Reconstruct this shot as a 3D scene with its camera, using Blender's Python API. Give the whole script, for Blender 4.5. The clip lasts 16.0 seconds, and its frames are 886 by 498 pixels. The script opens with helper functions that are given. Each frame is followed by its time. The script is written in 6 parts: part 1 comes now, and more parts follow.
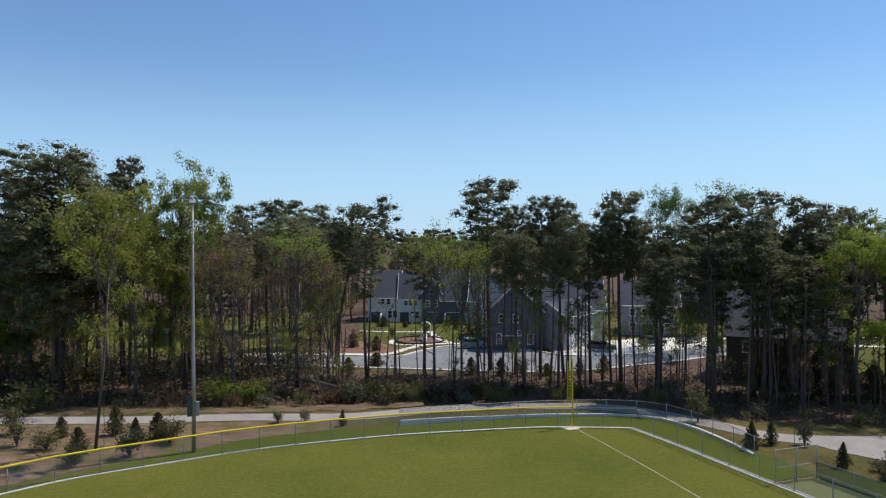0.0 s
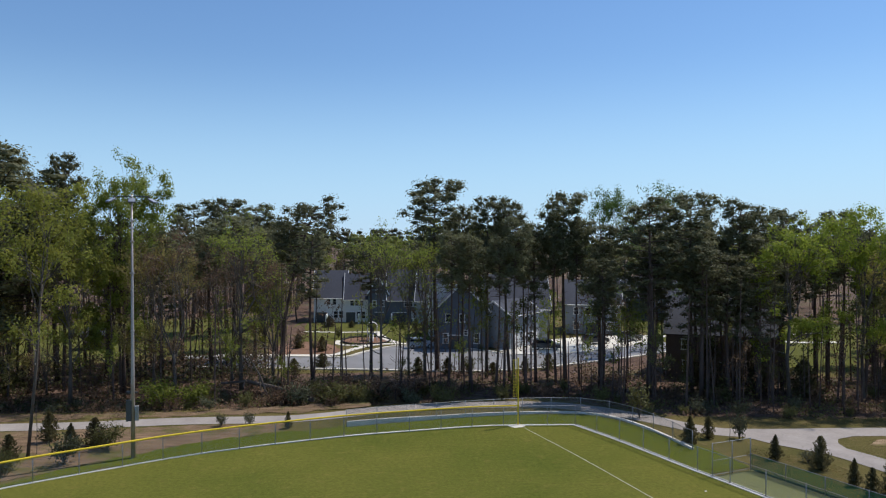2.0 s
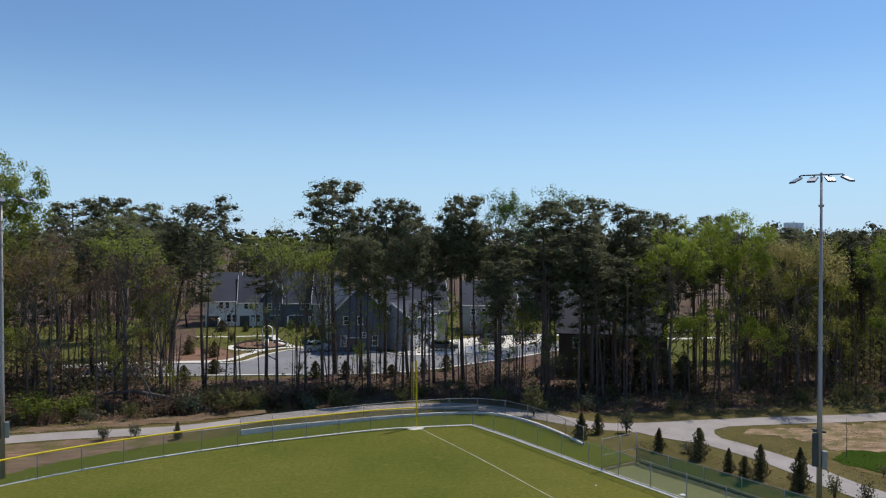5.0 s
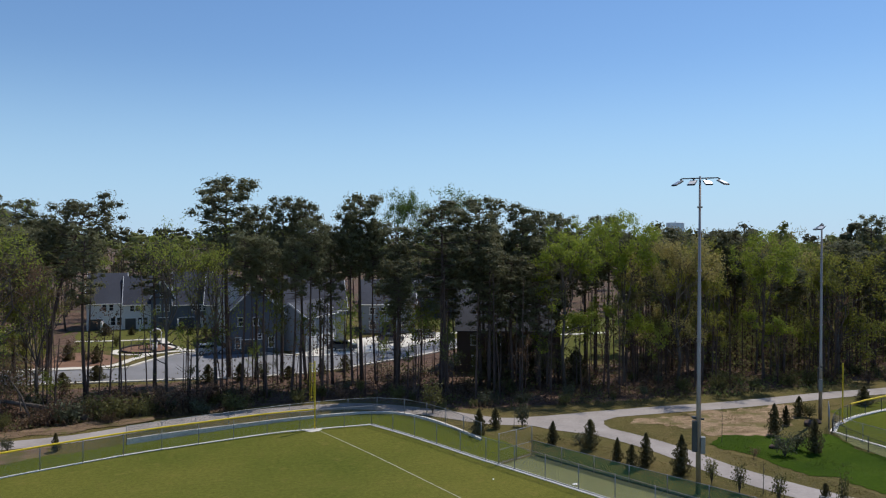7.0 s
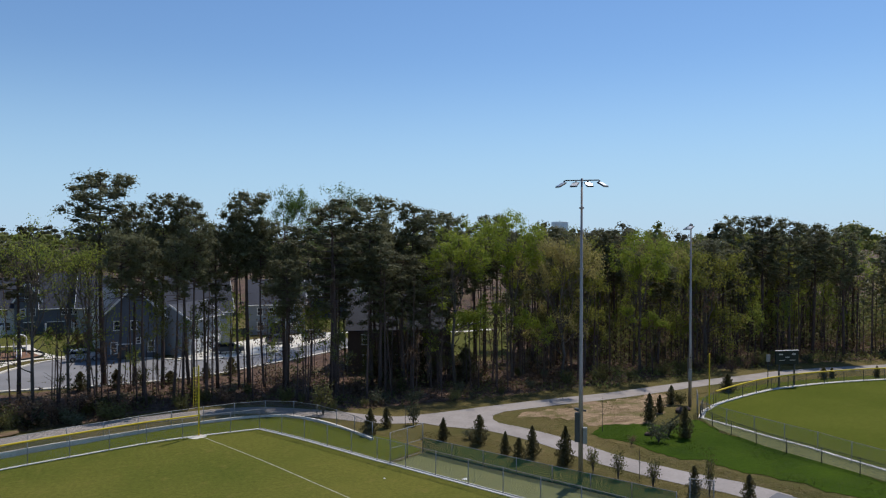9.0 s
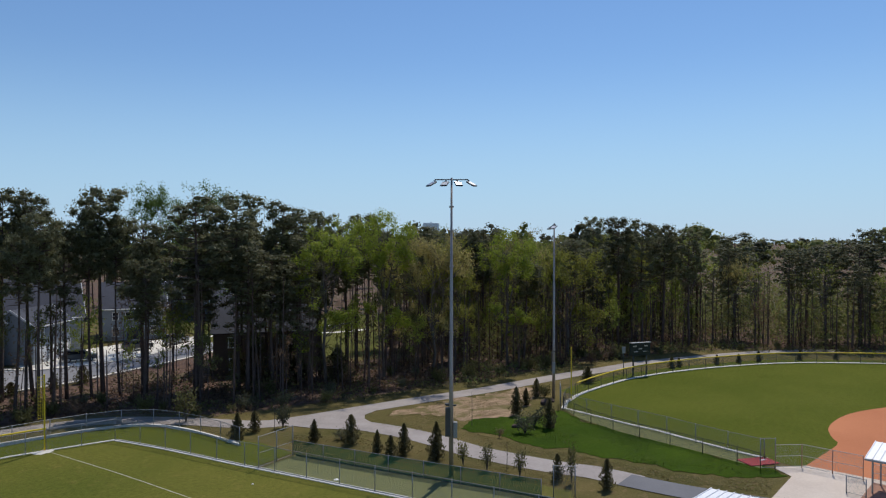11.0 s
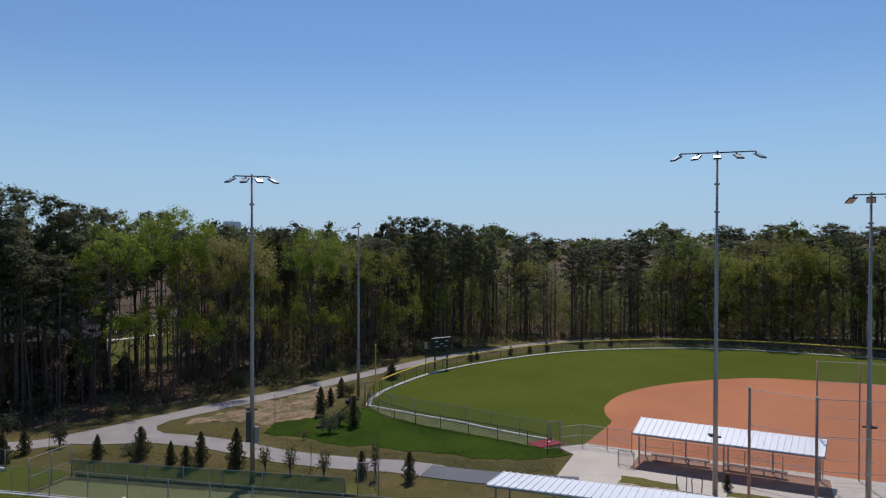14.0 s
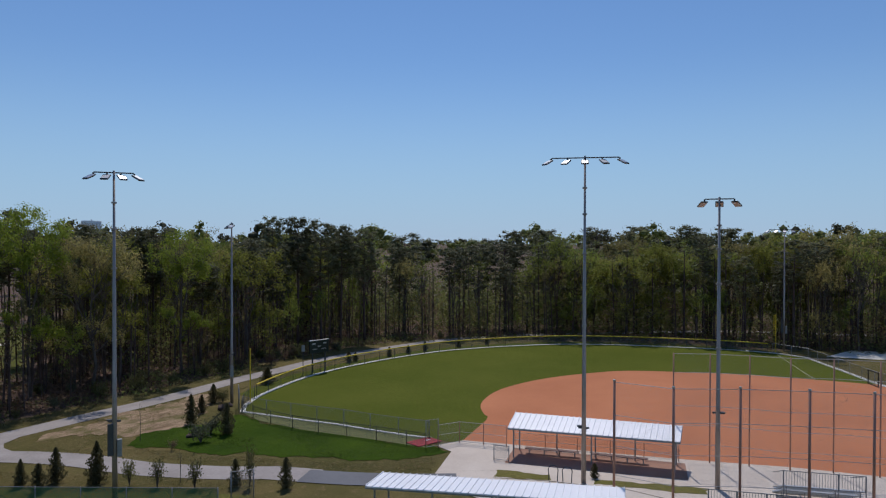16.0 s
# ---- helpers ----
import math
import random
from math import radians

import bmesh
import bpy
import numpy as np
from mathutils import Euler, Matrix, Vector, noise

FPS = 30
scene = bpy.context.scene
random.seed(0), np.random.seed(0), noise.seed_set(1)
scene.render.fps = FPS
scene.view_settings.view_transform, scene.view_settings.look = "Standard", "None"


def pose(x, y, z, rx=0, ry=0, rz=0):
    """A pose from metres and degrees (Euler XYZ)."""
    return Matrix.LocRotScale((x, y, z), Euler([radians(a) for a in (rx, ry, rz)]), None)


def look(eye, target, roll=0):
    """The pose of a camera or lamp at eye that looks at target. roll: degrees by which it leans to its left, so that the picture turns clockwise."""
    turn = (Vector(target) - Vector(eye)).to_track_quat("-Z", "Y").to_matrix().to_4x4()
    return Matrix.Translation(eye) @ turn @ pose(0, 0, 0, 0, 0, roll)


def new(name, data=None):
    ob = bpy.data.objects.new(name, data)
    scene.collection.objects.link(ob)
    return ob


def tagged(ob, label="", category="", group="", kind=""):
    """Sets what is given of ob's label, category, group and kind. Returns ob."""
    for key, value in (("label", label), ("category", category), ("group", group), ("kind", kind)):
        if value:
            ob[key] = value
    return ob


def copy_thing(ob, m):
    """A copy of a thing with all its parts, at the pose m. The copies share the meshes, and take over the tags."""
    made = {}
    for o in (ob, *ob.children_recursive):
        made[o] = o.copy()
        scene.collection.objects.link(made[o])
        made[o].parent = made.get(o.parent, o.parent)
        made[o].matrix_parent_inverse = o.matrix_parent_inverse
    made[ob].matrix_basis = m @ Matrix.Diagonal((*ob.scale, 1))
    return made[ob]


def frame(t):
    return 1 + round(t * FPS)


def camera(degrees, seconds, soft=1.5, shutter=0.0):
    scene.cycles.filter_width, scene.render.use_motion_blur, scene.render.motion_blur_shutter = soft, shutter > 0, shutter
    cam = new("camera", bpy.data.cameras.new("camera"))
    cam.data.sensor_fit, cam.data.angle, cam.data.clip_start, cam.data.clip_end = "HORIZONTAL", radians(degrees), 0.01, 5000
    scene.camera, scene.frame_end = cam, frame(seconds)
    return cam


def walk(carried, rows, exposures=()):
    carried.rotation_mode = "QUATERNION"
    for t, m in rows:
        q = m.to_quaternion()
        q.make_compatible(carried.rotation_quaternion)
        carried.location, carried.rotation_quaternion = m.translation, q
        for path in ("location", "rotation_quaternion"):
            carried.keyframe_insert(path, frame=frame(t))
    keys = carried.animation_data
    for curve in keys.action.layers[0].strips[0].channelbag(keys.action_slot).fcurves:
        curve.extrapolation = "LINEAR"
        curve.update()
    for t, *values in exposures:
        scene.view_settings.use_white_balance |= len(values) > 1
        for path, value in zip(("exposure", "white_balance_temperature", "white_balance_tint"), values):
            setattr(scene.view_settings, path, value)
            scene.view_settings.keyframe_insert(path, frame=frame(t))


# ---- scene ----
cam = camera(64.3, 16.0, soft=1.2)

# seconds, place, yaw, pitch, roll
PATH = [
    (0.0, 0.00, 0.00, 17.00, 0.00, -0.60, 0.10),
    (0.5, -0.06, -0.01, 16.97, -1.06, -0.57, 0.03),
    (1.0, -0.11, -0.08, 16.98, -2.12, -0.61, 0.04),
    (1.5, -0.10, -0.10, 16.99, -3.19, -0.62, 0.04),
    (2.0, -0.08, -0.09, 17.04, -4.36, -0.63, 0.02),
    (2.5, -0.06, -0.06, 17.07, -5.55, -0.66, 0.00),
    (3.0, -0.06, -0.02, 17.12, -6.76, -0.67, -0.01),
    (5.5, -0.15, -0.02, 17.31, -14.52, -0.63, -0.09),
    (6.0, -0.19, -0.06, 17.33, -16.61, -0.68, -0.09),
    (6.5, -0.19, -0.08, 17.33, -18.71, -0.67, -0.10),
    (7.0, -0.16, -0.05, 17.30, -20.84, -0.68, -0.10),
    (7.5, -0.12, -0.06, 17.31, -22.99, -0.73, -0.07),
    (8.0, -0.13, -0.04, 17.36, -25.19, -0.80, -0.06),
    (8.5, -0.16, -0.05, 17.39, -27.42, -0.80, -0.09),
    (9.0, -0.15, -0.13, 17.37, -29.66, -0.79, -0.08),
    (11.5, -0.14, -0.21, 17.06, -42.71, -0.67, -0.11),
    (12.0, -0.14, -0.23, 16.96, -45.32, -0.67, -0.12),
    (12.5, -0.12, -0.26, 16.93, -47.92, -0.68, -0.08),
    (13.0, -0.09, -0.32, 16.93, -50.52, -0.68, -0.06),
    (13.5, -0.08, -0.35, 17.01, -53.13, -0.69, -0.07),
    (14.0, -0.07, -0.36, 17.12, -55.71, -0.72, -0.11),
    (14.5, -0.01, -0.35, 17.24, -58.28, -0.71, -0.11),
    (15.0, -0.00, -0.34, 17.26, -60.87, -0.66, -0.12),
    (15.5, -0.02, -0.35, 17.22, -63.34, -0.64, -0.12),
    (16.0, -0.08, -0.37, 17.11, -65.56, -0.63, -0.13),
]
walk(cam, [(t, pose(x, y, z, 90 + pitch, roll, yaw)) for t, x, y, z, yaw, pitch, roll in PATH],
     exposures=[(0.0, 0.0, 5680, 10), (9.0, -0.21, 5700, 11), (13.0, -0.38, 5640, 12), (16.0, -0.58, 5480, 14)])

# ---- light: a clear spring midday, the sun ahead and to the right ----
SUN_DIR = Vector((0.89, 0.456, 0.0)).normalized()
SUN_EL = radians(59)
to_sun = Vector((SUN_DIR.x * math.cos(SUN_EL), SUN_DIR.y * math.cos(SUN_EL), math.sin(SUN_EL)))
sun_data = bpy.data.lights.new("sun", "SUN")
sun_data.energy, sun_data.angle, sun_data.color = 4.2, radians(0.53), (1.0, 0.87, 0.68)
sun = new("sun", sun_data)
sun.matrix_world = look(to_sun * 300, (0, 0, 0))

world = bpy.data.worlds.new("world")
scene.world = world
world.use_nodes = True
wn = world.node_tree.nodes
wn.clear()
sky = wn.new("ShaderNodeTexSky")
sky.sky_type, sky.sun_disc = "NISHITA", False
sky.sun_elevation = SUN_EL
sky.sun_rotation = math.atan2(SUN_DIR.x, SUN_DIR.y)
sky.altitude, sky.air_density, sky.dust_density, sky.ozone_density = 300, 1.25, 0.0, 4.8
bg = wn.new("ShaderNodeBackground")
bg.inputs["Strength"].default_value = 0.106
wo = wn.new("ShaderNodeOutputWorld")
# pale spring haze low over the horizon
wc = wn.new("ShaderNodeTexCoord")
wz = wn.new("ShaderNodeSeparateXYZ")
haze = wn.new("ShaderNodeMapRange")
haze.interpolation_type = "SMOOTHSTEP"
haze.inputs["From Min"].default_value, haze.inputs["From Max"].default_value = 0.0, 0.26
haze.inputs["To Min"].default_value, haze.inputs["To Max"].default_value = 0.75, 0.0
wmix = wn.new("ShaderNodeMix")
wmix.data_type = "RGBA"
wmix.inputs[7].default_value = (4.7, 6.72, 8.3, 1)
world.node_tree.links.new(wc.outputs["Generated"], wz.inputs[0])
world.node_tree.links.new(wz.outputs[2], haze.inputs["Value"])
world.node_tree.links.new(haze.outputs[0], wmix.inputs[0])
world.node_tree.links.new(sky.outputs[0], wmix.inputs[6])
world.node_tree.links.new(wmix.outputs[2], bg.inputs[0])
world.node_tree.links.new(bg.outputs[0], wo.inputs[0])


# ---- materials ----
def nodes_of(name):
    m = bpy.data.materials.new(name)
    m.use_nodes = True
    nt = m.node_tree
    return m, nt, nt.nodes["Principled BSDF"]


def noise_node(nt, scale, detail=4.0, rough=0.6, coords=None):
    n = nt.nodes.new("ShaderNodeTexNoise")
    n.inputs["Scale"].default_value, n.inputs["Detail"].default_value = scale, detail
    n.inputs["Roughness"].default_value = rough
    if coords is None:
        coords = nt.nodes.new("ShaderNodeTexCoord").outputs["Object"]
    nt.links.new(coords, n.inputs["Vector"])
    return n


def ramp(nt, source, *stops):
    r = nt.nodes.new("ShaderNodeValToRGB")
    e = r.color_ramp.elements
    while len(e) < len(stops):
        e.new(0.5)
    for el, (p, c) in zip(e, stops):
        el.position, el.color = p, (*c, 1)
    nt.links.new(source, r.inputs[0])
    return r


def mix_colour(nt, a, b, fac, mode="MIX"):
    m = nt.nodes.new("ShaderNodeMix")
    m.data_type, m.blend_type = "RGBA", mode
    for sock, v in ((m.inputs[6], a), (m.inputs[7], b), (m.inputs[0], fac)):
        if hasattr(v, "is_output"):
            nt.links.new(v, sock)
        else:
            sock.default_value = (*v, 1) if isinstance(v, tuple) else v
    return m.outputs[2]


def bump(nt, bsdf, height, strength, distance):
    b = nt.nodes.new("ShaderNodeBump")
    b.inputs["Strength"].default_value, b.inputs["Distance"].default_value = strength, distance
    nt.links.new(height, b.inputs["Height"])
    nt.links.new(b.outputs[0], bsdf.inputs["Normal"])


def surface(name, low, high, big=0.1, small=3.0, rough=0.85, metal=0.0, relief=0.02, spec=0.3):
    """Two scales of variation between a low and a high colour, with a fine relief."""
    m, nt, p = nodes_of(name)
    a, b = noise_node(nt, big, 3), noise_node(nt, small, 6, 0.7)
    f = nt.nodes.new("ShaderNodeMath")
    f.operation = "MULTIPLY_ADD"
    nt.links.new(a.outputs["Fac"], f.inputs[0])
    f.inputs[1].default_value = 0.55
    g = nt.nodes.new("ShaderNodeMath")
    g.operation = "MULTIPLY"
    nt.links.new(b.outputs["Fac"], g.inputs[0])
    g.inputs[1].default_value = 0.45
    nt.links.new(g.outputs[0], f.inputs[2])
    r = ramp(nt, f.outputs[0], (0.35, low), (0.65, high))
    nt.links.new(r.outputs[0], p.inputs["Base Color"])
    p.inputs["Roughness"].default_value, p.inputs["Metallic"].default_value = rough, metal
    p.inputs["Specular IOR Level"].default_value = spec
    if relief:
        bump(nt, p, b.outputs["Fac"], 0.5, relief)
    return m


def foliage(name, low, high, clear=0.45, rough=0.6):
    """Leaves that let part of the light through; each leaf a little different."""
    m, nt, p = nodes_of(name)
    gi = nt.nodes.new("ShaderNodeNewGeometry")
    oi = nt.nodes.new("ShaderNodeObjectInfo")
    mid = tuple((u + v) / 2 for u, v in zip(low, high))
    r = ramp(nt, gi.outputs["Random Per Island"], (0.0, tuple(0.4 * u + 0.6 * v for u, v in zip(low, mid))), (1.0, tuple(0.4 * u + 0.6 * v for u, v in zip(high, mid))))
    hsv = nt.nodes.new("ShaderNodeHueSaturation")
    mr = nt.nodes.new("ShaderNodeMapRange")
    mr.inputs["To Min"].default_value, mr.inputs["To Max"].default_value = 0.72, 1.28
    nt.links.new(oi.outputs["Random"], mr.inputs["Value"])
    nt.links.new(mr.outputs[0], hsv.inputs["Value"])
    nt.links.new(r.outputs[0], hsv.inputs["Color"])
    nt.links.new(hsv.outputs[0], p.inputs["Base Color"])
    p.inputs["Roughness"].default_value = rough
    p.inputs["Specular IOR Level"].default_value = 0.2
    tr = nt.nodes.new("ShaderNodeBsdfTranslucent")
    nt.links.new(hsv.outputs[0], tr.inputs["Color"])
    mx = nt.nodes.new("ShaderNodeMixShader")
    mx.inputs[0].default_value = clear
    nt.links.new(p.outputs[0], mx.inputs[1])
    nt.links.new(tr.outputs[0], mx.inputs[2])
    nt.links.new(mx.outputs[0], nt.nodes["Material Output"].inputs["Surface"])
    return m


def turf_material(name, dark, light, dry):
    m, nt, p = nodes_of(name)
    a = noise_node(nt, 0.07, 3)
    b = noise_node(nt, 0.9, 4)
    c = noise_node(nt, 14.0, 5, 0.8)
    base = ramp(nt, a.outputs["Fac"], (0.35, dark), (0.65, light)).outputs[0]
    patch = ramp(nt, b.outputs["Fac"], (0.55, (0, 0, 0)), (0.85, (0.8, 0.8, 0.8)))
    col = mix_colour(nt, base, dry, patch.outputs[0])
    fine = ramp(nt, c.outputs["Fac"], (0.3, (0.6, 0.6, 0.6)), (0.7, (1.25, 1.25, 1.2)))
    col = mix_colour(nt, col, fine.outputs[0], 1.0, "MULTIPLY")
    mid = noise_node(nt, 3.2, 5, 0.75)
    mottle = ramp(nt, mid.outputs["Fac"], (0.3, (0.72, 0.74, 0.72)), (0.7, (1.24, 1.2, 1.14)))
    col = mix_colour(nt, col, mottle.outputs[0], 1.0, "MULTIPLY")
    nt.links.new(col, p.inputs["Base Color"])
    p.inputs["Roughness"].default_value = 0.95
    p.inputs["Specular IOR Level"].default_value = 0.05
    bump(nt, p, c.outputs["Fac"], 0.6, 0.04)
    return m


def chain_link_material(name, colour, wire=0.10):
    """Crossed wires, open between."""
    m, nt, p = nodes_of(name)
    p.inputs["Base Color"].default_value = (*colour, 1)
    p.inputs["Metallic"].default_value, p.inputs["Roughness"].default_value = 0.4, 0.5
    uv = nt.nodes.new("ShaderNodeTexCoord")
    sep = nt.nodes.new("ShaderNodeSeparateXYZ")
    nt.links.new(uv.outputs["UV"], sep.inputs[0])
    lines = []
    for op in ("ADD", "SUBTRACT"):
        s = nt.nodes.new("ShaderNodeMath")
        s.operation = op
        nt.links.new(sep.outputs[0], s.inputs[0])
        nt.links.new(sep.outputs[1], s.inputs[1])
        q = nt.nodes.new("ShaderNodeMath")
        q.operation = "MULTIPLY"
        nt.links.new(s.outputs[0], q.inputs[0])
        q.inputs[1].default_value = 14.0
        fr = nt.nodes.new("ShaderNodeMath")
        fr.operation = "FRACT"
        nt.links.new(q.outputs[0], fr.inputs[0])
        lt = nt.nodes.new("ShaderNodeMath")
        lt.operation = "LESS_THAN"
        nt.links.new(fr.outputs[0], lt.inputs[0])
        lt.inputs[1].default_value = wire
        lines.append(lt)
    mx = nt.nodes.new("ShaderNodeMath")
    mx.operation = "MAXIMUM"
    nt.links.new(lines[0].outputs[0], mx.inputs[0])
    nt.links.new(lines[1].outputs[0], mx.inputs[1])
    nt.links.new(mx.outputs[0], p.inputs["Alpha"])
    return m


M = {}
M["turf"] = turf_material("turf", (0.104, 0.120, 0.021), (0.150, 0.148, 0.030), (0.20, 0.165, 0.045))
M["turf_far"] = turf_material("turf_far", (0.090, 0.110, 0.012), (0.112, 0.128, 0.017), (0.134, 0.132, 0.024))
M["lush"] = turf_material("lush", (0.026, 0.054, 0.003), (0.058, 0.098, 0.006), (0.075, 0.105, 0.010))
M["verge"] = turf_material("verge", (0.118, 0.122, 0.032), (0.185, 0.165, 0.052), (0.27, 0.19, 0.095))
M["lawn"] = turf_material("lawn", (0.105, 0.112, 0.028), (0.135, 0.135, 0.038), (0.19, 0.155, 0.07))


def streaked(name, dark, light, green, turn):
    """Bare washed soil: pale streaks down the fall of the slope, patches of thin grass."""
    m, nt, p = nodes_of(name)
    co = nt.nodes.new("ShaderNodeMapping")
    co.inputs["Rotation"].default_value = (0, 0, radians(turn))
    co.inputs["Scale"].default_value = (0.35, 1.6, 1.0)
    nt.links.new(nt.nodes.new("ShaderNodeTexCoord").outputs["Object"], co.inputs["Vector"])
    a, b, c = noise_node(nt, 0.9, 6, 0.7, co.outputs[0]), noise_node(nt, 0.3, 5, 0.7), noise_node(nt, 9.0, 5, 0.8)
    soil = ramp(nt, a.outputs["Fac"], (0.32, dark), (0.50, tuple((u + v) / 2 for u, v in zip(dark, light))), (0.66, light)).outputs[0]
    patch = ramp(nt, b.outputs["Fac"], (0.50, (0, 0, 0)), (0.62, (0.85, 0.85, 0.85)))
    col = mix_colour(nt, soil, green, patch.outputs[0])
    fine = ramp(nt, c.outputs["Fac"], (0.3, (0.6, 0.6, 0.6)), (0.7, (1.3, 1.3, 1.25)))
    nt.links.new(mix_colour(nt, col, fine.outputs[0], 1.0, "MULTIPLY"), p.inputs["Base Color"])
    p.inputs["Roughness"].default_value, p.inputs["Specular IOR Level"].default_value = 0.95, 0.05
    bump(nt, p, a.outputs["Fac"], 0.7, 0.12)
    return m


M["straw"] = streaked("straw", (0.165, 0.112, 0.066), (0.46, 0.335, 0.225), (0.14, 0.128, 0.046), 25)
M["rough_soil"] = streaked("rough_soil", (0.095, 0.066, 0.045), (0.30, 0.205, 0.135), (0.115, 0.112, 0.036), 10)
M["pen_turf"] = turf_material("pen_turf", (0.17, 0.18, 0.085), (0.20, 0.21, 0.10), (0.23, 0.21, 0.11))
M["path"] = surface("path", (0.265, 0.235, 0.215), (0.395, 0.352, 0.325), 0.35, 4.0, 0.9)
M["asphalt"] = surface("asphalt", (0.13, 0.13, 0.14), (0.19, 0.19, 0.20), 0.2, 8.0, 0.9)
M["road"] = surface("road", (0.19, 0.188, 0.195), (0.27, 0.265, 0.275), 0.15, 8.0, 0.85)
M["concrete"] = surface("concrete", (0.54, 0.455, 0.375), (0.66, 0.575, 0.485), 0.3, 5.0, 0.9)
M["kerb"] = surface("kerb", (0.62, 0.58, 0.50), (0.78, 0.73, 0.64), 0.5, 6.0, 0.85)
M["white_strip"] = surface("white_strip", (0.58, 0.555, 0.51), (0.74, 0.715, 0.665), 0.6, 6.0, 0.8)
M["chalk"] = surface("chalk", (0.25, 0.255, 0.15), (0.48, 0.47, 0.37), 1.5, 7.0, 0.95)
M["clay"] = surface("clay", (0.43, 0.156, 0.065), (0.53, 0.206, 0.090), 0.12, 5.0, 0.95)
M["mulch"] = surface("mulch", (0.17, 0.095, 0.06), (0.27, 0.155, 0.10), 0.4, 6.0, 0.95, relief=0.08)
M["litter"] = surface("litter", (0.13, 0.08, 0.055), (0.25, 0.155, 0.10), 0.25, 5.0, 0.95, relief=0.08)
M["galvanised"] = surface("galvanised", (0.24, 0.245, 0.25), (0.36, 0.365, 0.37), 0.8, 12.0, 0.5, 0.5, 0.0, 0.5)
M["pole_steel"] = surface("pole_steel", (0.31, 0.265, 0.235), (0.41, 0.36, 0.325), 0.4, 10.0, 0.42, 0.45, 0.0, 0.6)
M["dark_steel"] = surface("dark_steel", (0.05, 0.055, 0.06), (0.09, 0.095, 0.10), 1.0, 10.0, 0.5, 0.3, 0.0, 0.5)
M["rust_post"] = surface("rust_post", (0.34, 0.18, 0.125), (0.46, 0.25, 0.175), 0.7, 8.0, 0.5, 0.1, 0.0, 0.5)
M["bright_rail"] = surface("bright_rail", (0.50, 0.48, 0.46), (0.64, 0.62, 0.60), 0.8, 12.0, 0.38, 0.6, 0.0, 0.6)
M["yellow"] = surface("yellow", (0.66, 0.47, 0.02), (0.80, 0.60, 0.035), 0.6, 6.0, 0.55, 0.0, 0.0)
M["white_metal"] = surface("white_metal", (0.82, 0.81, 0.82), (0.90, 0.89, 0.90), 0.3, 5.0, 0.4, 0.0, 0.0, 0.5)
M["lamp_face"] = surface("lamp_face", (0.42, 0.41, 0.42), (0.56, 0.55, 0.55), 0.5, 4.0, 0.25, 0.0, 0.0, 0.6)
M["aluminium"] = surface("aluminium", (0.45, 0.46, 0.47), (0.60, 0.61, 0.62), 0.5, 8.0, 0.4, 0.8, 0.0, 0.5)
M["board_dark"] = surface("board_dark", (0.012, 0.02, 0.018), (0.025, 0.035, 0.03), 0.6, 6.0, 0.5, 0.0, 0.0)
M["red_mat"] = surface("red_mat", (0.25, 0.03, 0.035), (0.36, 0.05, 0.055), 0.6, 5.0, 0.8)
M["bark"] = surface("bark", (0.062, 0.043, 0.037), (0.138, 0.099, 0.082), 0.5, 7.0, 0.95, relief=0.06)
M["bark_grey"] = surface("bark_grey", (0.075, 0.062, 0.052), (0.15, 0.128, 0.108), 0.5, 7.0, 0.95, relief=0.05)
M["bench_brown"] = surface("bench_brown", (0.13, 0.078, 0.066), (0.19, 0.118, 0.10), 0.6, 9.0, 0.6)
M["clay_dust"] = surface("clay_dust", (0.28, 0.15, 0.10), (0.40, 0.24, 0.17), 0.3, 5.0, 0.95)
M["wood"] = surface("wood", (0.22, 0.15, 0.10), (0.33, 0.24, 0.17), 0.6, 9.0, 0.85)
M["slate"] = surface("slate", (0.045, 0.048, 0.065), (0.075, 0.08, 0.10), 0.2, 4.0, 0.85)
M["siding_white"] = surface("siding_white", (0.68, 0.68, 0.66), (0.80, 0.80, 0.78), 0.2, 3.0, 0.7, relief=0.0)
M["siding_blue"] = surface("siding_blue", (0.10, 0.115, 0.14), (0.13, 0.15, 0.18), 0.2, 3.0, 0.7, relief=0.0)
M["siding_brown"] = surface("siding_brown", (0.095, 0.072, 0.060), (0.14, 0.108, 0.09), 0.2, 3.0, 0.8, relief=0.0)
M["siding_grey"] = surface("siding_grey", (0.24, 0.27, 0.30), (0.31, 0.34, 0.37), 0.2, 3.0, 0.7, relief=0.0)
M["trim_white"] = surface("trim_white", (0.72, 0.72, 0.70), (0.82, 0.82, 0.80), 0.4, 4.0, 0.6, relief=0.0)
M["rubber"] = surface("rubber", (0.015, 0.015, 0.015), (0.03, 0.03, 0.03), 1.0, 9.0, 0.8)
M["pine_leaf"] = foliage("pine_leaf", (0.106, 0.109, 0.056), (0.232, 0.229, 0.116), 0.5)
# darker needle tone; on the left thicket it stands in for shade
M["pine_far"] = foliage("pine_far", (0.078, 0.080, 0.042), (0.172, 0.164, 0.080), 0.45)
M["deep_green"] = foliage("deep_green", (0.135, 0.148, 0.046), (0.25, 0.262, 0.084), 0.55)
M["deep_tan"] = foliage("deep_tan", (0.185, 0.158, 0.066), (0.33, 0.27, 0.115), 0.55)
M["green_leaf"] = foliage("green_leaf", (0.155, 0.188, 0.032), (0.31, 0.345, 0.066), 0.6)
M["vivid_leaf"] = foliage("vivid_leaf", (0.20, 0.25, 0.030), (0.38, 0.435, 0.060), 0.6)
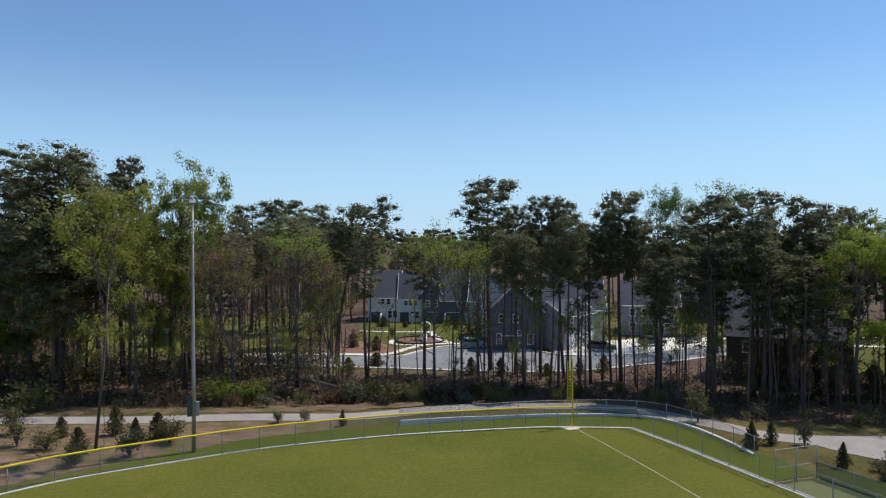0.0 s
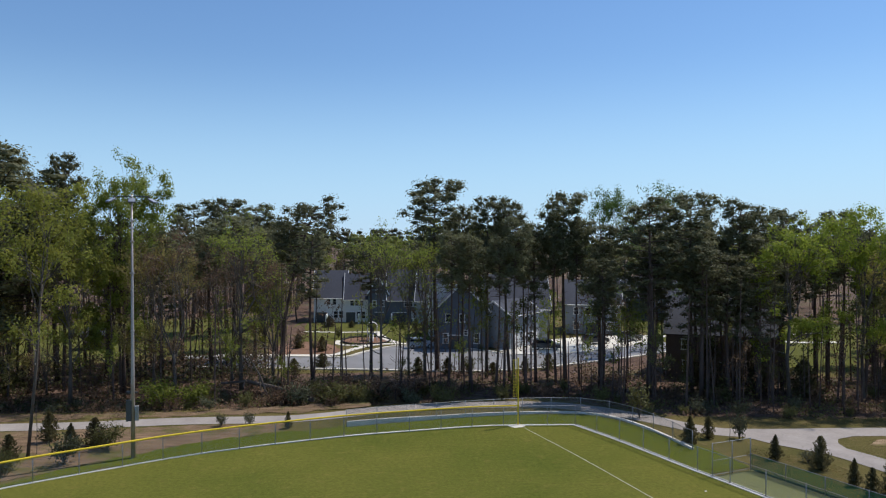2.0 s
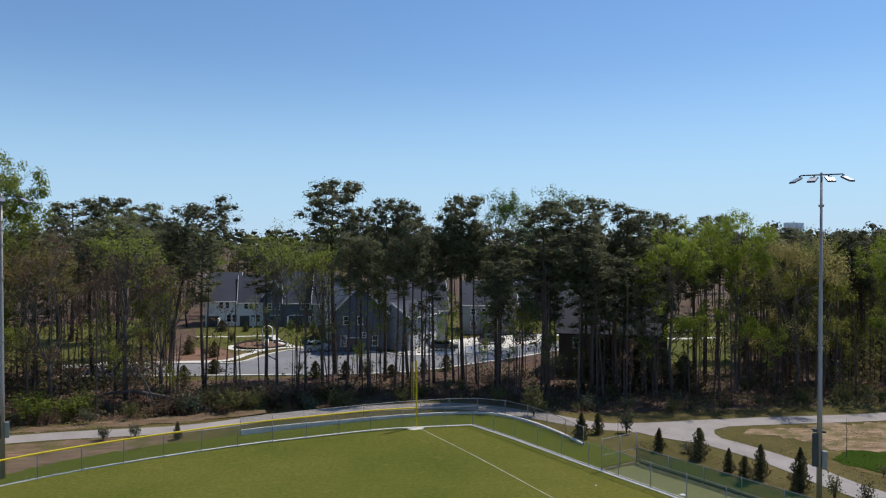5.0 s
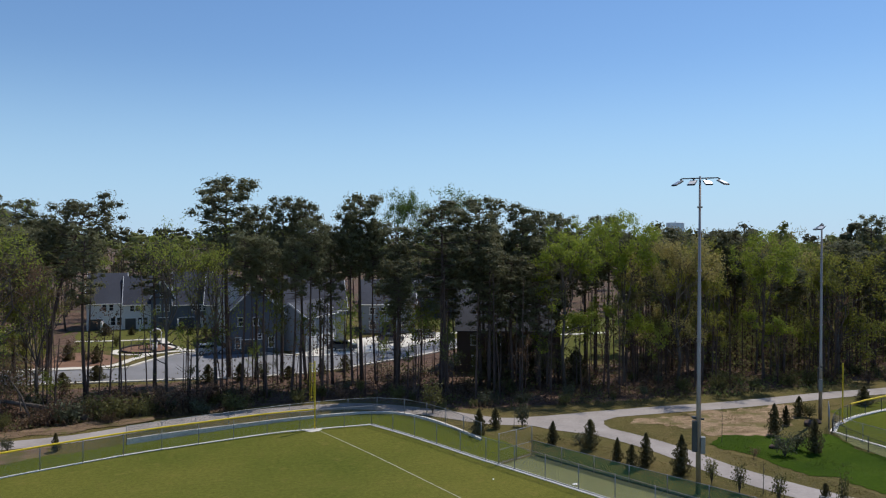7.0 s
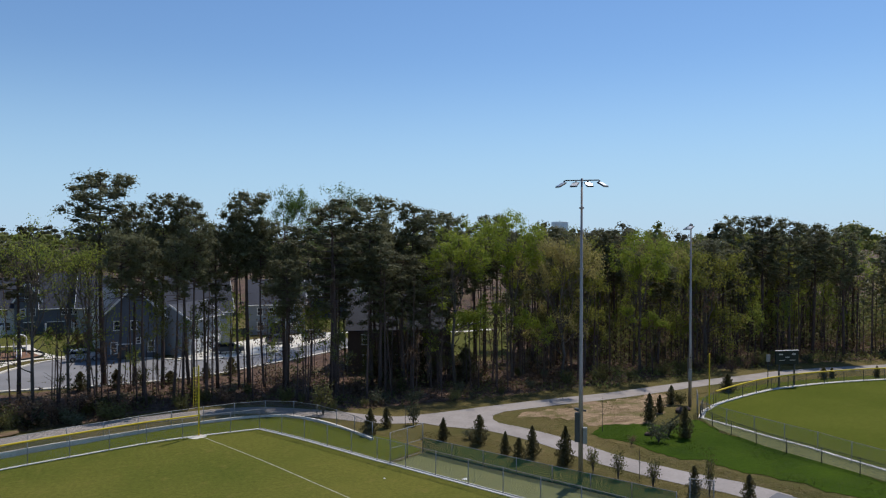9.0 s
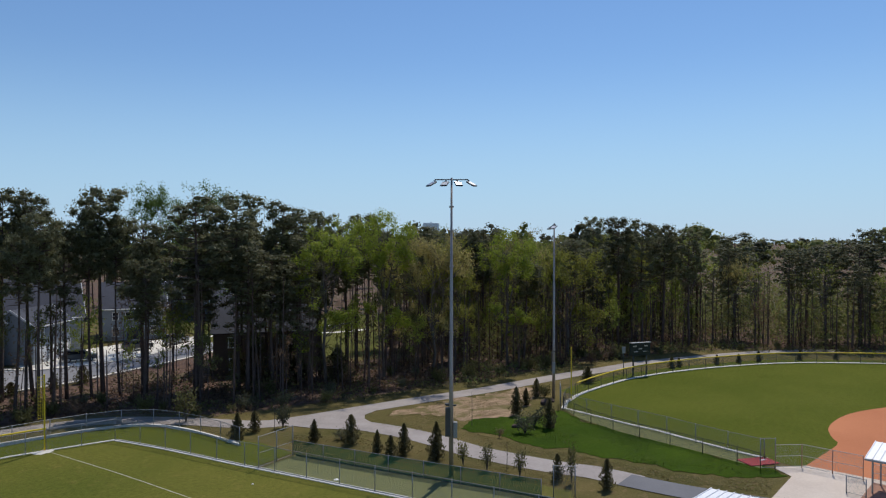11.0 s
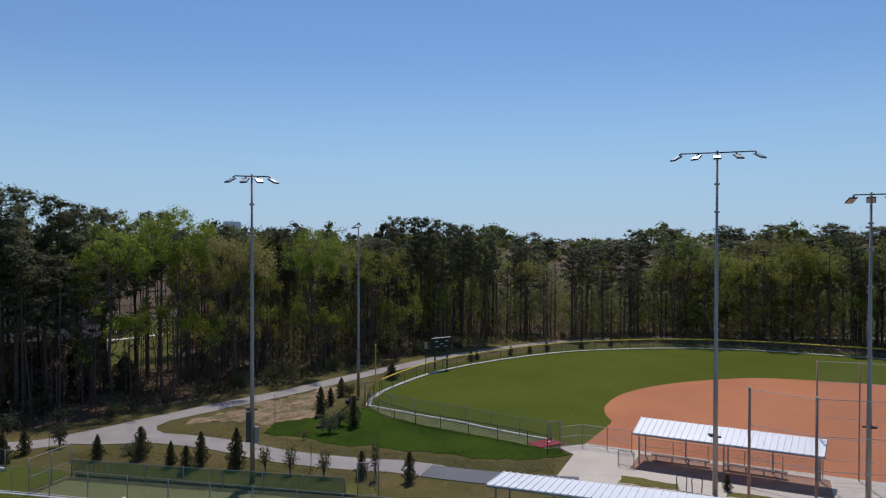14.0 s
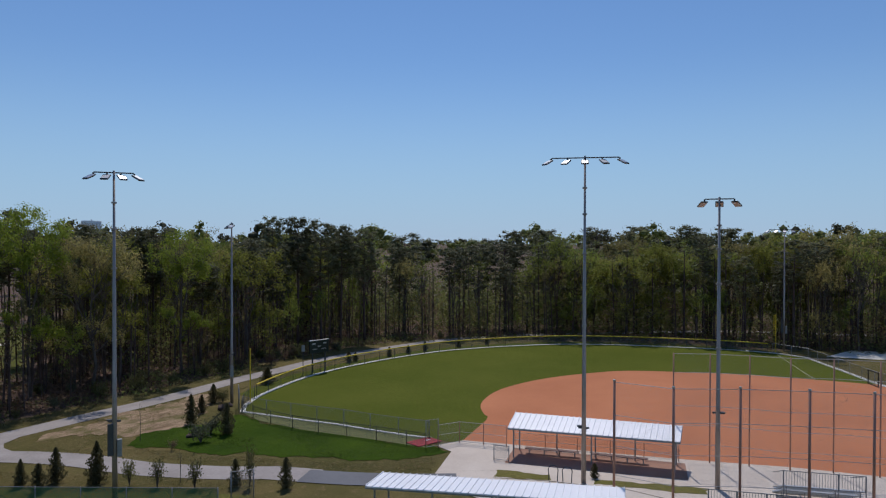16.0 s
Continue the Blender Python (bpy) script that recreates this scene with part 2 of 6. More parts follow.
M["pale_leaf"] = foliage("pale_leaf", (0.13, 0.20, 0.045), (0.24, 0.33, 0.08), 0.5)
M["yellow_leaf"] = foliage("yellow_leaf", (0.18, 0.19, 0.032), (0.325, 0.325, 0.062), 0.6)
M["tan_leaf"] = foliage("tan_leaf", (0.245, 0.215, 0.072), (0.43, 0.365, 0.13), 0.58)
M["bud_leaf"] = foliage("bud_leaf", (0.135, 0.087, 0.056), (0.25, 0.165, 0.102), 0.45)
M["cedar_leaf"] = foliage("cedar_leaf", (0.075, 0.068, 0.034), (0.165, 0.145, 0.068), 0.45)
M["shrub_leaf"] = foliage("shrub_leaf", (0.105, 0.105, 0.038), (0.205, 0.195, 0.070), 0.45)
M["lush_blade"] = foliage("lush_blade", (0.034, 0.062, 0.005), (0.085, 0.125, 0.012), 0.5)
M["dry_blade"] = foliage("dry_blade", (0.16, 0.135, 0.042), (0.27, 0.215, 0.085), 0.4)
M["grey_leaf"] = foliage("grey_leaf", (0.085, 0.09, 0.05), (0.15, 0.155, 0.085), 0.35)
M["link"] = chain_link_material("link", (0.26, 0.28, 0.28), 0.10)
M["link_thin"] = chain_link_material("link_thin", (0.35, 0.34, 0.33), 0.035)
M["screen_green"] = chain_link_material("screen_green", (0.055, 0.16, 0.09), 0.40)
M["link_dark"] = chain_link_material("link_dark", (0.10, 0.12, 0.13), 0.13)


def glass_material():
    m, nt, p = nodes_of("window_glass")
    p.inputs["Base Color"].default_value = (0.02, 0.025, 0.035, 1)
    p.inputs["Roughness"].default_value = 0.06
    p.inputs["Specular IOR Level"].default_value = 0.8
    return m


M["glass"] = glass_material()


def paint_material(name, colour):
    m = surface(name, tuple(c * 0.9 for c in colour), colour, 0.8, 6.0, 0.3, 0.0, 0.0, 0.6)
    m.node_tree.nodes["Principled BSDF"].inputs["Coat Weight"].default_value = 0.5
    return m


# ---- mesh tools ----
def to_mesh(name, bm, material, smooth=False):
    me = bpy.data.meshes.new(name)
    bm.to_mesh(me)
    bm.free()
    me.materials.append(material)
    if smooth:
        me.shade_smooth()
    return me


def part(name, bm, material, parent, label="", smooth=False):
    me = bm if isinstance(bm, bpy.types.Mesh) else to_mesh(name, bm, material, smooth)
    ob = new(name, me)
    ob.parent = parent
    return tagged(ob, label=label)


def thing(name, x, y, z=0.0, turn=0.0, label="", category="", group="", kind=""):
    ob = new(name)
    ob.matrix_basis = pose(x, y, z, 0, 0, turn)
    return tagged(ob, label, category, group, kind)


def box(bm, cx, cy, cz, sx, sy, sz, m=None, bevel=0.0):
    """A box by its centre and size, with bevelled edges where asked."""
    t = Matrix.Translation((cx, cy, cz)) @ Matrix.Diagonal((sx, sy, sz, 1))
    if m is not None:
        t = m @ t
    v = bmesh.ops.create_cube(bm, size=1, matrix=t)["verts"]
    if bevel:
        e = list({e for w in v for e in w.link_edges})
        bmesh.ops.bevel(bm, geom=e, offset=bevel, segments=1, affect="EDGES", profile=0.5)


def tube(bm, pts, radii, sides=8, cap=True):
    """A round tapering bar along points."""
    pts = [Vector(p) for p in pts]
    rings = []
    for i, p in enumerate(pts):
        d = (pts[min(i + 1, len(pts) - 1)] - pts[max(i - 1, 0)]).normalized()
        a = d.orthogonal().normalized() if abs(d.z) < 0.9 else (Vector((1, 0, 0)) - d * d.x).normalized()
        b = d.cross(a)
        rings.append([bm.verts.new(p + (a * math.cos(k * math.tau / sides) + b * math.sin(k * math.tau / sides)) * radii[i])
                      for k in range(sides)])
    for r0, r1 in zip(rings, rings[1:]):
        for k in range(sides):
            bm.faces.new((r0[k], r0[(k + 1) % sides], r1[(k + 1) % sides], r1[k]))
    if cap:
        bm.faces.new(rings[0][::-1])
        bm.faces.new(rings[-1])


def bar(a, b, r, sides=8, r2=None):
    bm = bmesh.new()
    tube(bm, (a, b), (r, r if r2 is None else r2), sides)
    return bm


def smooth_line(points, step=1.5, closed=False):
    """A flowing line through the points (Catmull-Rom)."""
    P = [Vector((*p[:2], p[2] if len(p) > 2 else 0.0)) for p in points]
    out = []
    for i in range(len(P) - 1):
        p0, p1, p2, p3 = P[max(i - 1, 0)], P[i], P[i + 1], P[min(i + 2, len(P) - 1)]
        n = max(1, int((p2 - p1).length / step))
        for k in range(n):
            t = k / n
            out.append(0.5 * ((2 * p1) + (p2 - p0) * t + (2 * p0 - 5 * p1 + 4 * p2 - p3) * t * t
                              + (3 * p1 - p0 - 3 * p2 + p3) * t ** 3))
    out.append(P[-1])
    return out


def spaced(line, step):
    """Points at even steps along a line."""
    out, left = [line[0].copy()], step
    for a, b in zip(line, line[1:]):
        seg = (b - a).length
        at = 0.0
        while seg - at >= left:
            at += left
            out.append(a.lerp(b, at / seg))
            left = step
        left -= seg - at
    if (out[-1] - line[-1]).length > step * 0.4:
        out.append(line[-1].copy())
    return out


def ribbon(line, width, z, height=0.0):
    """A flat strip, or a low kerb with a height, along a line."""
    bm = bmesh.new()
    rows = []
    for i, p in enumerate(line):
        d = line[min(i + 1, len(line) - 1)] - line[max(i - 1, 0)]
        s = Vector((-d.y, d.x, 0)).normalized() * width / 2
        lo = [Vector((p.x + k * s.x, p.y + k * s.y, z)) for k in (1, -1)]
        if height:
            hi = [q + Vector((0, 0, height)) for q in lo]
            rows.append([bm.verts.new(q) for q in (lo[0], hi[0], hi[1], lo[1])])
        else:
            rows.append([bm.verts.new(q) for q in lo])
    for r0, r1 in zip(rows, rows[1:]):
        for k in range(len(r0) - 1):
            bm.faces.new((r0[k], r0[k + 1], r1[k + 1], r1[k]))
    if height:
        bm.faces.new(rows[0][::-1])
        bm.faces.new(rows[-1])
    bmesh.ops.recalc_face_normals(bm, faces=bm.faces)
    return bm


def ragged(outline, amount=0.35, step=0.5):
    """An outline with an uneven, grown-in edge."""
    P = [Vector((*p[:2], 0)) for p in outline]
    out = []
    for a, b in zip(P, P[1:] + P[:1]):
        n = max(1, int((b - a).length / step))
        side = Vector((a.y - b.y, b.x - a.x, 0)).normalized()
        for k in range(n):
            q = a.lerp(b, k / n)
            out.append(q + side * amount * (noise.noise(q * 0.35) + 0.7 * noise.noise(q * 1.3)))
    return out


def sheet(outline, z, rough=0.0):
    """A flat sheet with a given outline."""
    bm = bmesh.new()
    if rough:
        outline = ragged(outline, rough)
    vs = [bm.verts.new((p[0], p[1], z)) for p in outline]
    f = bm.faces.new(vs)
    f.normal_update()
    if f.normal.z < 0:
        f.normal_flip()
    bmesh.ops.triangulate(bm, faces=[f])
    return bm


def setting(name, bm, material, label, category):
    me = to_mesh(name, bm, material)
    return tagged(new(name, me), label, category, kind="structure")


# ---- ground, fields and paths ----
def wood_edge(x):
    """How far ahead the wood begins, by x."""
    xs = [-90, -45, -20, -6, 6, 18, 27, 34, 45, 60, 80, 95, 104, 110, 114, 117, 120, 122.5, 124, 125, 126, 400]
    ys = [70, 72, 73, 74, 76, 74, 66, 64.5, 63.5, 62.5, 62, 60, 56.5, 53.5, 44, 36, 29, 20, 8, -6, -30, -400]
    return float(np.interp(x, xs, ys))


def in_clearing(x, y):
    """Open land round the houses behind the wood."""
    if -15.5 < x < 47 and 89 < y < 165:
        return True
    if 40 < x < 75 and 108 < y < 150:
        return True
    r, a = math.hypot(x, y), math.degrees(math.atan2(x, y))
    if 28.5 < a < 35.5 and 101 < r < 168 or -28 < a < -9 and 108 < r < 166:
        return True
    return 34 < x < 51 and 80.5 < y < 95


def ground_at(x, y):
    """Height of the ground and how far it is wood floor, 0 to 1."""
    d = y - wood_edge(x)
    if x > 140:
        d = max(d, x - 140)
    w = min(max((d + 1.0) / 4.0, 0), 1)
    bumpy = 0.0
    if in_clearing(x, y):
        near_road = -16 < x < 47 and y < max(91.5, 91.5 + 0.6 * (x - 19)) or 34 < x < 51 and y < 95
        w = 1.0 if near_road else 0.25 * w
    else:
        near = min(abs(y - 89), abs(x + 19) if y > 85 else 99, abs(x - 47) if y > 85 else 99)
        bumpy = min(max((d - 3) / 8, 0), 1) * min(near / 8, 1)
    if d > 40 and x > 70:
        w *= max(0.6, 1 - (d - 40) / 40)
    z = bumpy * 0.9 * noise.noise(Vector((x * 0.05, y * 0.05, 0.3))) - 0.02
    if -60 < x < 14 and 0 < y - 72 < 14:
        z -= 0.7 * math.sin(math.pi * (y - 72) / 14) * min(1, (14 - x) / 10)
    return z, w


def ground_mesh():
    def steps(lo, hi, fine):
        far = [4000, 2000, 1000, 600, 400, 300]
        mid = list(np.arange(lo, hi + 0.1, fine))
        return np.array([lo - f for f in far] + mid + [hi + f for f in far[::-1]])
    xs, ys = steps(-120, 180, 2.5), steps(-60, 220, 2.5)
    X, Y = np.meshgrid(xs, ys)
    Z, mask = np.zeros_like(X), np.zeros_like(X)
    for j in range(X.shape[0]):
        for i in range(X.shape[1]):
            Z[j, i], mask[j, i] = ground_at(X[j, i], Y[j, i])
    h, w = X.shape
    verts = np.stack([X, Y, Z], -1).reshape(-1, 3)
    idx = np.arange(h * w).reshape(h, w)
    faces = np.stack([idx[:-1, :-1], idx[:-1, 1:], idx[1:, 1:], idx[1:, :-1]], -1).reshape(-1, 4)
    me = bpy.data.meshes.new("ground")
    me.from_pydata(verts.tolist(), [], faces.tolist())
    at = me.attributes.new("litter", "FLOAT", "POINT")
    at.data.foreach_set("value", mask.reshape(-1).astype(np.float32))
    me.shade_smooth()
    return me


def ground_material():
    m, nt, p = nodes_of("ground")
    at = nt.nodes.new("ShaderNodeAttribute")
    at.attribute_name = "litter"
    a, b, c = noise_node(nt, 0.12, 4), noise_node(nt, 1.3, 5, 0.7), noise_node(nt, 9.0, 5, 0.8)
    grass = ramp(nt, a.outputs["Fac"], (0.35, (0.094, 0.088, 0.025)), (0.65, (0.168, 0.132, 0.048))).outputs[0]
    dead = ramp(nt, b.outputs["Fac"], (0.55, (0, 0, 0)), (0.75, (1, 1, 1)))
    grass = mix_colour(nt, grass, (0.245, 0.172, 0.092), dead.outputs[0])
    leaf = ramp(nt, b.outputs["Fac"], (0.3, (0.068, 0.045, 0.036)), (0.5, (0.132, 0.086, 0.064)), (0.7, (0.25, 0.16, 0.118))).outputs[0]
    mossy = ramp(nt, a.outputs["Fac"], (0.52, (0, 0, 0)), (0.68, (0.6, 0.6, 0.6)))
    leaf = mix_colour(nt, leaf, (0.10, 0.12, 0.035), mossy.outputs[0])
    edge = nt.nodes.new("ShaderNodeMath")
    edge.operation = "ADD"
    nt.links.new(at.outputs["Fac"], edge.inputs[0])
    sub = nt.nodes.new("ShaderNodeMath")
    sub.operation = "MULTIPLY_ADD"
    nt.links.new(b.outputs["Fac"], sub.inputs[0])
    sub.inputs[1].default_value, sub.inputs[2].default_value = 0.8, -0.4
    nt.links.new(sub.outputs[0], edge.inputs[1])
    er = ramp(nt, edge.outputs[0], (0.4, (0, 0, 0)), (0.6, (1, 1, 1)))
    col = mix_colour(nt, grass, leaf, er.outputs[0])
    fine = ramp(nt, c.outputs["Fac"], (0.3, (0.6, 0.6, 0.6)), (0.7, (1.2, 1.2, 1.2)))
    col = mix_colour(nt, col, fine.outputs[0], 1.0, "MULTIPLY")
    nt.links.new(col, p.inputs["Base Color"])
    p.inputs["Roughness"].default_value = 0.95
    p.inputs["Specular IOR Level"].default_value = 0.1
    bump(nt, p, c.outputs["Fac"], 0.7, 0.08)
    return m


gm = ground_mesh()
gm.materials.append(ground_material())
ground = tagged(new("ground", gm), "rough grass and leaf litter ground reaching into the wood", "ground", kind="structure")

FIELD_ARC = [(-52, 10), (-47, 22), (-40, 35.5), (-35, 42), (-29.9, 47.3), (-27.4, 49.9), (-24.5, 52.0), (-21.0, 54.2), (-17.5, 56.4),
             (-12.2, 58.9), (-3.9, 61.8), (2.0, 63.1), (8.0, 64.2), (11.0, 64.3), (17.1, 64.0)]
FIELD_SIDE = [(17.1, 64.0), (19.4, 58.9), (22.6, 50.5), (23.2, 49.1), (27.0, 39.7), (30.5, 31.0), (33.2, 24.0), (36.0, 14.0), (38.0, 5.0)]
arc1, side1 = smooth_line(FIELD_ARC), smooth_line(FIELD_SIDE)
setting("field_turf", sheet([(p.x, p.y) for p in arc1 + side1[1:]] + [(36, -30), (-52, -40)], 0.004), M["turf"],
        "mown green outfield turf of the ball field", "turf")

foul = smooth_line([(12.1, 63.6), (14.8, 54.7), (17.6, 44.2), (22.5, 26.0), (28.0, 6.0)], 3)
setting("foul_line", ribbon(foul, 0.09, 0.012), M["chalk"], "white chalk foul line across the turf", "line")

MAIN_PATH = [(-95, 62.5), (-60, 65.5), (-43, 67.0), (-30, 67.2), (-20, 68.2), (-9, 68.4), (0, 71.3), (10, 72.6), (18, 71.5), (24, 66.5),
             (28.5, 61.2), (33.0, 60.0), (40.8, 59.7), (47.8, 59.2), (55.5, 58.5), (65.2, 58.4), (70.4, 58.3), (76.0, 57.8),
             (84.0, 57.4), (92.0, 55.8), (104, 52.4), (111, 49.3), (117, 45.0), (124, 38.0), (131, 28.0), (138, 18.0), (143.5, 9.0), (147, -2), (150, -20)]
setting("main_path", ribbon(smooth_line(MAIN_PATH), 2.7, 0.012), M["path"], "pale worn gravel-grey walking path", "path")
BRANCH = [(31.5, 59.8), (34.2, 57.4), (36.2, 54.0), (37.7, 49.5), (38.3, 45.5), (38.5, 42.3), (39.5, 38.4), (40.6, 35.2), (41.9, 32.5), (42.6, 29.2)]
setting("branch_path", ribbon(smooth_line(BRANCH), 2.9, 0.018), M["path"], "pale worn gravel-grey side path", "path")
setting("junction", sheet([(29.5, 61.2), (36, 61.0), (41.0, 58.6), (38.4, 57.6), (37.6, 56.4), (37.3, 54.8), (35.0, 53.2), (32.0, 56.6)], 0.024),
        M["path"], "wide pale path junction", "path")
setting("asphalt_path", ribbon(smooth_line([(42.3, 30.0), (43.2, 26.6), (44.6, 22.8), (46.2, 19.5)]), 2.7, 0.030), M["asphalt"],
        "dark newer asphalt path", "path")
setting("straw_slope", sheet([(40.6, 56.2), (44.5, 50.5), (48, 47.9), (54.5, 50.4), (60, 53.5), (60, 56.4), (50, 57.0)], 0.006, 1.5), M["straw"],
        "bare straw-brown slope beside the path", "ground")

setting("planted_ground", sheet([(-62, 61), (-62, 44), (-45, 34), (-38.5, 40.5), (-31.5, 48.5), (-24.5, 54.5), (-17, 59.6), (-10.5, 63.4), (-9.5, 66.4), (-20, 66.3), (-30, 65.4), (-43, 65.2)], 0.005, 0.8), M["rough_soil"],
        "brown straw-strewn ground round the planted cedars", "ground")
setting("wood_bank", sheet([(-64, 67.8), (-43, 69.2), (-30, 69.5), (-20, 70.4), (-9, 70.6), (-2, 73.2), (-2, 75.0), (-20, 72.2), (-42, 71.6), (-64, 70.5)], 0.004, 0.7), M["rough_soil"],
        "pinkish brown leaf-strewn bank between path and wood", "ground")


# ---- second ball field ----
OUT2 = [(55.6, 46.9), (58.0, 48.6), (61.4, 49.9), (66, 50.9), (73, 51.8), (79.5, 51.4), (84, 50.6), (90.3, 48.9), (99.4, 45.2), (106, 40.2),
        (111.6, 34.4), (115.3, 29.0), (118.2, 20.9), (119.6, 12.1), (120.3, 3.6), (119.6, -1.8)]
IN2 = [(55.6, 46.9), (55.5, 42.4), (55.4, 39.0), (55.5, 35.9), (55.2, 32.9), (55.0, 30.0), (54.9, 27.5), (55.0, 25.7)]
out2, in2 = smooth_line(OUT2, 2), smooth_line(IN2, 2)
setting("second_turf", sheet([(p.x, p.y) for p in in2[::-1] + out2[1:]] + [(116.7, -6.3), (109.6, -9.0), (98.8, -13.0), (98, -40), (62, -40), (60, 10), (54.8, 23.5)], 0.004), M["turf_far"],
        "dense green outfield turf of the second field", "turf")
setting("outfield_verge", sheet([(p.x + 0.25 * (p.x - 84) / 40, p.y + 0.25) for p in out2[2:-2]] + [(p.x + 3.0 * (p.x - 84) / 40, p.y + 2.4 * max(0.0, min(1, (p.y - 5) / 40))) for p in out2[-3:2:-1]], 0.007), M["turf_far"],
        "narrow green verge outside the second field's fence", "grass")
DIRT = [(55.4, 23.0), (63.2, 23.7), (64.2, 24.0), (64.9, 24.6), (67.4, 26.0), (70.4, 26.9), (75, 27.3), (79.4, 26.6), (84, 24.9), (88.2, 22.4), (92.4, 18.9), (94.9, 15.9),
        (96.9, 9.7), (98.3, 2.8), (98.7, -3.6), (98.4, -12.2)]
setting("infield_dirt", sheet([(p.x, p.y) for p in smooth_line(DIRT, 1)] + [(95, -45), (60, -45), (57.8, 5.0)], 0.010), M["clay"],
        "smooth orange-red clay infield", "dirt")
setting("far_foul_line", ribbon(smooth_line([(118.2, -2.4), (105, -5.0), (98.6, -6.4)], 3), 0.13, 0.016), M["chalk"], "thin white chalk foul line", "line")
setting("lush_bank", sheet([(42.2, 47.8), (43.5, 42.5), (44.0, 38.9), (45.2, 35.3), (45.9, 32.3), (47.3, 27.9), (48.4, 25.5), (52.0, 22.8), (52.6, 25.0),
                            (52.7, 30.2), (52.7, 37.6), (53.6, 43.3), (54.6, 46.6), (50.5, 46.6), (48.0, 48.2), (45.5, 49.6)], 0.016, 0.9), M["lush"],
        "deep green unmown grass bank below the fence", "grass")
setting("pen_floor", sheet([(p.x - 0.15, p.y) for p in in2] + [(52.3, 24.9), (52.6, 30.2), (52.6, 37.6), (53.1, 40.5), (53.6, 43.3)], 0.020), M["pen_turf"],
        "grey-green turf of the second warm-up pen", "turf")
setting("pavement", sheet([(53.2, 24.4), (52.2, 22.6), (47.2, 21.6), (49.3, 17.7), (47.7, 17.32), (48.7, 13.6), (49.3, 8.0), (48.1, 3.5), (46.0, -12), (60.0, -12),
                           (59.4, -2.4), (58.0, 5.0), (55.6, 23.0)], 0.026), M["concrete"],
        "pale sunlit concrete paving round the dugout", "pavement")
setting("dugout_floor", sheet([(51.3, 17.7), (55.3, 18.3), (56.9, 5.0), (53.0, 4.4)], 0.034), M["clay_dust"], "clay-dusted concrete floor of the dugout", "floor")
setting("grass_strip", sheet([(47.9, 17.4), (49.5, 17.7), (50.1, 13.5), (48.8, 13.3)], 0.038, 0.4), M["verge"], "mown grass strip beside the paving", "grass")
setting("grass_strip_2", sheet([(49.2, 10.6), (50.5, 10.6), (51.0, 7.5), (51.8, 3.0), (50.4, 2.9), (50.0, 7.0)], 0.038, 0.4), M["verge"], "mown grass strip beside the paving", "grass")
setting("walkway", sheet([(47.2, 21.6), (49.3, 17.7), (47.6, 17.3), (48.6, 13.6), (49.2, 8.0), (48.0, 3.5), (43.0, 2.0), (42.2, 12), (44.6, 21.2)], 0.022), M["concrete"],
        "pale concrete walkway between the dugouts", "pavement")
setting("pen_turf", sheet([(23.3, 49.0), (26.8, 50.3), (30.0, 42.6), (33.8, 34.0), (35.2, 30.6), (30.8, 30.8), (27.3, 39.6)], 0.010), M["pen_turf"],
        "grey-green turf of the warm-up pen", "turf")
setting("corridor_turf", sheet([(-4.0, 62.2), (2, 63.4), (11, 64.6), (17.3, 64.3), (23.1, 49.6), (27.0, 51.0), (26.4, 55.0), (23.9, 59.6), (22.9, 63.2), (20.1, 67.3),
                                (18.2, 68.1), (11.7, 68.2), (5.3, 67.2), (-4.0, 64.9)], 0.008), M["turf_far"],
        "mown green strip between the two fences", "turf")
setting("concrete_pad", sheet([(119.0, -9.0), (127.5, -13.0), (129.0, -26.0), (119.5, -19.0)], 0.034), M["kerb"], "bright concrete pad beyond the fence", "pavement")


# ---- fences ----
def link_panel(a, b, z0, z1):
    """Chain-link fabric between two posts, with its measure in metres for the wires."""
    bm = bmesh.new()
    uv = bm.loops.layers.uv.new("UVMap")
    n = (b - a).length
    q = [(a.x, a.y, z0, 0, z0), (b.x, b.y, z0, n, z0), (b.x, b.y, z1, n, z1), (a.x, a.y, z1, 0, z1)]
    f = bm.faces.new([bm.verts.new(c[:3]) for c in q])
    for lp, c in zip(f.loops, q):
        lp[uv].uv = c[3:]
    return bm


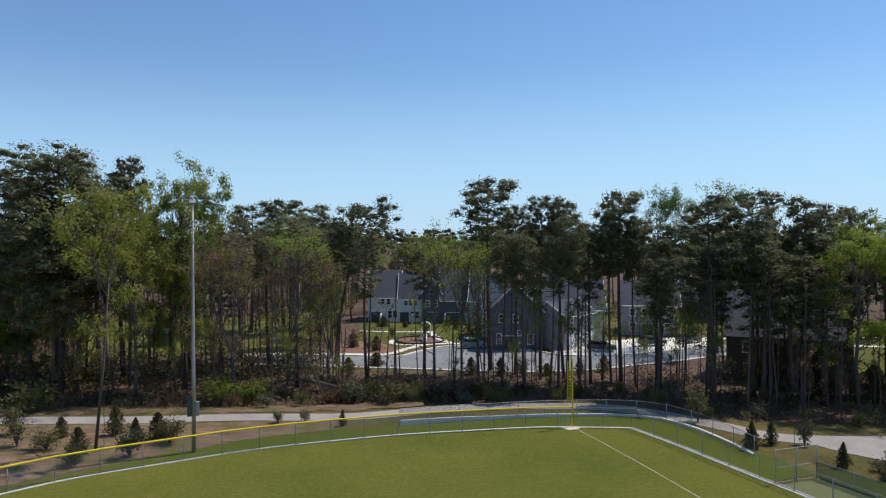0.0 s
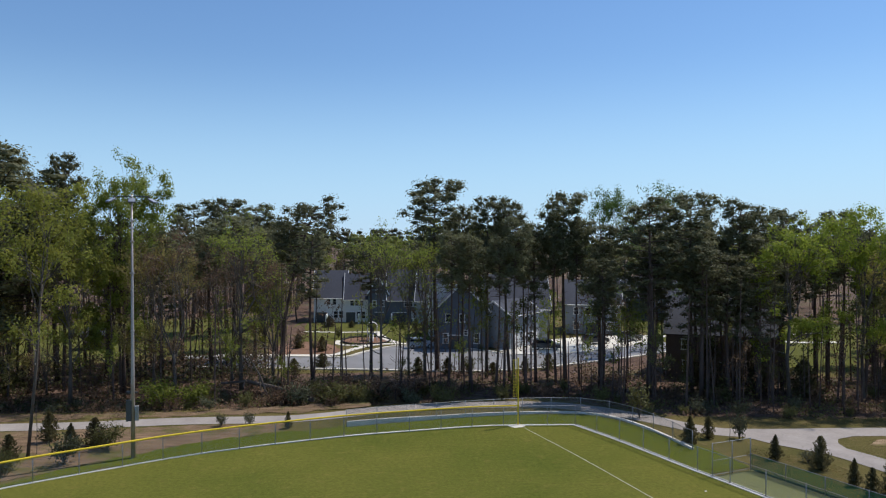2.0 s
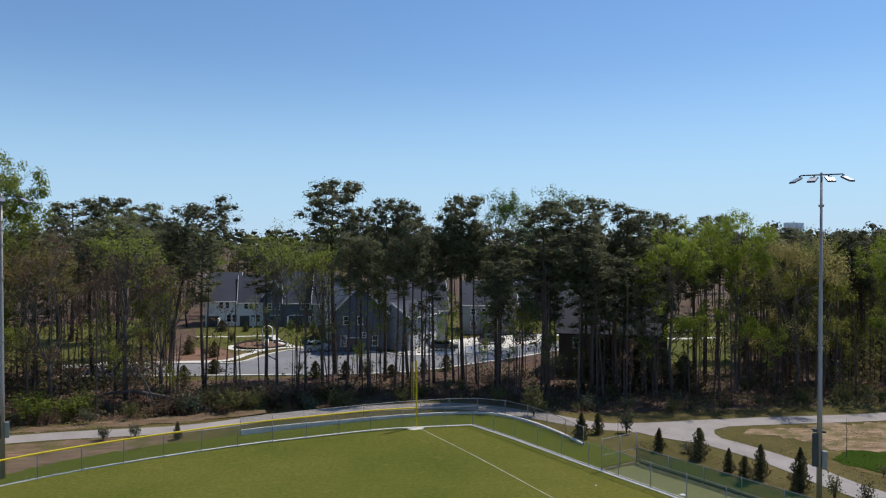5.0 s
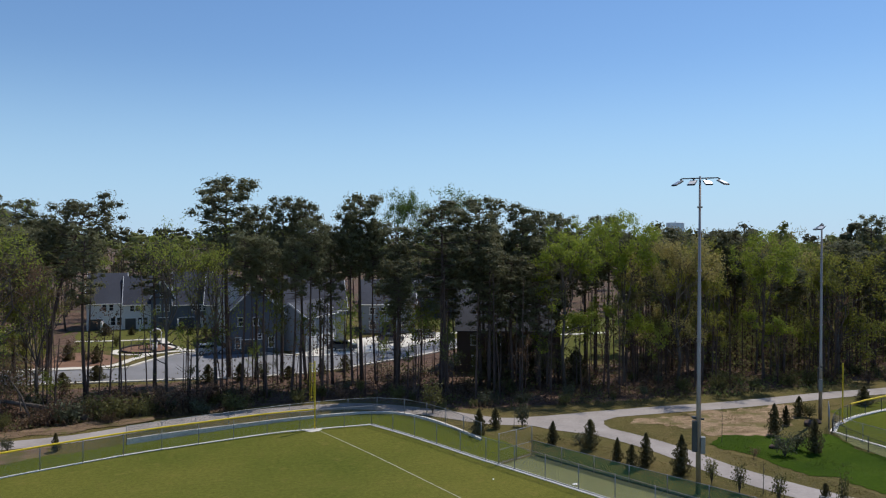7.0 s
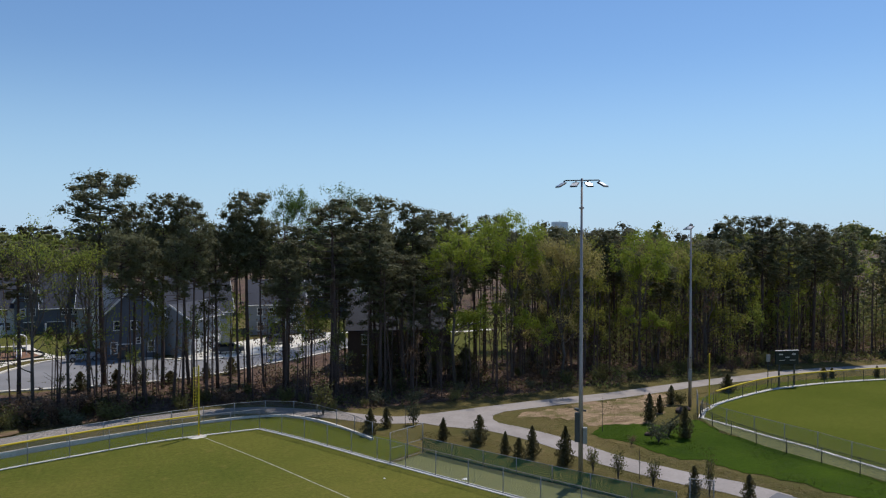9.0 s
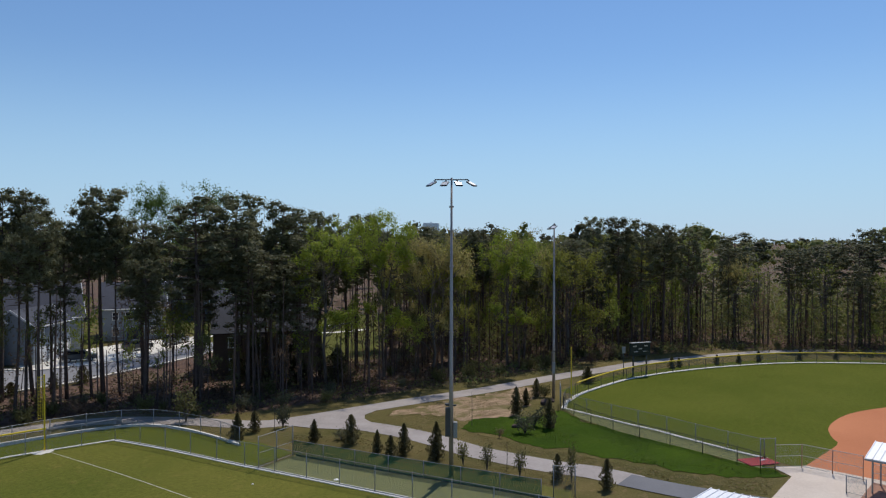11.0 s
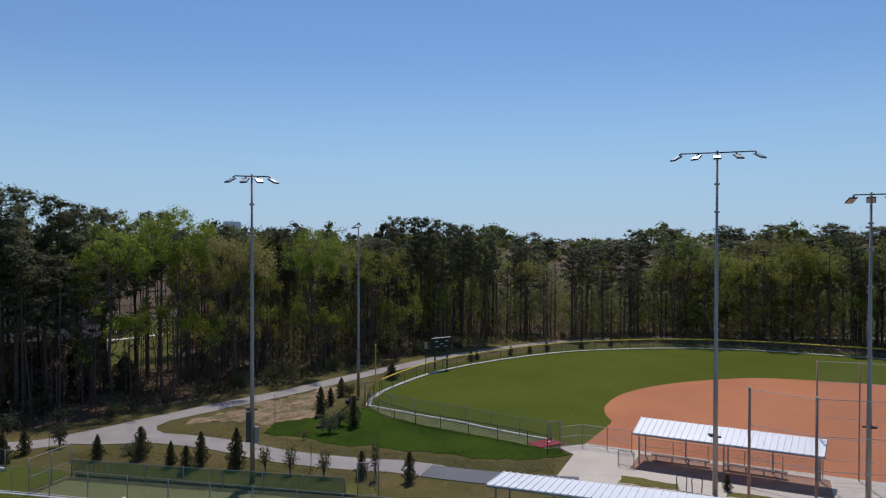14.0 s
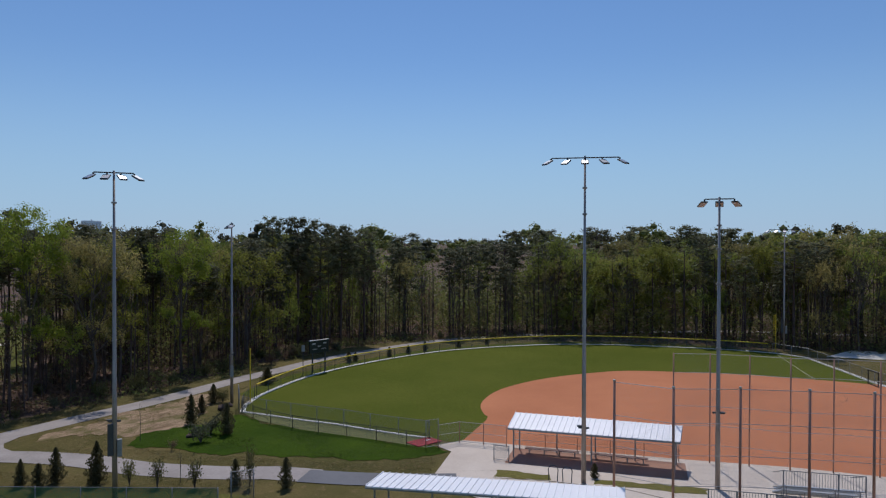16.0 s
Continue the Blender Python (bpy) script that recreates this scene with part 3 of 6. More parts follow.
def fence(name, line, height, label, step=3.05, post=0.035, cap="", rails=(), base=0.0, fabric="link", posts="galvanised", category="fence", top=True, low=0.06, exact=False, cap_size=0.075, knob=0.0, rail_metal=""):
    """A chain-link fence: posts, rails and fabric span by span, with a yellow safety cap where it has one."""
    pts = line if exact else spaced(line, step)
    rail_metal = rail_metal or posts
    o = pts[0]
    root = thing(name, o.x, o.y, base, 0, label, category)
    pm = to_mesh("post", bar((0, 0, 0), (0, 0, height + 0.05), post, 10), M[posts], True)
    for p in pts:
        part("post", pm, None, root).location = (p.x - o.x, p.y - o.y, 0)
    for p in pts if knob else ():
        part("post_cap", bar((p.x - o.x, p.y - o.y, height + 0.05), (p.x - o.x, p.y - o.y, height + 0.16), knob, 8), M["bright_rail"], root, "pale metal post cap")
    for a, b in zip(pts, pts[1:]):
        a, b = a - o, b - o
        if top:
            part("top_rail", bar((a.x, a.y, height), (b.x, b.y, height), 0.024, 6), M[rail_metal], root)
        for z in rails:
            part("rail", bar((a.x, a.y, z), (b.x, b.y, z), 0.022, 6), M[rail_metal], root)
        if cap:
            part("safety_cap", bar((a.x, a.y, height + 0.02), (b.x, b.y, height + 0.02), cap_size, 8), M["yellow"], root, "yellow plastic safety cap")
        if fabric:
            part("chain_link", link_panel(a, b, low, height), M[fabric], root)
    return root


L3 = lambda pts: [Vector((x, y, 0)) for x, y in pts]
fence("corner_fence", L3([(11.9, 64.3), (14.5, 64.15), (17.1, 64.0)]), 1.8, "grey chain-link fence panel at the field corner", exact=True)
fence("outfield_fence", smooth_line(FIELD_ARC[:-2] + [(11.9, 64.3)], 1.0), 1.8, "six-foot chain-link outfield fence with a yellow safety cap", cap="yes", step=2.95)
fence("side_fence", smooth_line(FIELD_SIDE[:8], 1.0), 1.8, "grey chain-link fence along the side of the field", step=2.95)
setting("mow_strip", ribbon(arc1, 0.24, 0.0, 0.05), M["white_strip"], "pale concrete mowing strip under the fence", "kerb")
setting("side_strip", ribbon(smooth_line(FIELD_SIDE, 1), 0.44, 0.0, 0.05), M["white_strip"], "wide pale concrete mowing strip under the fence", "kerb")
setting("strip_joint", ribbon(smooth_line([(x + 0.02, y) for x, y in FIELD_SIDE], 1), 0.07, 0.0, 0.10), M["galvanised"], "bottom rail along the concrete strip", "rail")

WALL2 = [(-4.0, 65.0), (-0.9, 66.0), (2.2, 66.7), (5.3, 67.3), (8.6, 68.0), (11.7, 68.4), (15.4, 68.6), (18.2, 68.3), (20.1, 67.5), (21.7, 65.8), (23.0, 63.0),
         (24.0, 59.2), (24.6, 55.6)]


def retaining_wall():
    """A low concrete wall, highest at its open end."""
    line = smooth_line(WALL2, 1.0)
    bm = bmesh.new()
    rows = []
    for i, p in enumerate(line):
        d = line[min(i + 1, len(line) - 1)] - line[max(i - 1, 0)]
        s = Vector((-d.y, d.x, 0)).normalized() * 0.11
        h = 0.18 + 0.30 * max(0, 1 - i / (len(line) * 0.55))
        rows.append([bm.verts.new((p.x + k * s.x, p.y + k * s.y, z)) for k, z in ((1, -0.1), (1, h), (-1, h), (-1, -0.1))])
    for r0, r1 in zip(rows, rows[1:]):
        for k in range(3):
            bm.faces.new((r0[k], r0[k + 1], r1[k + 1], r1[k]))
    bm.faces.new(rows[0][::-1])
    bm.faces.new(rows[-1])
    bmesh.ops.recalc_face_normals(bm, faces=bm.faces)
    return bm


setting("low_wall", retaining_wall(), M["white_strip"], "low pale concrete retaining wall behind the field", "wall")
fence("rear_fence", smooth_line(WALL2, 1.0), 1.55, "curving chain-link fence on a low concrete wall", cap="", fabric="link_dark", step=2.9, low=0.3)

# warm-up pen beside the first field
fence("pen_fence", L3([(26.7, 50.3), (30.0, 42.6), (33.8, 34.0), (35.3, 30.6)]), 1.25, "low chain-link fence of the warm-up pen with a green wind screen", step=2.95, fabric="screen_green")
fence("pen_cross_fence", L3([(23.2, 49.1), (26.7, 50.3)]), 2.4, "tall chain-link cross fence with three rails", step=1.9, rails=(0.12, 1.15), posts="galvanised", fabric="link_thin")
fence("pen_gate", L3([(35.3, 30.6), (36.3, 29.6)]), 2.3, "tall grey chain-link gate panel", step=1.42, rails=(0.1,), fabric="link_dark")
setting("kick_board", ribbon(smooth_line([(26.9, 50.1), (30.1, 42.6), (33.9, 34.0), (35.3, 30.8)], 1), 0.06, 0.0, 0.15), M["dark_steel"],
        "dark kick board along the pen fence", "board")

# second field
fence("second_corner_fence", smooth_line(OUT2[:3], 1.0)[:6], 1.4, "plain chain-link fence at the second field corner", step=2.0, posts="dark_steel")
fence("second_outfield_fence", smooth_line(OUT2, 1.0)[5:], 1.4, "long chain-link outfield fence with a yellow safety cap", cap="yes", step=3.0, posts="dark_steel", fabric="link_dark", cap_size=0.085)
setting("second_mow_strip", ribbon(out2, 0.5, 0.0, 0.05), M["white_strip"], "pale concrete mowing strip round the outfield", "kerb")
fence("second_side_fence", smooth_line(IN2, 1.0), 1.5, "chain-link fence beside the second warm-up pen", step=3.0)
setting("second_side_strip", ribbon(in2, 0.32, 0.0, 0.08), M["white_strip"], "pale concrete strip under the pen fence", "kerb")
fence("second_pen_fence", smooth_line([(55.5, 46.9), (53.6, 43.3), (53.0, 40.5), (52.5, 37.6), (52.5, 32.6), (52.5, 27.7), (52.2, 24.9)], 1.0), 1.2,
      "low dark chain-link fence above the grass bank", step=2.95, posts="dark_steel", fabric="link_dark")
fence("second_pen_gate", L3([(52.2, 24.9), (53.1, 24.2)]), 2.3, "tall grey chain-link gate panel", step=1.14, rails=(0.1,), fabric="link_dark")
fence("corner_gate", L3([(55.0, 46.8), (57.0, 48.6)]), 2.3, "tall chain-link panel at the field corner", step=1.35, rails=(0.1, 1.2))
fence("dugout_rail", L3([(53.1, 24.2), (54.8, 23.0), (55.2, 18.9)]), 1.8, "open two-rail fence beside the dugout", step=2.1, rails=(0.95, 0.15), fabric="link", posts="rust_post", rail_metal="bright_rail")
fence("field_rail", L3([(55.6, 18.4), (57.2, 5.4)]), 1.25, "low chain-link rail in front of the dugout", step=2.6, rails=(0.65,), fabric="link", posts="rust_post", rail_metal="bright_rail")
fence("dugout_gate", L3([(51.6, 18.7), (51.7, 17.5)]), 1.2, "small galvanised gate by the dugout", step=1.2, rails=(0.1,), fabric="link")
fence("backstop", L3([(57.0, 5.9), (57.9, 3.3), (58.3, 0.5), (58.3, -2.3), (59.2, -5.2), (59.5, -8.2), (59.8, -11.2)]), 8.45,
      "tall chain-link backstop with steel posts and rails", rails=(1.4, 2.9, 4.4, 7.0), post=0.055, posts="rust_post", fabric="link_thin", exact=True, rail_metal="bright_rail")
fence("near_backstop", L3([(46.1, 8.37), (45.5, 4.63), (47.1, 0.85), (48.2, -3.02), (48.9, -6.5), (49.8, -10.4)]), 8.0,
      "tall backstop with brown posts and thin rails", rails=(1.95, 3.85, 5.85), post=0.085, knob=0.095, posts="rust_post", fabric="link_thin", exact=True, rail_metal="bright_rail")
fence("far_side_fence", L3([(119.6, -1.8), (116.7, -6.2), (109.6, -8.9), (98.8, -12.9), (90, -17)]), 1.5, "grey chain-link fence at the field's far side", step=3.0, fabric="link_dark")
setting("far_side_strip", ribbon(L3([(119.6, -1.9), (116.7, -6.3), (109.6, -9.0), (98.8, -13.0), (90, -17)]), 0.5, 0.0, 0.09), M["white_strip"], "pale concrete strip", "kerb")


# ---- foul poles, scoreboard ----
def foul_pole(x, y, h, turn):
    root = thing("foul_pole", x, y, 0, turn, "yellow steel foul pole with a mesh wing", "pole", "foul poles")
    part("pole", bar((0, 0, 0), (0, 0, h), 0.065, 10), M["yellow"], root)
    bm = bmesh.new()
    for z in np.arange(2.7, h - 0.05, 0.28):
        tube(bm, ((0, 0, z), (-0.48, 0, z)), (0.014, 0.014), 5)
    for xx in (-0.16, -0.32, -0.48):
        tube(bm, ((xx, 0, 2.65), (xx, 0, h - 0.1)), (0.02, 0.02), 5)
    part("wing", bm, M["yellow"], root, "yellow mesh wing")
    bm = bmesh.new()
    box(bm, 0, 0, 0.03, 0.5, 0.5, 0.1, bevel=0.02)
    part("footing", bm, M["concrete"], root, "concrete footing")
    return root


foul_pole(11.8, 64.28, 6.25, 10)
foul_pole(59.3, 49.0, 5.7, 40)
foul_pole(119.5, -2.2, 6.0, 220)
sand = thing("sand_patch", 11.6, 63.95, 0.0, 0, "pale sand patch at the foul pole's foot", "sand")
bm = bmesh.new()
bmesh.ops.create_icosphere(bm, subdivisions=3, radius=1.0)
for v in bm.verts:
    v.co = Vector((v.co.x * 0.75, v.co.y * 0.5, max(v.co.z, -0.1) * 0.09)) * (1 + 0.35 * noise.noise(v.co * 2.3))
part("sand", bm, M["kerb"], sand)


def scoreboard(x, y, turn):
    root = thing("scoreboard", x, y, 0, turn, "black electronic scoreboard on two steel posts", "scoreboard")
    for s in (-1.0, 1.0):
        bm = bmesh.new()
        box(bm, s, 0, 1.5, 0.16, 0.16, 3.0, bevel=0.015)
        part("post", bm, M["dark_steel"], root)
    bm = bmesh.new()
    box(bm, 0, 0, 3.35, 3.0, 0.25, 1.6, bevel=0.03)
    part("panel", bm, M["board_dark"], root, "black panel")
    bm = bmesh.new()
    box(bm, 0, -0.05, 4.19, 3.04, 0.34, 0.07, bevel=0.01)
    part("top_trim", bm, M["aluminium"], root, "pale metal top edge")
    for k, (px, pz, w, h) in enumerate(((-0.85, 3.75, 0.5, 0.16), (0.85, 3.75, 0.5, 0.16), (0, 3.4, 0.5, 0.12), (-0.7, 3.05, 0.7, 0.08), (0.7, 3.05, 0.7, 0.08))):
        bm = bmesh.new()
        box(bm, px, -0.135, pz, w, 0.02, h, bevel=0.004)
        part("marking", bm, M["aluminium"], root)
    return root


scoreboard(76.9, 52.4, -20)
notice = thing("notice_board", 74.6, 53.2, 0, -20, "small pale notice panel on a thin post", "sign")
part("post", bar((0, 0.05, 0), (0, 0.05, 3.7), 0.05, 8), M["dark_steel"], notice)
bm = bmesh.new()
box(bm, 0, 0, 3.35, 0.5, 0.05, 0.85, bevel=0.01)
part("panel", bm, M["galvanised"], notice, "grey blank panel")


# ---- light poles ----
def light_pole(x, y, h, arm, lamps, turn, boxes=((-0.25, 2.9, 5.0, 0.36), (0.3, 2.8, 3.95, 0.3)), label="tall tapered steel light pole with floodlights", bracket=5.15, fan=50):
    root = thing("light_pole", x, y, 0, turn, label, "light pole", "field light poles")
    bm = bmesh.new()
    tube(bm, [(0, 0, h * f) for f in (0, 0.33, 0.331, 0.66, 0.661, 1.0)], [0.175, 0.148, 0.142, 0.11, 0.10, 0.07], 16)
    part("pole", bm, M["pole_steel"], root, smooth=True)
    bm = bmesh.new()
    box(bm, 0, 0, h - 0.14, arm, 0.08, 0.08, bevel=0.01)
    part("crossarm", bm, M["dark_steel"], root)
    for k in range(lamps):
        px = (k / (lamps - 1) - 0.5) * arm if lamps > 1 else 0
        tilt = (k / (lamps - 1) - 0.5) * 2
        m = Matrix.Translation((px, 0, h - 0.28)) @ Matrix.Rotation(radians(fan * tilt), 4, "Z") @ Matrix.Rotation(radians(27), 4, "X")
        bm = bmesh.new()
        box(bm, 0, -0.38, -0.02, 0.54, 0.74, 0.08, m, bevel=0.03)
        box(bm, 0, 0.0, 0.06, 0.08, 0.1, 0.14, m)
        lamp = part("floodlight", bm, M["dark_steel"], root)
        bm = bmesh.new()
        box(bm, 0, -0.40, -0.066, 0.46, 0.62, 0.03, m, bevel=0.01)
        part("lens", bm, M["lamp_face"], lamp, "pale glass lens")
        bm = bmesh.new()
        box(bm, 0, -0.38, 0.03, 0.46, 0.62, 0.03, m, bevel=0.01)
        part("lid", bm, M["aluminium"], lamp, "bright metal lid")
    for bx, z0, z1, w in boxes:
        bm = bmesh.new()
        box(bm, bx, -0.05, (z0 + z1) / 2, w, 0.32, z1 - z0, bevel=0.02)
        part("control_box", bm, M["galvanised"] if bx > 0 else M["dark_steel"], root, "grey steel control box")
    bm = bmesh.new()
    box(bm, 0, 0, bracket, 0.75, 0.12, 0.12, bevel=0.01)
    box(bm, -0.28, 0.12, bracket + 0.07, 0.36, 0.3, 0.1, bevel=0.02)
    part("bracket", bm, M["dark_steel"], root, "small bracket arm")
    for f in (0.48, 0.7, 0.82, 0.9):
        bm = bmesh.new()
        tube(bm, ((0, 0, h * f), (0, 0, h * f + 0.12)), (0.17, 0.17), 10)
        part("collar", bm, M["pole_steel"], root)
    return root


light_pole(-20.2, 56.9, 20.7, 2.5, 3, 18, boxes=((-0.3, 2.95, 4.6, 0.4), (0.28, 2.95, 4.1, 0.3)))
light_pole(33.3, 38.65, 21.72, 2.4, 4, -41)
light_pole(58.4, 50.7, 19.05, 1.7, 3, 230)
light_pole(49.3, 11.1, 23.15, 4.7, 5, -77, boxes=(), bracket=3.95)
light_pole(52.0, 2.4, 20.2, 1.9, 3, 93, fan=28, boxes=((0.02, 1.2, 4.0, 0.3),), bracket=5.3)
light_pole(122.4, -3.4, 19.2, 4.4, 5, -92)


# ---- dugouts, benches, bleachers ----
def dugout(name, low_a, low_b, high_a, high_b, seams, label):
    """A shed roof of white ribbed metal on steel posts. Corners as (x, y, z)."""
    la, lb, ha, hb = (Vector(p) for p in (low_a, low_b, high_a, high_b))
    o = Vector((la.x, la.y, 0))
    root = thing(name, o.x, o.y, 0, 0, label, "dugout", "dugouts")
    la, lb, ha, hb = la - o, lb - o, ha - o, hb - o
    up = (lb - la).cross(ha - la).normalized()
    up = up if up.z > 0 else -up
    bm = bmesh.new()
    top = [bm.verts.new(p) for p in (la, lb, hb, ha)]
    bot = [bm.verts.new(p - up * 0.06) for p in (la, lb, hb, ha)]
    bm.faces.new(top)
    bm.faces.new(bot[::-1])
    for k in range(4):
        bm.faces.new((top[k], bot[k], bot[(k + 1) % 4], top[(k + 1) % 4]))
    bmesh.ops.recalc_face_normals(bm, faces=bm.faces)
    part("roof", bm, M["white_metal"], root, "white metal roof")
    for k in range(seams + 1):
        f = k / seams
        a, b = la.lerp(lb, f) + up * 0.03, ha.lerp(hb, f) + up * 0.03
        d = (lb - la).normalized() * 0.03
        bm = bmesh.new()
        vs = [bm.verts.new(q) for q in (a - d - up * 0.03, a + d - up * 0.03, a + d * 0.6 + up * 0.035, a - d * 0.6 + up * 0.035,
                                        b - d - up * 0.03, b + d - up * 0.03, b + d * 0.6 + up * 0.035, b - d * 0.6 + up * 0.035)]
        for q in ((0, 1, 2, 3), (7, 6, 5, 4), (3, 2, 6, 7), (1, 5, 6, 2), (0, 3, 7, 4)):
            bm.faces.new([vs[i] for i in q])
        bmesh.ops.recalc_face_normals(bm, faces=bm.faces)
        part("seam", bm, M["white_metal"], root)
    for a, b in ((la, lb), (ha, hb), (la, ha), (lb, hb)):
        part("fascia", bar(a - Vector((0, 0, 0.1)), b - Vector((0, 0, 0.1)), 0.07, 4), M["galvanised"], root)
    for k in range(5):
        f = 0.03 + 0.94 * k / 4
        for a, b, s in ((la, lb, 0.25), (ha, hb, -0.25)):
            p = a.lerp(b, f)
            q = p.lerp(ha.lerp(hb, f) if s > 0 else la.lerp(lb, f), 0.1)
            if k in (0, 2, 4) or s < 0:
                part("post", bar((q.x, q.y, 0), (q.x, q.y, q.z - 0.1), 0.06, 8), M["galvanised"], root)
    for k in (0, 2, 4):
        f = 0.03 + 0.94 * k / 4
        a, b = la.lerp(lb, f), ha.lerp(hb, f)
        part("rafter", bar(a.lerp(b, 0.05) - Vector((0, 0, 0.15)), b.lerp(a, 0.05) - Vector((0, 0, 0.15)), 0.06, 4), M["galvanised"], root)
    return root


dugout("dugout", (52.6, 17.9, 2.4), (54.15, 5.1, 2.4), (55.3, 18.15, 3.0), (56.6, 5.2, 3.0), 30, "open dugout with a white ribbed metal shed roof")
dugout("dugout", (38.0, 20.95, 2.8), (41.5, 6.9, 2.8), (34.9, 20.4, 3.0), (38.4, 6.3, 3.0), 34, "nearer dugout with a white ribbed metal roof")


def player_bench(x, y, turn, n):
    root = thing("bench", x, y, 0, turn, "long brown player bench under the dugout roof", "bench", "dugout benches")
    for k in range(2):
        bm = bmesh.new()
        box(bm, 0, -0.13 + 0.27 * k, 0.46, n, 0.24, 0.05, bevel=0.01)
        part("seat_plank", bm, M["bench_brown"], root)
    for s in (-0.42, -0.14, 0.14, 0.42):
        bm = bmesh.new()
        tube(bm, ((s * n, -0.2, 0), (s * n, -0.2, 0.43), (s * n, 0.3, 0.43)), (0.03, 0.03, 0.03), 6)
        tube(bm, ((s * n, 0.25, 0), (s * n, 0.25, 0.43)), (0.03, 0.03), 6)
        part("leg", bm, M["galvanised"], root)
    return root


player_bench(54.65, 14.9, -82.5, 4.3)
player_bench(55.25, 9.7, -84.5, 4.3)


def bleachers(x, y, turn, n):
    """Five rows of planks on frames, with a picketed guard at the back."""
    root = thing("bleachers", x, y, 0, turn, "aluminium bleachers with a picketed guard rail", "bleachers", "spectator bleachers")
    for k in range(5):
        bm = bmesh.new()
        box(bm, 0, 0.7 * k, 1.55 - 0.27 * k, n, 0.27, 0.05, bevel=0.01)
        part("seat_plank", bm, M["aluminium"], root)
        bm = bmesh.new()
        box(bm, 0, 0.7 * k + 0.36, 1.18 - 0.27 * k, n, 0.32, 0.05, bevel=0.01)
        part("foot_plank", bm, M["aluminium"], root)
    for s in (-0.45, -0.15, 0.15, 0.45):
        bm = bmesh.new()
        tube(bm, ((s * n, 0, 0), (s * n, 0, 1.5)), (0.035, 0.035), 6)
        tube(bm, ((s * n, 0, 1.45), (s * n, 3.0, 0.35)), (0.035, 0.035), 6)
        tube(bm, ((s * n, -0.1, 0.05), (s * n, 3.1, 0.05)), (0.035, 0.035), 6)
        tube(bm, ((s * n, 1.5, 0), (s * n, 1.5, 0.95)), (0.03, 0.03), 6)
        part("frame_leg", bm, M["galvanised"], root)
    for z in (1.62, 2.6):
        part("guard_rail", bar((-n / 2, -0.3, z), (n / 2, -0.3, z), 0.028, 6), M["galvanised"], root)
    for k in range(int(n / 0.16) + 1):
        s = -n / 2 + 0.16 * k
        part("picket", bar((s, -0.3, 1.62), (s, -0.3, 2.6), 0.012, 4), M["galvanised"], root)
    for s in (-0.5, -0.17, 0.17, 0.5):
        part("guard_post", bar((s * n, -0.3, 0), (s * n, -0.3, 2.62), 0.04, 6), M["galvanised"], root)
    for s in (-0.5, 0.5):
        for z in (1.0, 2.0):
            part("side_rail", bar((s * n, -0.3, z + 0.6), (s * n, 2.9, z - 0.5), 0.026, 6), M["galvanised"], root)
    return root


bleachers(50.2, -3.9, -80, 4.7)
bleachers(44.6, 0.2, -80, 4.7)

mat = thing("pitching_mat", 53.7, 25.8, 0.02, -24, "red mat with a white plate in the pen", "mat")
bm = bmesh.new()
box(bm, 0, 0, 0.03, 2.6, 1.7, 0.06, bevel=0.02)
part("mat", bm, M["red_mat"], mat)
bm = bmesh.new()
box(bm, 0.5, 0.1, 0.075, 0.5, 0.16, 0.03, bevel=0.008)
part("plate", bm, M["white_metal"], mat, "white rubber plate")


def bike_rack(x, y):
    root = thing("bike_rack", x, y, 0.02, -80, "small dark hoop bike rack", "bike rack", "bike racks")
    bm = bmesh.new()
    tube(bm, [(math.cos(a) * 0.35, 0, 0.75 + math.sin(a) * 0.35) for a in np.linspace(-0.35, math.pi + 0.35, 12)], [0.035] * 12, 6)
    tube(bm, ((-0.33, 0, 0.62), (-0.3, 0, 0)), (0.035, 0.035), 6)
    tube(bm, ((0.33, 0, 0.62), (0.3, 0, 0)), (0.035, 0.035), 6)
    part("hoop", bm, M["dark_steel"], root)


bike_rack(48.9, 13.2)
bike_rack(49.0, 12.2)


def home_plate(x, y, label, size=0.8):
    root = thing("base_plate", x, y, 0.0, 20, label, "plate", "warm-up plates")
    bm = bmesh.new()
    vs = [bm.verts.new((px * size, py * size, z)) for z in (0.0, 0.03) for px, py in ((-0.25, 0.2), (0.25, 0.2), (0.25, 0), (0, -0.25), (-0.25, 0))]
    bm.faces.new(vs[5:])
    for k in range(5):
        bm.faces.new((vs[k], vs[(k + 1) % 5], vs[5 + (k + 1) % 5], vs[5 + k]))
    part("plate", bm, M["white_metal"], root)


home_plate(26.4, 43.2, "white rubber plate lying on the pen turf")
home_plate(21.4, 46.2, "white scrap lying on the turf", 0.3)
home_plate(24.6, 37.4, "white scrap lying on the turf", 0.3)


# ---- neighbourhood behind the wood ----
ROAD_FAR = [(-30, 106), (-13.3, 104.9), (-7.0, 103.8), (-3.9, 108.6), (-0.4, 113.3), (3.3, 114.6), (8.7, 113.3), (14.5, 108.6), (18.1, 104.9), (23.1, 104.6), (30.0, 106.2), (46, 116)]
ROAD_NEAR = [(48, 108.5), (42.8, 105.3), (33.2, 99.5), (24.1, 95.0), (19.8, 92.8), (12.1, 91.4), (5.6, 91.9), (-1.8, 93.2), (-10.2, 94.6), (-17.2, 95.8), (-30, 98)]
rf, rn = smooth_line(ROAD_FAR), smooth_line(ROAD_NEAR)
setting("road", sheet([(p.x, p.y) for p in rf + rn], 0.004), M["road"], "grey asphalt turning circle of the street", "road")
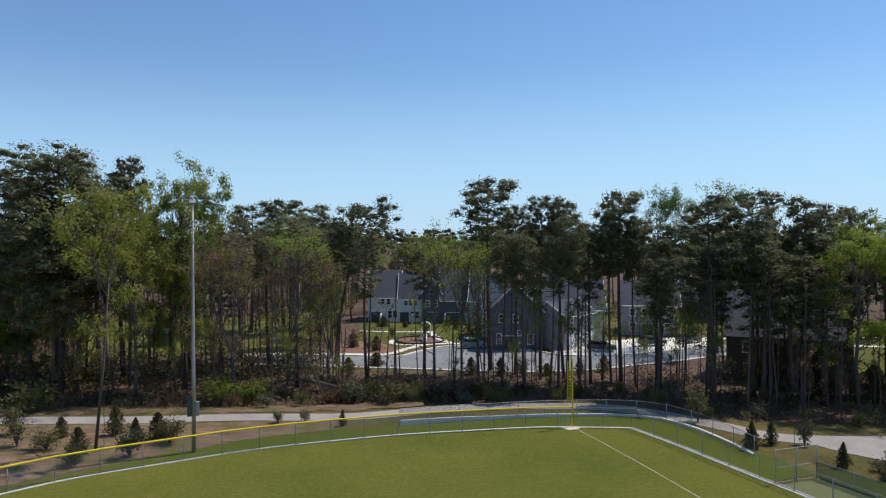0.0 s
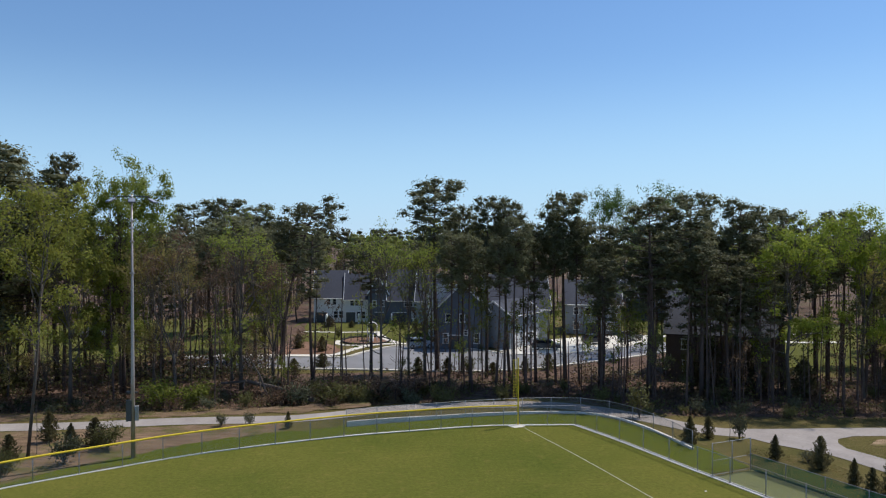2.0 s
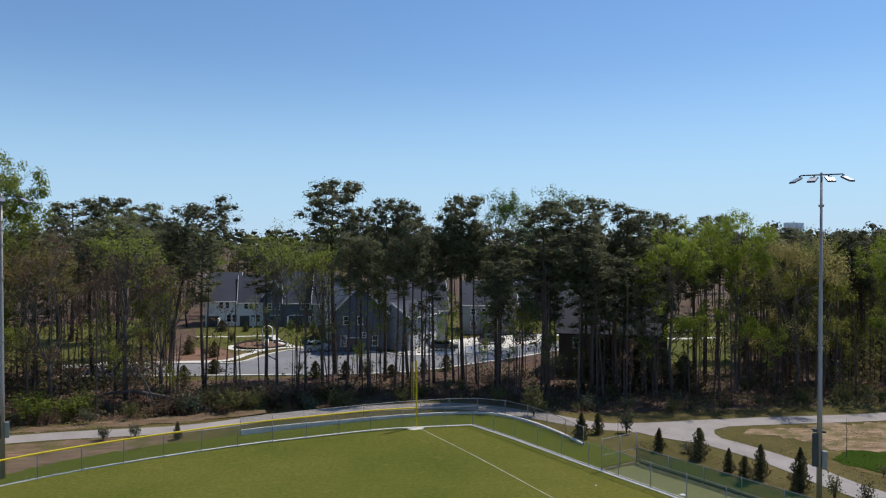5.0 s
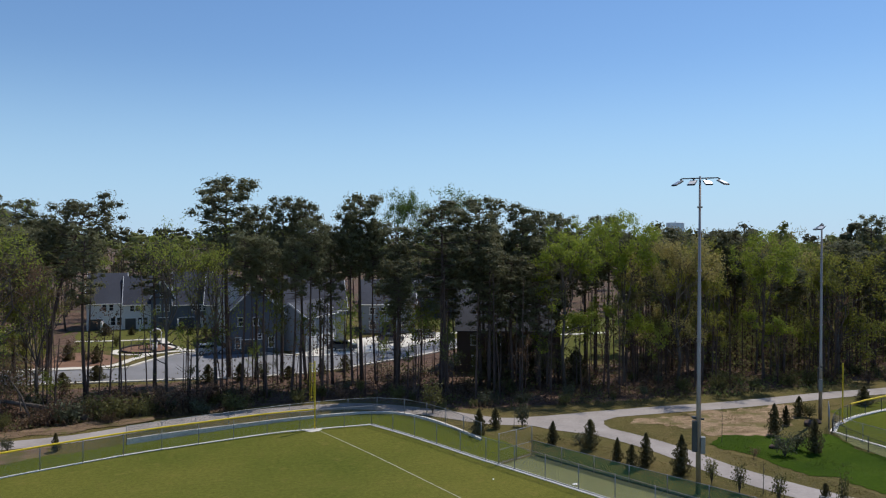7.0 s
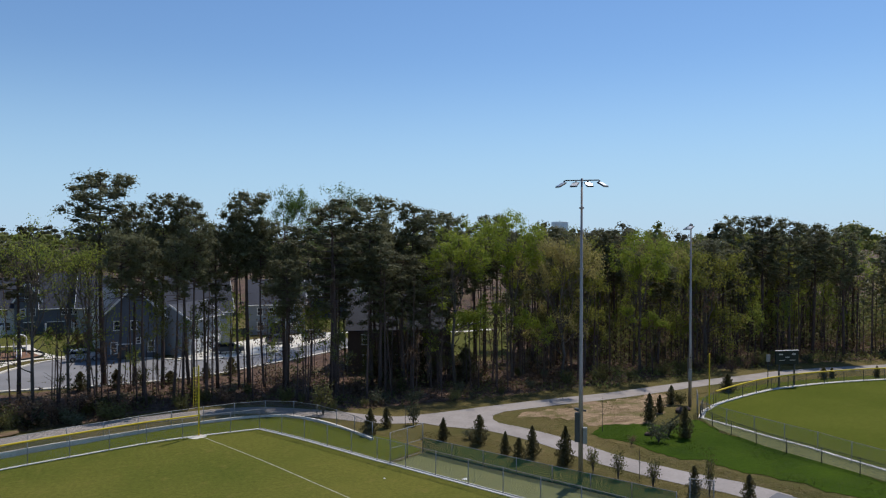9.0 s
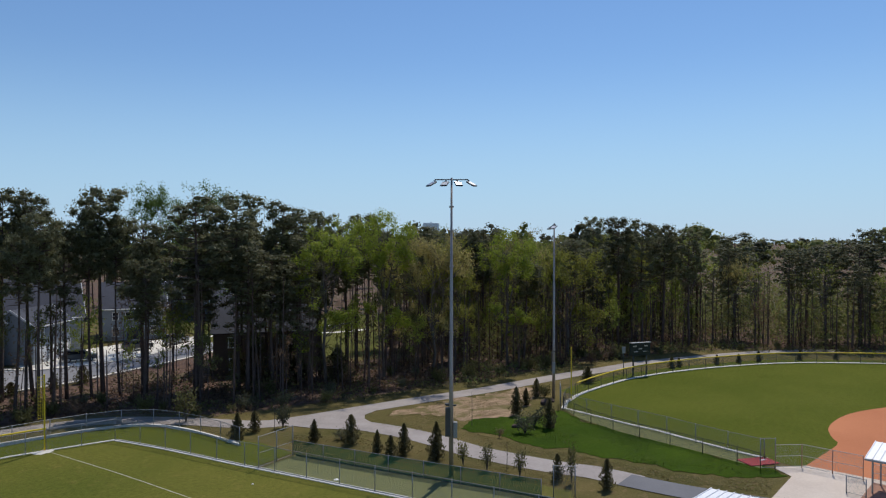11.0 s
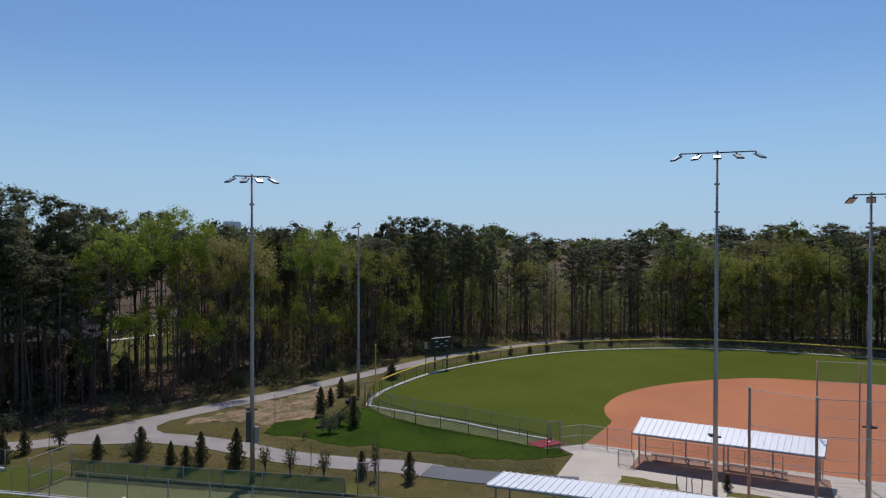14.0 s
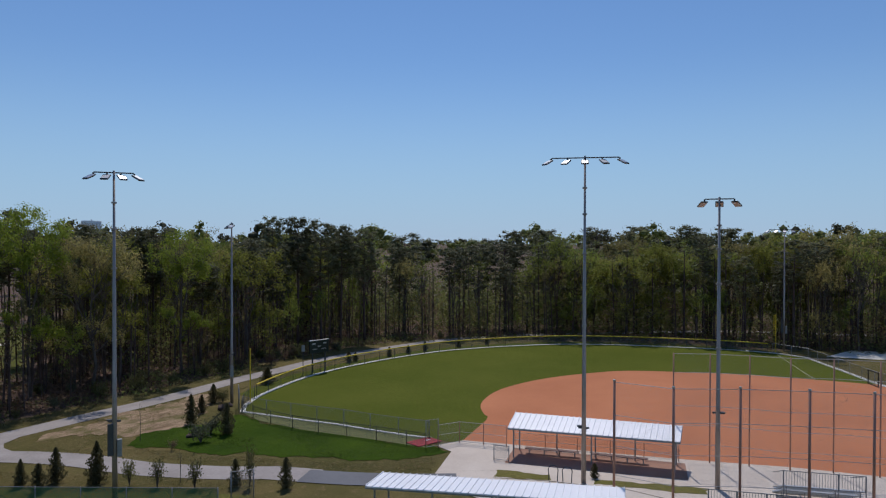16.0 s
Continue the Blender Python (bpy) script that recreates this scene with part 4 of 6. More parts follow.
setting("kerb_far", ribbon(rf, 0.5, 0.0, 0.15), M["kerb"], "pale concrete kerb of the street", "kerb")
setting("kerb_near", ribbon(rn, 0.5, 0.0, 0.15), M["kerb"], "pale concrete kerb on the wood side", "kerb")
walk_line = smooth_line([(-26, 107.6), (-13.4, 106.3), (-8.4, 106.4), (-5.9, 111.4), (-2.6, 116.2), (2.4, 117.0), (9.0, 115.8)], 1)
setting("sidewalk", ribbon(walk_line, 1.3, 0.0, 0.05), M["kerb"], "pale concrete pavement beside the street", "pavement")
setting("garden_path", ribbon(smooth_line([(1.8, 116.8), (0.0, 121.0), (-1.6, 127.0), (-2.5, 133.0)], 1), 1.3, 0.0, 0.06), M["kerb"], "pale concrete garden path", "path")
setting("play_path", ribbon(smooth_line([(-2.6, 116.0), (-6.5, 115.8), (-8.8, 118.0), (-8.6, 121.5)], 1), 0.9, 0.0, 0.055), M["kerb"], "pale concrete path round the playground", "path")
setting("back_path", ribbon(smooth_line([(-16, 134), (-9.0, 132.5), (-3.5, 132.5), (-1.9, 129)], 1), 1.0, 0.0, 0.055), M["kerb"], "pale concrete path behind the playground", "path")
setting("driveway", sheet([(16.5, 109.0), (18.5, 105.5), (24, 105.2), (31, 107.5), (45, 116.5), (47, 124), (36, 124), (26, 119), (20, 117.5)], 0.03), M["kerb"],
        "bright white concrete driveways", "driveway")
setting("bare_soil", sheet([(-18.5, 106.8), (-8.8, 106.9), (-7.4, 111.5), (-9.5, 116), (-12, 121), (-19, 120)], 0.006, 0.6), M["mulch"], "reddish brown mulched soil", "ground")
setting("lawn", sheet([(-19, 122), (-10, 121.5), (-8.5, 118.5), (-3, 117.5), (9, 117.2), (7.5, 130), (9, 143), (-19, 150)], 0.004), M["lawn"], "green lawn behind the houses", "turf")
setting("side_lawn", sheet([(46, 110), (60, 108), (72, 138), (50, 146)], 0.004), M["lawn"], "sunlit lawn beyond the wood", "turf")
def sector(a0, a1, r0, r1):
    """An outline between two bearings and two distances from the field."""
    arc = [(r1, radians(a)) for a in np.linspace(a0, a1, 9)] + [(r0, radians(a)) for a in np.linspace(a1, a0, 9)]
    return [(r * math.sin(a), r * math.cos(a)) for r, a in arc]


setting("far_lawn", sheet(sector(30.0, 34.8, 105, 164), 0.008, 0.8), M["lawn"], "sunlit lawn of the houses beyond the wood", "turf")
setting("back_lawn", sheet(sector(-27.0, -11.0, 112, 162), 0.008, 0.8), M["lawn"], "sunlit lawn behind the shed", "turf")
setting("far_walk", ribbon(smooth_line([(58, 112), (63, 115), (69, 113), (76, 113)], 2), 1.5, 0.0, 0.06), M["kerb"], "pale concrete path across the far lawn", "path")
setting("side_walk", ribbon(smooth_line([(44, 121), (56, 124), (66, 122), (80, 124)], 2), 1.6, 0.0, 0.05), M["kerb"], "pale concrete path across the lawn", "path")


def window(parent, x, y, z, w, h, nx, ny):
    """A window on a wall that faces (nx, ny): frame and dark panes."""
    a = math.atan2(ny, nx)
    m = Matrix.Translation((x, y, z)) @ Matrix.Rotation(a, 4, "Z")
    bm = bmesh.new()
    for dy, dz, sy, sz in ((0, h / 2, w + 0.24, 0.12), (0, -h / 2, w + 0.24, 0.12), (w / 2, 0, 0.12, h), (-w / 2, 0, 0.12, h), (0, 0, w, 0.06)):
        box(bm, 0.03, dy, dz, 0.1, sy, sz, m)
    win = part("window", bm, M["trim_white"], parent, "white-framed window")
    for dz in (-h / 4, h / 4):
        bm = bmesh.new()
        box(bm, 0.012, 0, dz, 0.03, w, h / 2 - 0.04, m)
        part("pane", bm, M["glass"], win, "dark glass pane")


def gable_house(name, x, y, turn, w, d, eave, ridge, wall, label, windows=(), trim=True, ridge_along=True, door=None, group=""):
    """Walls, a pitched roof with an overhang, white trim and windows. Front is -y, ridge along x or along y."""
    root = thing(name, x, y, 0, turn, label, "house", group)
    bm = bmesh.new()
    if ridge_along:
        prof = [(-d / 2, 0), (d / 2, 0), (d / 2, eave), (0, ridge), (-d / 2, eave)]
        ends = [[bm.verts.new((s * w / 2, py, pz)) for py, pz in prof] for s in (-1, 1)]
    else:
        prof = [(-w / 2, 0), (w / 2, 0), (w / 2, eave), (0, ridge), (-w / 2, eave)]
        ends = [[bm.verts.new((px, s * d / 2, pz)) for px, pz in prof] for s in (-1, 1)]
    bm.faces.new(ends[0])
    bm.faces.new(ends[1][::-1])
    for k in range(5):
        bm.faces.new((ends[0][k], ends[0][(k + 1) % 5], ends[1][(k + 1) % 5], ends[1][k]))
    bmesh.ops.recalc_face_normals(bm, faces=bm.faces)
    part("wall", bm, wall, root)
    span, run = (w, d) if ridge_along else (d, w)
    rise = ridge - eave
    ang = math.atan2(rise, run / 2)
    slope = math.hypot(rise, run / 2) + 0.5
    for s in (-1, 1):
        bm = bmesh.new()
        m = Matrix.Rotation(0 if ridge_along else radians(90), 4, "Z") @ Matrix.Translation((0, 0, ridge + 0.08)) @ Matrix.Rotation(-s * ang, 4, "X")
        box(bm, 0, s * slope / 2, 0, span + 0.7, slope, 0.16, m, bevel=0.02)
        roof = part("roof", bm, M["slate"], root, "dark slate-grey shingle roof")
        if trim:
            for e in (-1, 1):
                bm = bmesh.new()
                box(bm, e * (span / 2 + 0.37), s * slope / 2, 0.0, 0.08, slope, 0.24, m)
                part("barge_board", bm, M["trim_white"], roof, "white barge board")
            bm = bmesh.new()
            box(bm, 0, s * (slope + 0.04), -0.02, span + 0.7, 0.1, 0.16, m)
            part("gutter", bm, M["trim_white"], roof, "white gutter")
    for q in windows:
        window(root, *q)
    if door:
        bm = bmesh.new()
        box(bm, door[0], door[1], 1.05, door[2], 0.1, 2.1, bevel=0.02)
        dd = part("door", bm, M["dark_steel"], root, "dark door")
        bm = bmesh.new()
        box(bm, door[0], door[1] - 0.01, 2.2, door[2] + 0.3, 0.14, 0.14)
        part("lintel", bm, M["trim_white"], dd)
    return root


def row(y, z, xs, w, h):
    return [(x, y, z, w, h, 0, -1) for x in xs]


gable_house("townhouse", -12.6, 155, 0, 6.6, 11, 5.3, 10.6, M["siding_white"], "white-sided townhouse with a dark slate roof",
            row(-5.5, 4.3, (-0.2, 1.0), 0.8, 1.3) + row(-5.5, 1.6, (1.3, 2.4), 0.9, 1.5), door=(-1.6, -5.5, 2.2), group="terrace of townhouses")
gable_house("townhouse", -6.9, 153.6, 0, 4.8, 9, 5.0, 10.0, M["siding_white"], "white townhouse with grouped windows and a dark roof",
            row(-4.5, 4.1, (-1.0, 0.0, 1.0), 0.8, 1.3) + row(-4.5, 1.5, (0.4, 1.4), 0.8, 1.5), door=(-1.3, -4.5, 1.9), group="terrace of townhouses")
gable_house("townhouse", -2.4, 152.4, 0, 4.2, 9, 6.2, 9.6, M["siding_blue"], "dark blue gabled townhouse with white trim",
            row(-4.5, 6.5, (0,), 0.9, 1.0) + row(-4.5, 4.0, (-0.8, 0.8), 0.8, 1.3), ridge_along=False, door=(0.2, -4.5, 1.6), group="terrace of townhouses")
gable_house("townhouse", 3.2, 152, 0, 7.0, 10, 4.9, 10.8, M["siding_blue"], "dark blue townhouse with a slate roof",
            row(-5, 4.0, (0.2, 1.2, 2.2), 0.8, 1.2) + row(-5, 1.6, (1.8, 2.8), 0.8, 1.4), door=(-1.2, -5.0, 2.6), group="terrace of townhouses")
gable_house("townhouse", 8.6, 149.5, -8, 5.0, 10, 4.9, 10.2, M["siding_grey"], "pale grey townhouse at the end of the terrace",
            row(-5, 4.0, (-0.9, 0.9), 0.8, 1.2), group="terrace of townhouses")
for px in (-13.0, -6.4, 0.4, 4.9):
    post = thing("privacy_screen", px, 146.6, 0, 0, "short white privacy screen wall behind a townhouse", "screen", "privacy screens")
    bm = bmesh.new()
    box(bm, 0, 0, 1.0, 0.3, 2.4, 2.0, bevel=0.03)
    part("panel", bm, M["trim_white"], post)

gable_house("house", 12.0, 116.5, -6, 8.3, 12, 6.2, 10.4, M["siding_blue"], "dark blue-grey house with white-trimmed windows",
            row(-6, 4.9, (-2.2, 0.0), 0.8, 1.3) + row(-6, 1.7, (-2.6, 2.3), 0.8, 1.6) + row(-6, 2.6, (0.6,), 0.6, 0.8), ridge_along=False, door=(-1.3, -6.0, 1.9))
wing = gable_house("garage", 19.6, 114.9, 50, 9.4, 6, 5.4, 7.4, M["siding_grey"], "pale grey two-storey garage wing in the sun", row(-3, 4.2, (-2.6, 0.2, 2.8), 0.9, 1.2))
for gx in (-2.8, 0.1, 3.0):
    bm = bmesh.new()
    box(bm, gx, -3.04, 1.12, 2.3, 0.1, 2.2, bevel=0.02)
    for gz in (0.56, 1.12, 1.68):
        box(bm, gx, -3.10, gz, 2.2, 0.03, 0.47, bevel=0.01)
    part("garage_door", bm, M["trim_white"], wing, "white sectional garage door")
gable_house("house", 22.4, 125.5, -6, 11, 13, 5.6, 11.0, M["siding_grey"], "pale grey-sided house with a broad slate roof",
            row(-6.5, 4.4, (-3.6, -1.6, 2.0), 0.9, 1.3) + row(-6.5, 1.4, (3.2,), 1.0, 1.4), door=(-0.6, -6.5, 2.5))
gable_house("house", 9.4, 127, 0, 4.6, 9, 7.8, 10.4, M["siding_white"], "white house gable with small windows", row(-4.5, 6.0, (-0.8, 0.9), 0.8, 1.2) + row(-4.5, 3.4, (-0.8, 0.9), 0.8, 1.3), ridge_along=False)
gable_house("house", 38.5, 132, -14, 10, 11, 5.6, 9.6, M["siding_grey"], "grey house behind the trees with a slate roof",
            row(-5.5, 4.2, (-3, -1, 2), 0.9, 1.3) + row(-5.5, 1.5, (-3, 3), 1.0, 1.5), door=(0, -5.5, 2.4))
gable_house("house", 58, 152, -24, 14, 11, 5.2, 9.0, M["siding_blue"], "dark house with a low slate roof deep in the trees", row(-5.5, 3.8, (-4, -1, 2, 5), 0.9, 1.3), door=(0, -5.5, 2.4))
gable_house("house", 42.6, 88.0, -24, 13.0, 10, 5.6, 9.6, M["siding_brown"], "dark brown house with a steep roof in the pines' shade",
            row(-5, 4.2, (-4.2, -1.2, 2.0), 0.9, 1.3) + row(-5, 1.5, (-4.0, 3.6), 1.0, 1.4), trim=False, door=(0.4, -5.0, 1.1))
gable_house("shed", -46.4, 115.5, 10, 3.4, 3.0, 2.3, 3.3, M["wood"], "small weathered garden shed", (), trim=False, door=(0.3, -1.5, 1.2))


def car(x, y, turn, colour, label):
    root = thing("car", x, y, 0.03, turn, label, "car", "parked cars")
    paint = paint_material("car_paint", colour)
    side = [(-2.2, 0.35), (2.2, 0.35), (2.25, 0.75), (2.05, 0.95), (1.15, 1.05), (0.55, 1.62), (-1.55, 1.66), (-2.1, 1.1), (-2.25, 0.8)]
    bm = bmesh.new()
    rows = [[bm.verts.new((px, s * (0.9 if pz < 1.2 else 0.72), pz)) for px, pz in side] for s in (-1, 1)]
    bm.faces.new(rows[0])
    bm.faces.new(rows[1][::-1])
    for k in range(len(side)):
        bm.faces.new((rows[0][k], rows[0][(k + 1) % len(side)], rows[1][(k + 1) % len(side)], rows[1][k]))
    bmesh.ops.recalc_face_normals(bm, faces=bm.faces)
    bmesh.ops.bevel(bm, geom=list(bm.edges), offset=0.05, segments=2, affect="EDGES", profile=0.6)
    part("body", bm, paint, root)
    for s in (-1, 1):
        bm = bmesh.new()
        vs = [bm.verts.new((px, s * py, pz)) for px, py, pz in ((0.95, 0.90, 1.12), (0.48, 0.745, 1.54), (-1.45, 0.745, 1.56), (-1.9, 0.90, 1.14))]
        bm.faces.new(vs)
        bmesh.ops.solidify(bm, geom=list(bm.faces), thickness=0.02)
        part("side_window", bm, M["glass"], root, "dark glass")
    for a, b in (((1.12, 1.09), (0.6, 1.60)), ((-2.09, 1.14), (-1.6, 1.63))):
        bm = bmesh.new()
        sx = 0.03 if a[0] > 0 else -0.03
        vs = [bm.verts.new(q) for q in ((a[0] + sx, -0.78, a[1]), (a[0] + sx, 0.78, a[1]), (b[0] + sx, 0.66, b[1]), (b[0] + sx, -0.66, b[1]))]
        bm.faces.new(vs)
        bmesh.ops.solidify(bm, geom=list(bm.faces), thickness=0.02)
        part("windscreen", bm, M["glass"], root, "dark glass")
    for wx in (-1.4, 1.4):
        for s in (-1, 1):
            bm = bmesh.new()
            tube(bm, ((wx, s * 0.72, 0.33), (wx, s * 0.93, 0.33)), (0.34, 0.34), 16)
            wheel = part("wheel", bm, M["rubber"], root)
            bm = bmesh.new()
            tube(bm, ((wx, s * 0.92, 0.33), (wx, s * 0.945, 0.33)), (0.21, 0.19), 12)
            part("rim", bm, M["aluminium"], wheel, "metal rim")
    for s in (-0.62, 0.62):
        for px, mm, nm in ((2.23, M["lamp_face"], "headlight"), (-2.2, M["red_mat"], "tail_light")):
            bm = bmesh.new()
            box(bm, px, s, 0.82, 0.08, 0.36, 0.16, bevel=0.02)
            part(nm, bm, mm, root)


car(4.9, 112.3, 4, (0.34, 0.38, 0.44), "silver-blue van parked at the kerb")
car(24.5, 109.0, -12, (0.05, 0.055, 0.06), "dark car parked on the driveway")
car(41.0, 117.5, 30, (0.35, 0.36, 0.37), "silver car parked by the houses")
car(34.0, 114.5, 20, (0.07, 0.075, 0.085), "dark grey car parked by the houses")


def playground(x, y):
    """A round bed with a black rim, a deck with an arched hood, a slide and posts."""
    root = thing("playground", x, y, 0, 0, "small playground with an arched climbing frame and slide", "playground")
    bm = bmesh.new()
    tube(bm, [(4.1 * math.cos(a), 4.6 * math.sin(a), 0.12) for a in np.linspace(0, math.tau, 49)], [0.16] * 49, 6, cap=False)
    part("rim", bm, M["rubber"], root, "black rubber rim")
    bm = bmesh.new()
    vs = [bm.verts.new((4.0 * math.cos(a), 4.5 * math.sin(a), 0.05)) for a in np.linspace(0, math.tau, 40, endpoint=False)]
    bm.faces.new(vs)
    part("bed", bm, M["mulch"], root, "brown mulch bed")
    for px, py in ((0.2, -0.5), (1.8, -0.5), (0.2, 0.9), (1.8, 0.9)):
        part("post", bar((px, py, 0), (px, py, 2.6), 0.06, 8), M["white_metal"], root)
    bm = bmesh.new()
    box(bm, 1.0, 0.2, 1.2, 1.7, 1.5, 0.08, bevel=0.02)
    part("deck", bm, M["dark_steel"], root)
    bm = bmesh.new()
    n = 9
    ring = [[bm.verts.new((1.0 + 0.9 * math.cos(a), py, 2.4 + 0.8 * math.sin(a))) for a in np.linspace(0, math.pi, n)] for py in (-0.6, 1.0)]
    for k in range(n - 1):
        bm.faces.new((ring[0][k], ring[0][k + 1], ring[1][k + 1], ring[1][k]))
    bmesh.ops.solidify(bm, geom=list(bm.faces), thickness=0.05)
    part("hood", bm, M["white_metal"], root, "white arched hood")
    bm = bmesh.new()
    for s in (-0.3, 0.3):
        tube(bm, ((0.9 + s, -0.6, 1.3), (0.9 + s, -2.0, 0.5), (0.9 + s, -2.8, 0.25)), (0.05, 0.05, 0.05), 6)
    box(bm, 0.9, -1.7, 0.75, 0.55, 2.4, 0.04, Matrix.Translation((0.9, -1.7, 0.75)) @ Matrix.Rotation(radians(25), 4, "X") @ Matrix.Translation((-0.9, 1.7, -0.75)))
    part("slide", bm, M["aluminium"], root, "metal slide")
    for px, h in ((-1.5, 1.9), (-2.6, 1.4), (-0.8, 1.6)):
        bm = bmesh.new()
        tube(bm, ((px, 0, 0), (px, 0, h), (px + 0.5, 0.3, h + 0.25)), (0.06, 0.06, 0.05), 7)
        tube(bm, ((px - 0.5, 0.2, h * 0.55), (px + 0.9, 0.2, h * 0.55)), (0.05, 0.05), 6)
        part("climber", bm, M["dark_steel"], root, "dark climbing bars")


playground(-4.0, 121.0)

tower = thing("water_tower", 620, 764, 0, 0, "pale green municipal water tank above the trees", "water tower")
bm = bmesh.new()
tube(bm, [(0, 0, z) for z in (0, 24, 28, 29, 41.0, 41.8)], [4, 4, 10, 11.5, 11.5, 10.8], 32)
# tank green is lightened so the colour carries the haze of distance
part("tank", bm, surface("tank_hazed_green", (0.70, 0.80, 0.78), (0.78, 0.86, 0.84), 0.05, 0.4, 0.6, 0.0, 0.0), tower)
part("vent", bar((0, 0, 41.8), (0, 0, 43.2), 0.8, 8), M["galvanised"], tower)

setting("fence_verge", sheet([(27.0, 50.5), (30.6, 50.0), (32.0, 44.0), (34.8, 38.0), (37.6, 31.0), (36.2, 29.8), (34.0, 34.1), (30.2, 42.7)], 0.006, 0.5), M["verge"],
        "green grass verge along the warm-up pen", "grass")
setting("outer_verge", sheet([(p.x, p.y + 0.2) for p in arc1 if -32 < p.x < -3] + [(-3.5, 65.6), (-10, 63.6), (-17, 60.6), (-22, 56.4), (-28, 51.0), (-33, 46)], 0.006, 0.6), M["turf_far"],
        "green grass verge outside the outfield fence", "grass")


def goal_frame(x, y, turn):
    """A small dark tubular frame leaning on the fence."""
    root = thing("goal_frame", x, y, 0, turn, "small dark tubular goal frame by the fence", "goal")
    for s in (-1.1, 1.1):
        part("post", bar((s, 0, 0), (s, 0, 1.7), 0.07, 8), M["rubber"], root)
    part("crossbar", bar((-1.1, 0, 1.7), (1.1, 0, 1.7), 0.07, 8), M["rubber"], root)
    part("base_bar", bar((-1.1, 0, 0.08), (1.1, 0, 0.08), 0.06, 8), M["rubber"], root)


goal_frame(97.5, -12.4, 21)


def boulder(x, y, s, seed):
    root = thing("boulder", x, y, 0, seed * 40, "weathered grey-brown boulder beside the cedars", "rock", "boulders")
    bm = bmesh.new()
    bmesh.ops.create_icosphere(bm, subdivisions=3, radius=1.0)
    for v in bm.verts:
        v.co = Vector((v.co.x * s, v.co.y * s * 0.7, v.co.z * s * 0.45 + s * 0.25)) * (1 + 0.3 * noise.noise(v.co * 1.6 + Vector((seed, 0, 0))))
    part("stone", bm, M["bark"], root, smooth=True)


boulder(55.6, 49.4, 0.7, 1)
boulder(57.0, 49.9, 0.5, 2)
boulder(46.6, 44.9, 0.45, 4)


# ---- trees ----
def cards(centres, axis, length, width, rng, jitter=0.6):
    """Small leaf or needle blades: a pointed blade each at its centre, long axis near the given one."""
    n = len(centres)
    a = axis + rng.normal(0, jitter, (n, 3))
    a /= np.linalg.norm(a, axis=1, keepdims=True) + 1e-9
    r = rng.normal(0, 1, (n, 3))
    b = np.cross(a, r)
    b /= np.linalg.norm(b, axis=1, keepdims=True) + 1e-9
    L = (length * rng.uniform(0.7, 1.3, n))[:, None] / 2
    W = (width * rng.uniform(0.7, 1.3, n))[:, None] / 2
    q = np.stack([centres - a * L, centres + a * L * 0.6 + b * W, centres + a * L * 0.6 - b * W], 1)
    return q.reshape(-1, 3)


def card_mesh(name, quads, material):
    me = bpy.data.meshes.new(name)
    n = len(quads) // 3
    me.from_pydata(quads.tolist(), [], np.arange(n * 3).reshape(n, 3).tolist())
    me.materials.append(material)
    return me


def ball(rng, n, flat=1.0):
    v = rng.normal(0, 1, (n, 3))
    v /= np.linalg.norm(v, axis=1, keepdims=True)
    v *= rng.uniform(0.25, 1, (n, 1)) ** 0.5
    v[:, 2] *= flat
    return v


def tree_object(name, trunk_bm, bark, quads, leaf, label, category="tree"):
    root = thing(name, 0, 0, 0, 0, label, category)
    part("trunk", trunk_bm, bark, root, smooth=True)
    if quads is not None:
        part("crown", card_mesh("crown", quads, leaf), leaf, root)
    return root


def leaves(centres, out, length, width, rng, loose=0.6):
    """Leaf blades that face outwards from their spray, each turned a little."""
    n = len(centres)
    nrm = out / (np.linalg.norm(out, axis=1, keepdims=True) + 1e-9) * 0.8 + [0, 0, 0.55] + rng.normal(0, loose, (n, 3))
    nrm /= np.linalg.norm(nrm, axis=1, keepdims=True) + 1e-9
    a = np.cross(nrm, rng.normal(0, 1, (n, 3)))
    a /= np.linalg.norm(a, axis=1, keepdims=True) + 1e-9
    b = np.cross(nrm, a)
    L = (length * rng.uniform(0.7, 1.3, n))[:, None] / 2
    W = (width * rng.uniform(0.7, 1.3, n))[:, None] / 2
    return np.stack([centres - a * L, centres + a * L * 0.5 + b * W, centres + a * L * 0.5 - b * W], 1).reshape(-1, 3)


def core_shape():
    bm = bmesh.new()
    bmesh.ops.create_icosphere(bm, subdivisions=1, radius=1.0)
    v = np.array([q.co[:] for q in bm.verts])
    f = np.array([[q.index for q in p.verts] for p in bm.faces])
    bm.free()
    return v, f


CORE_V, CORE_F = core_shape()


def core(c, r, flat, rng):
    """The dense inside of a spray: a small ragged knot that the outer leaves cover."""
    v = CORE_V * rng.uniform(0.65, 1.2, (len(CORE_V), 1)) * [r, r, r * flat] + c
    return v[CORE_F].reshape(-1, 3)


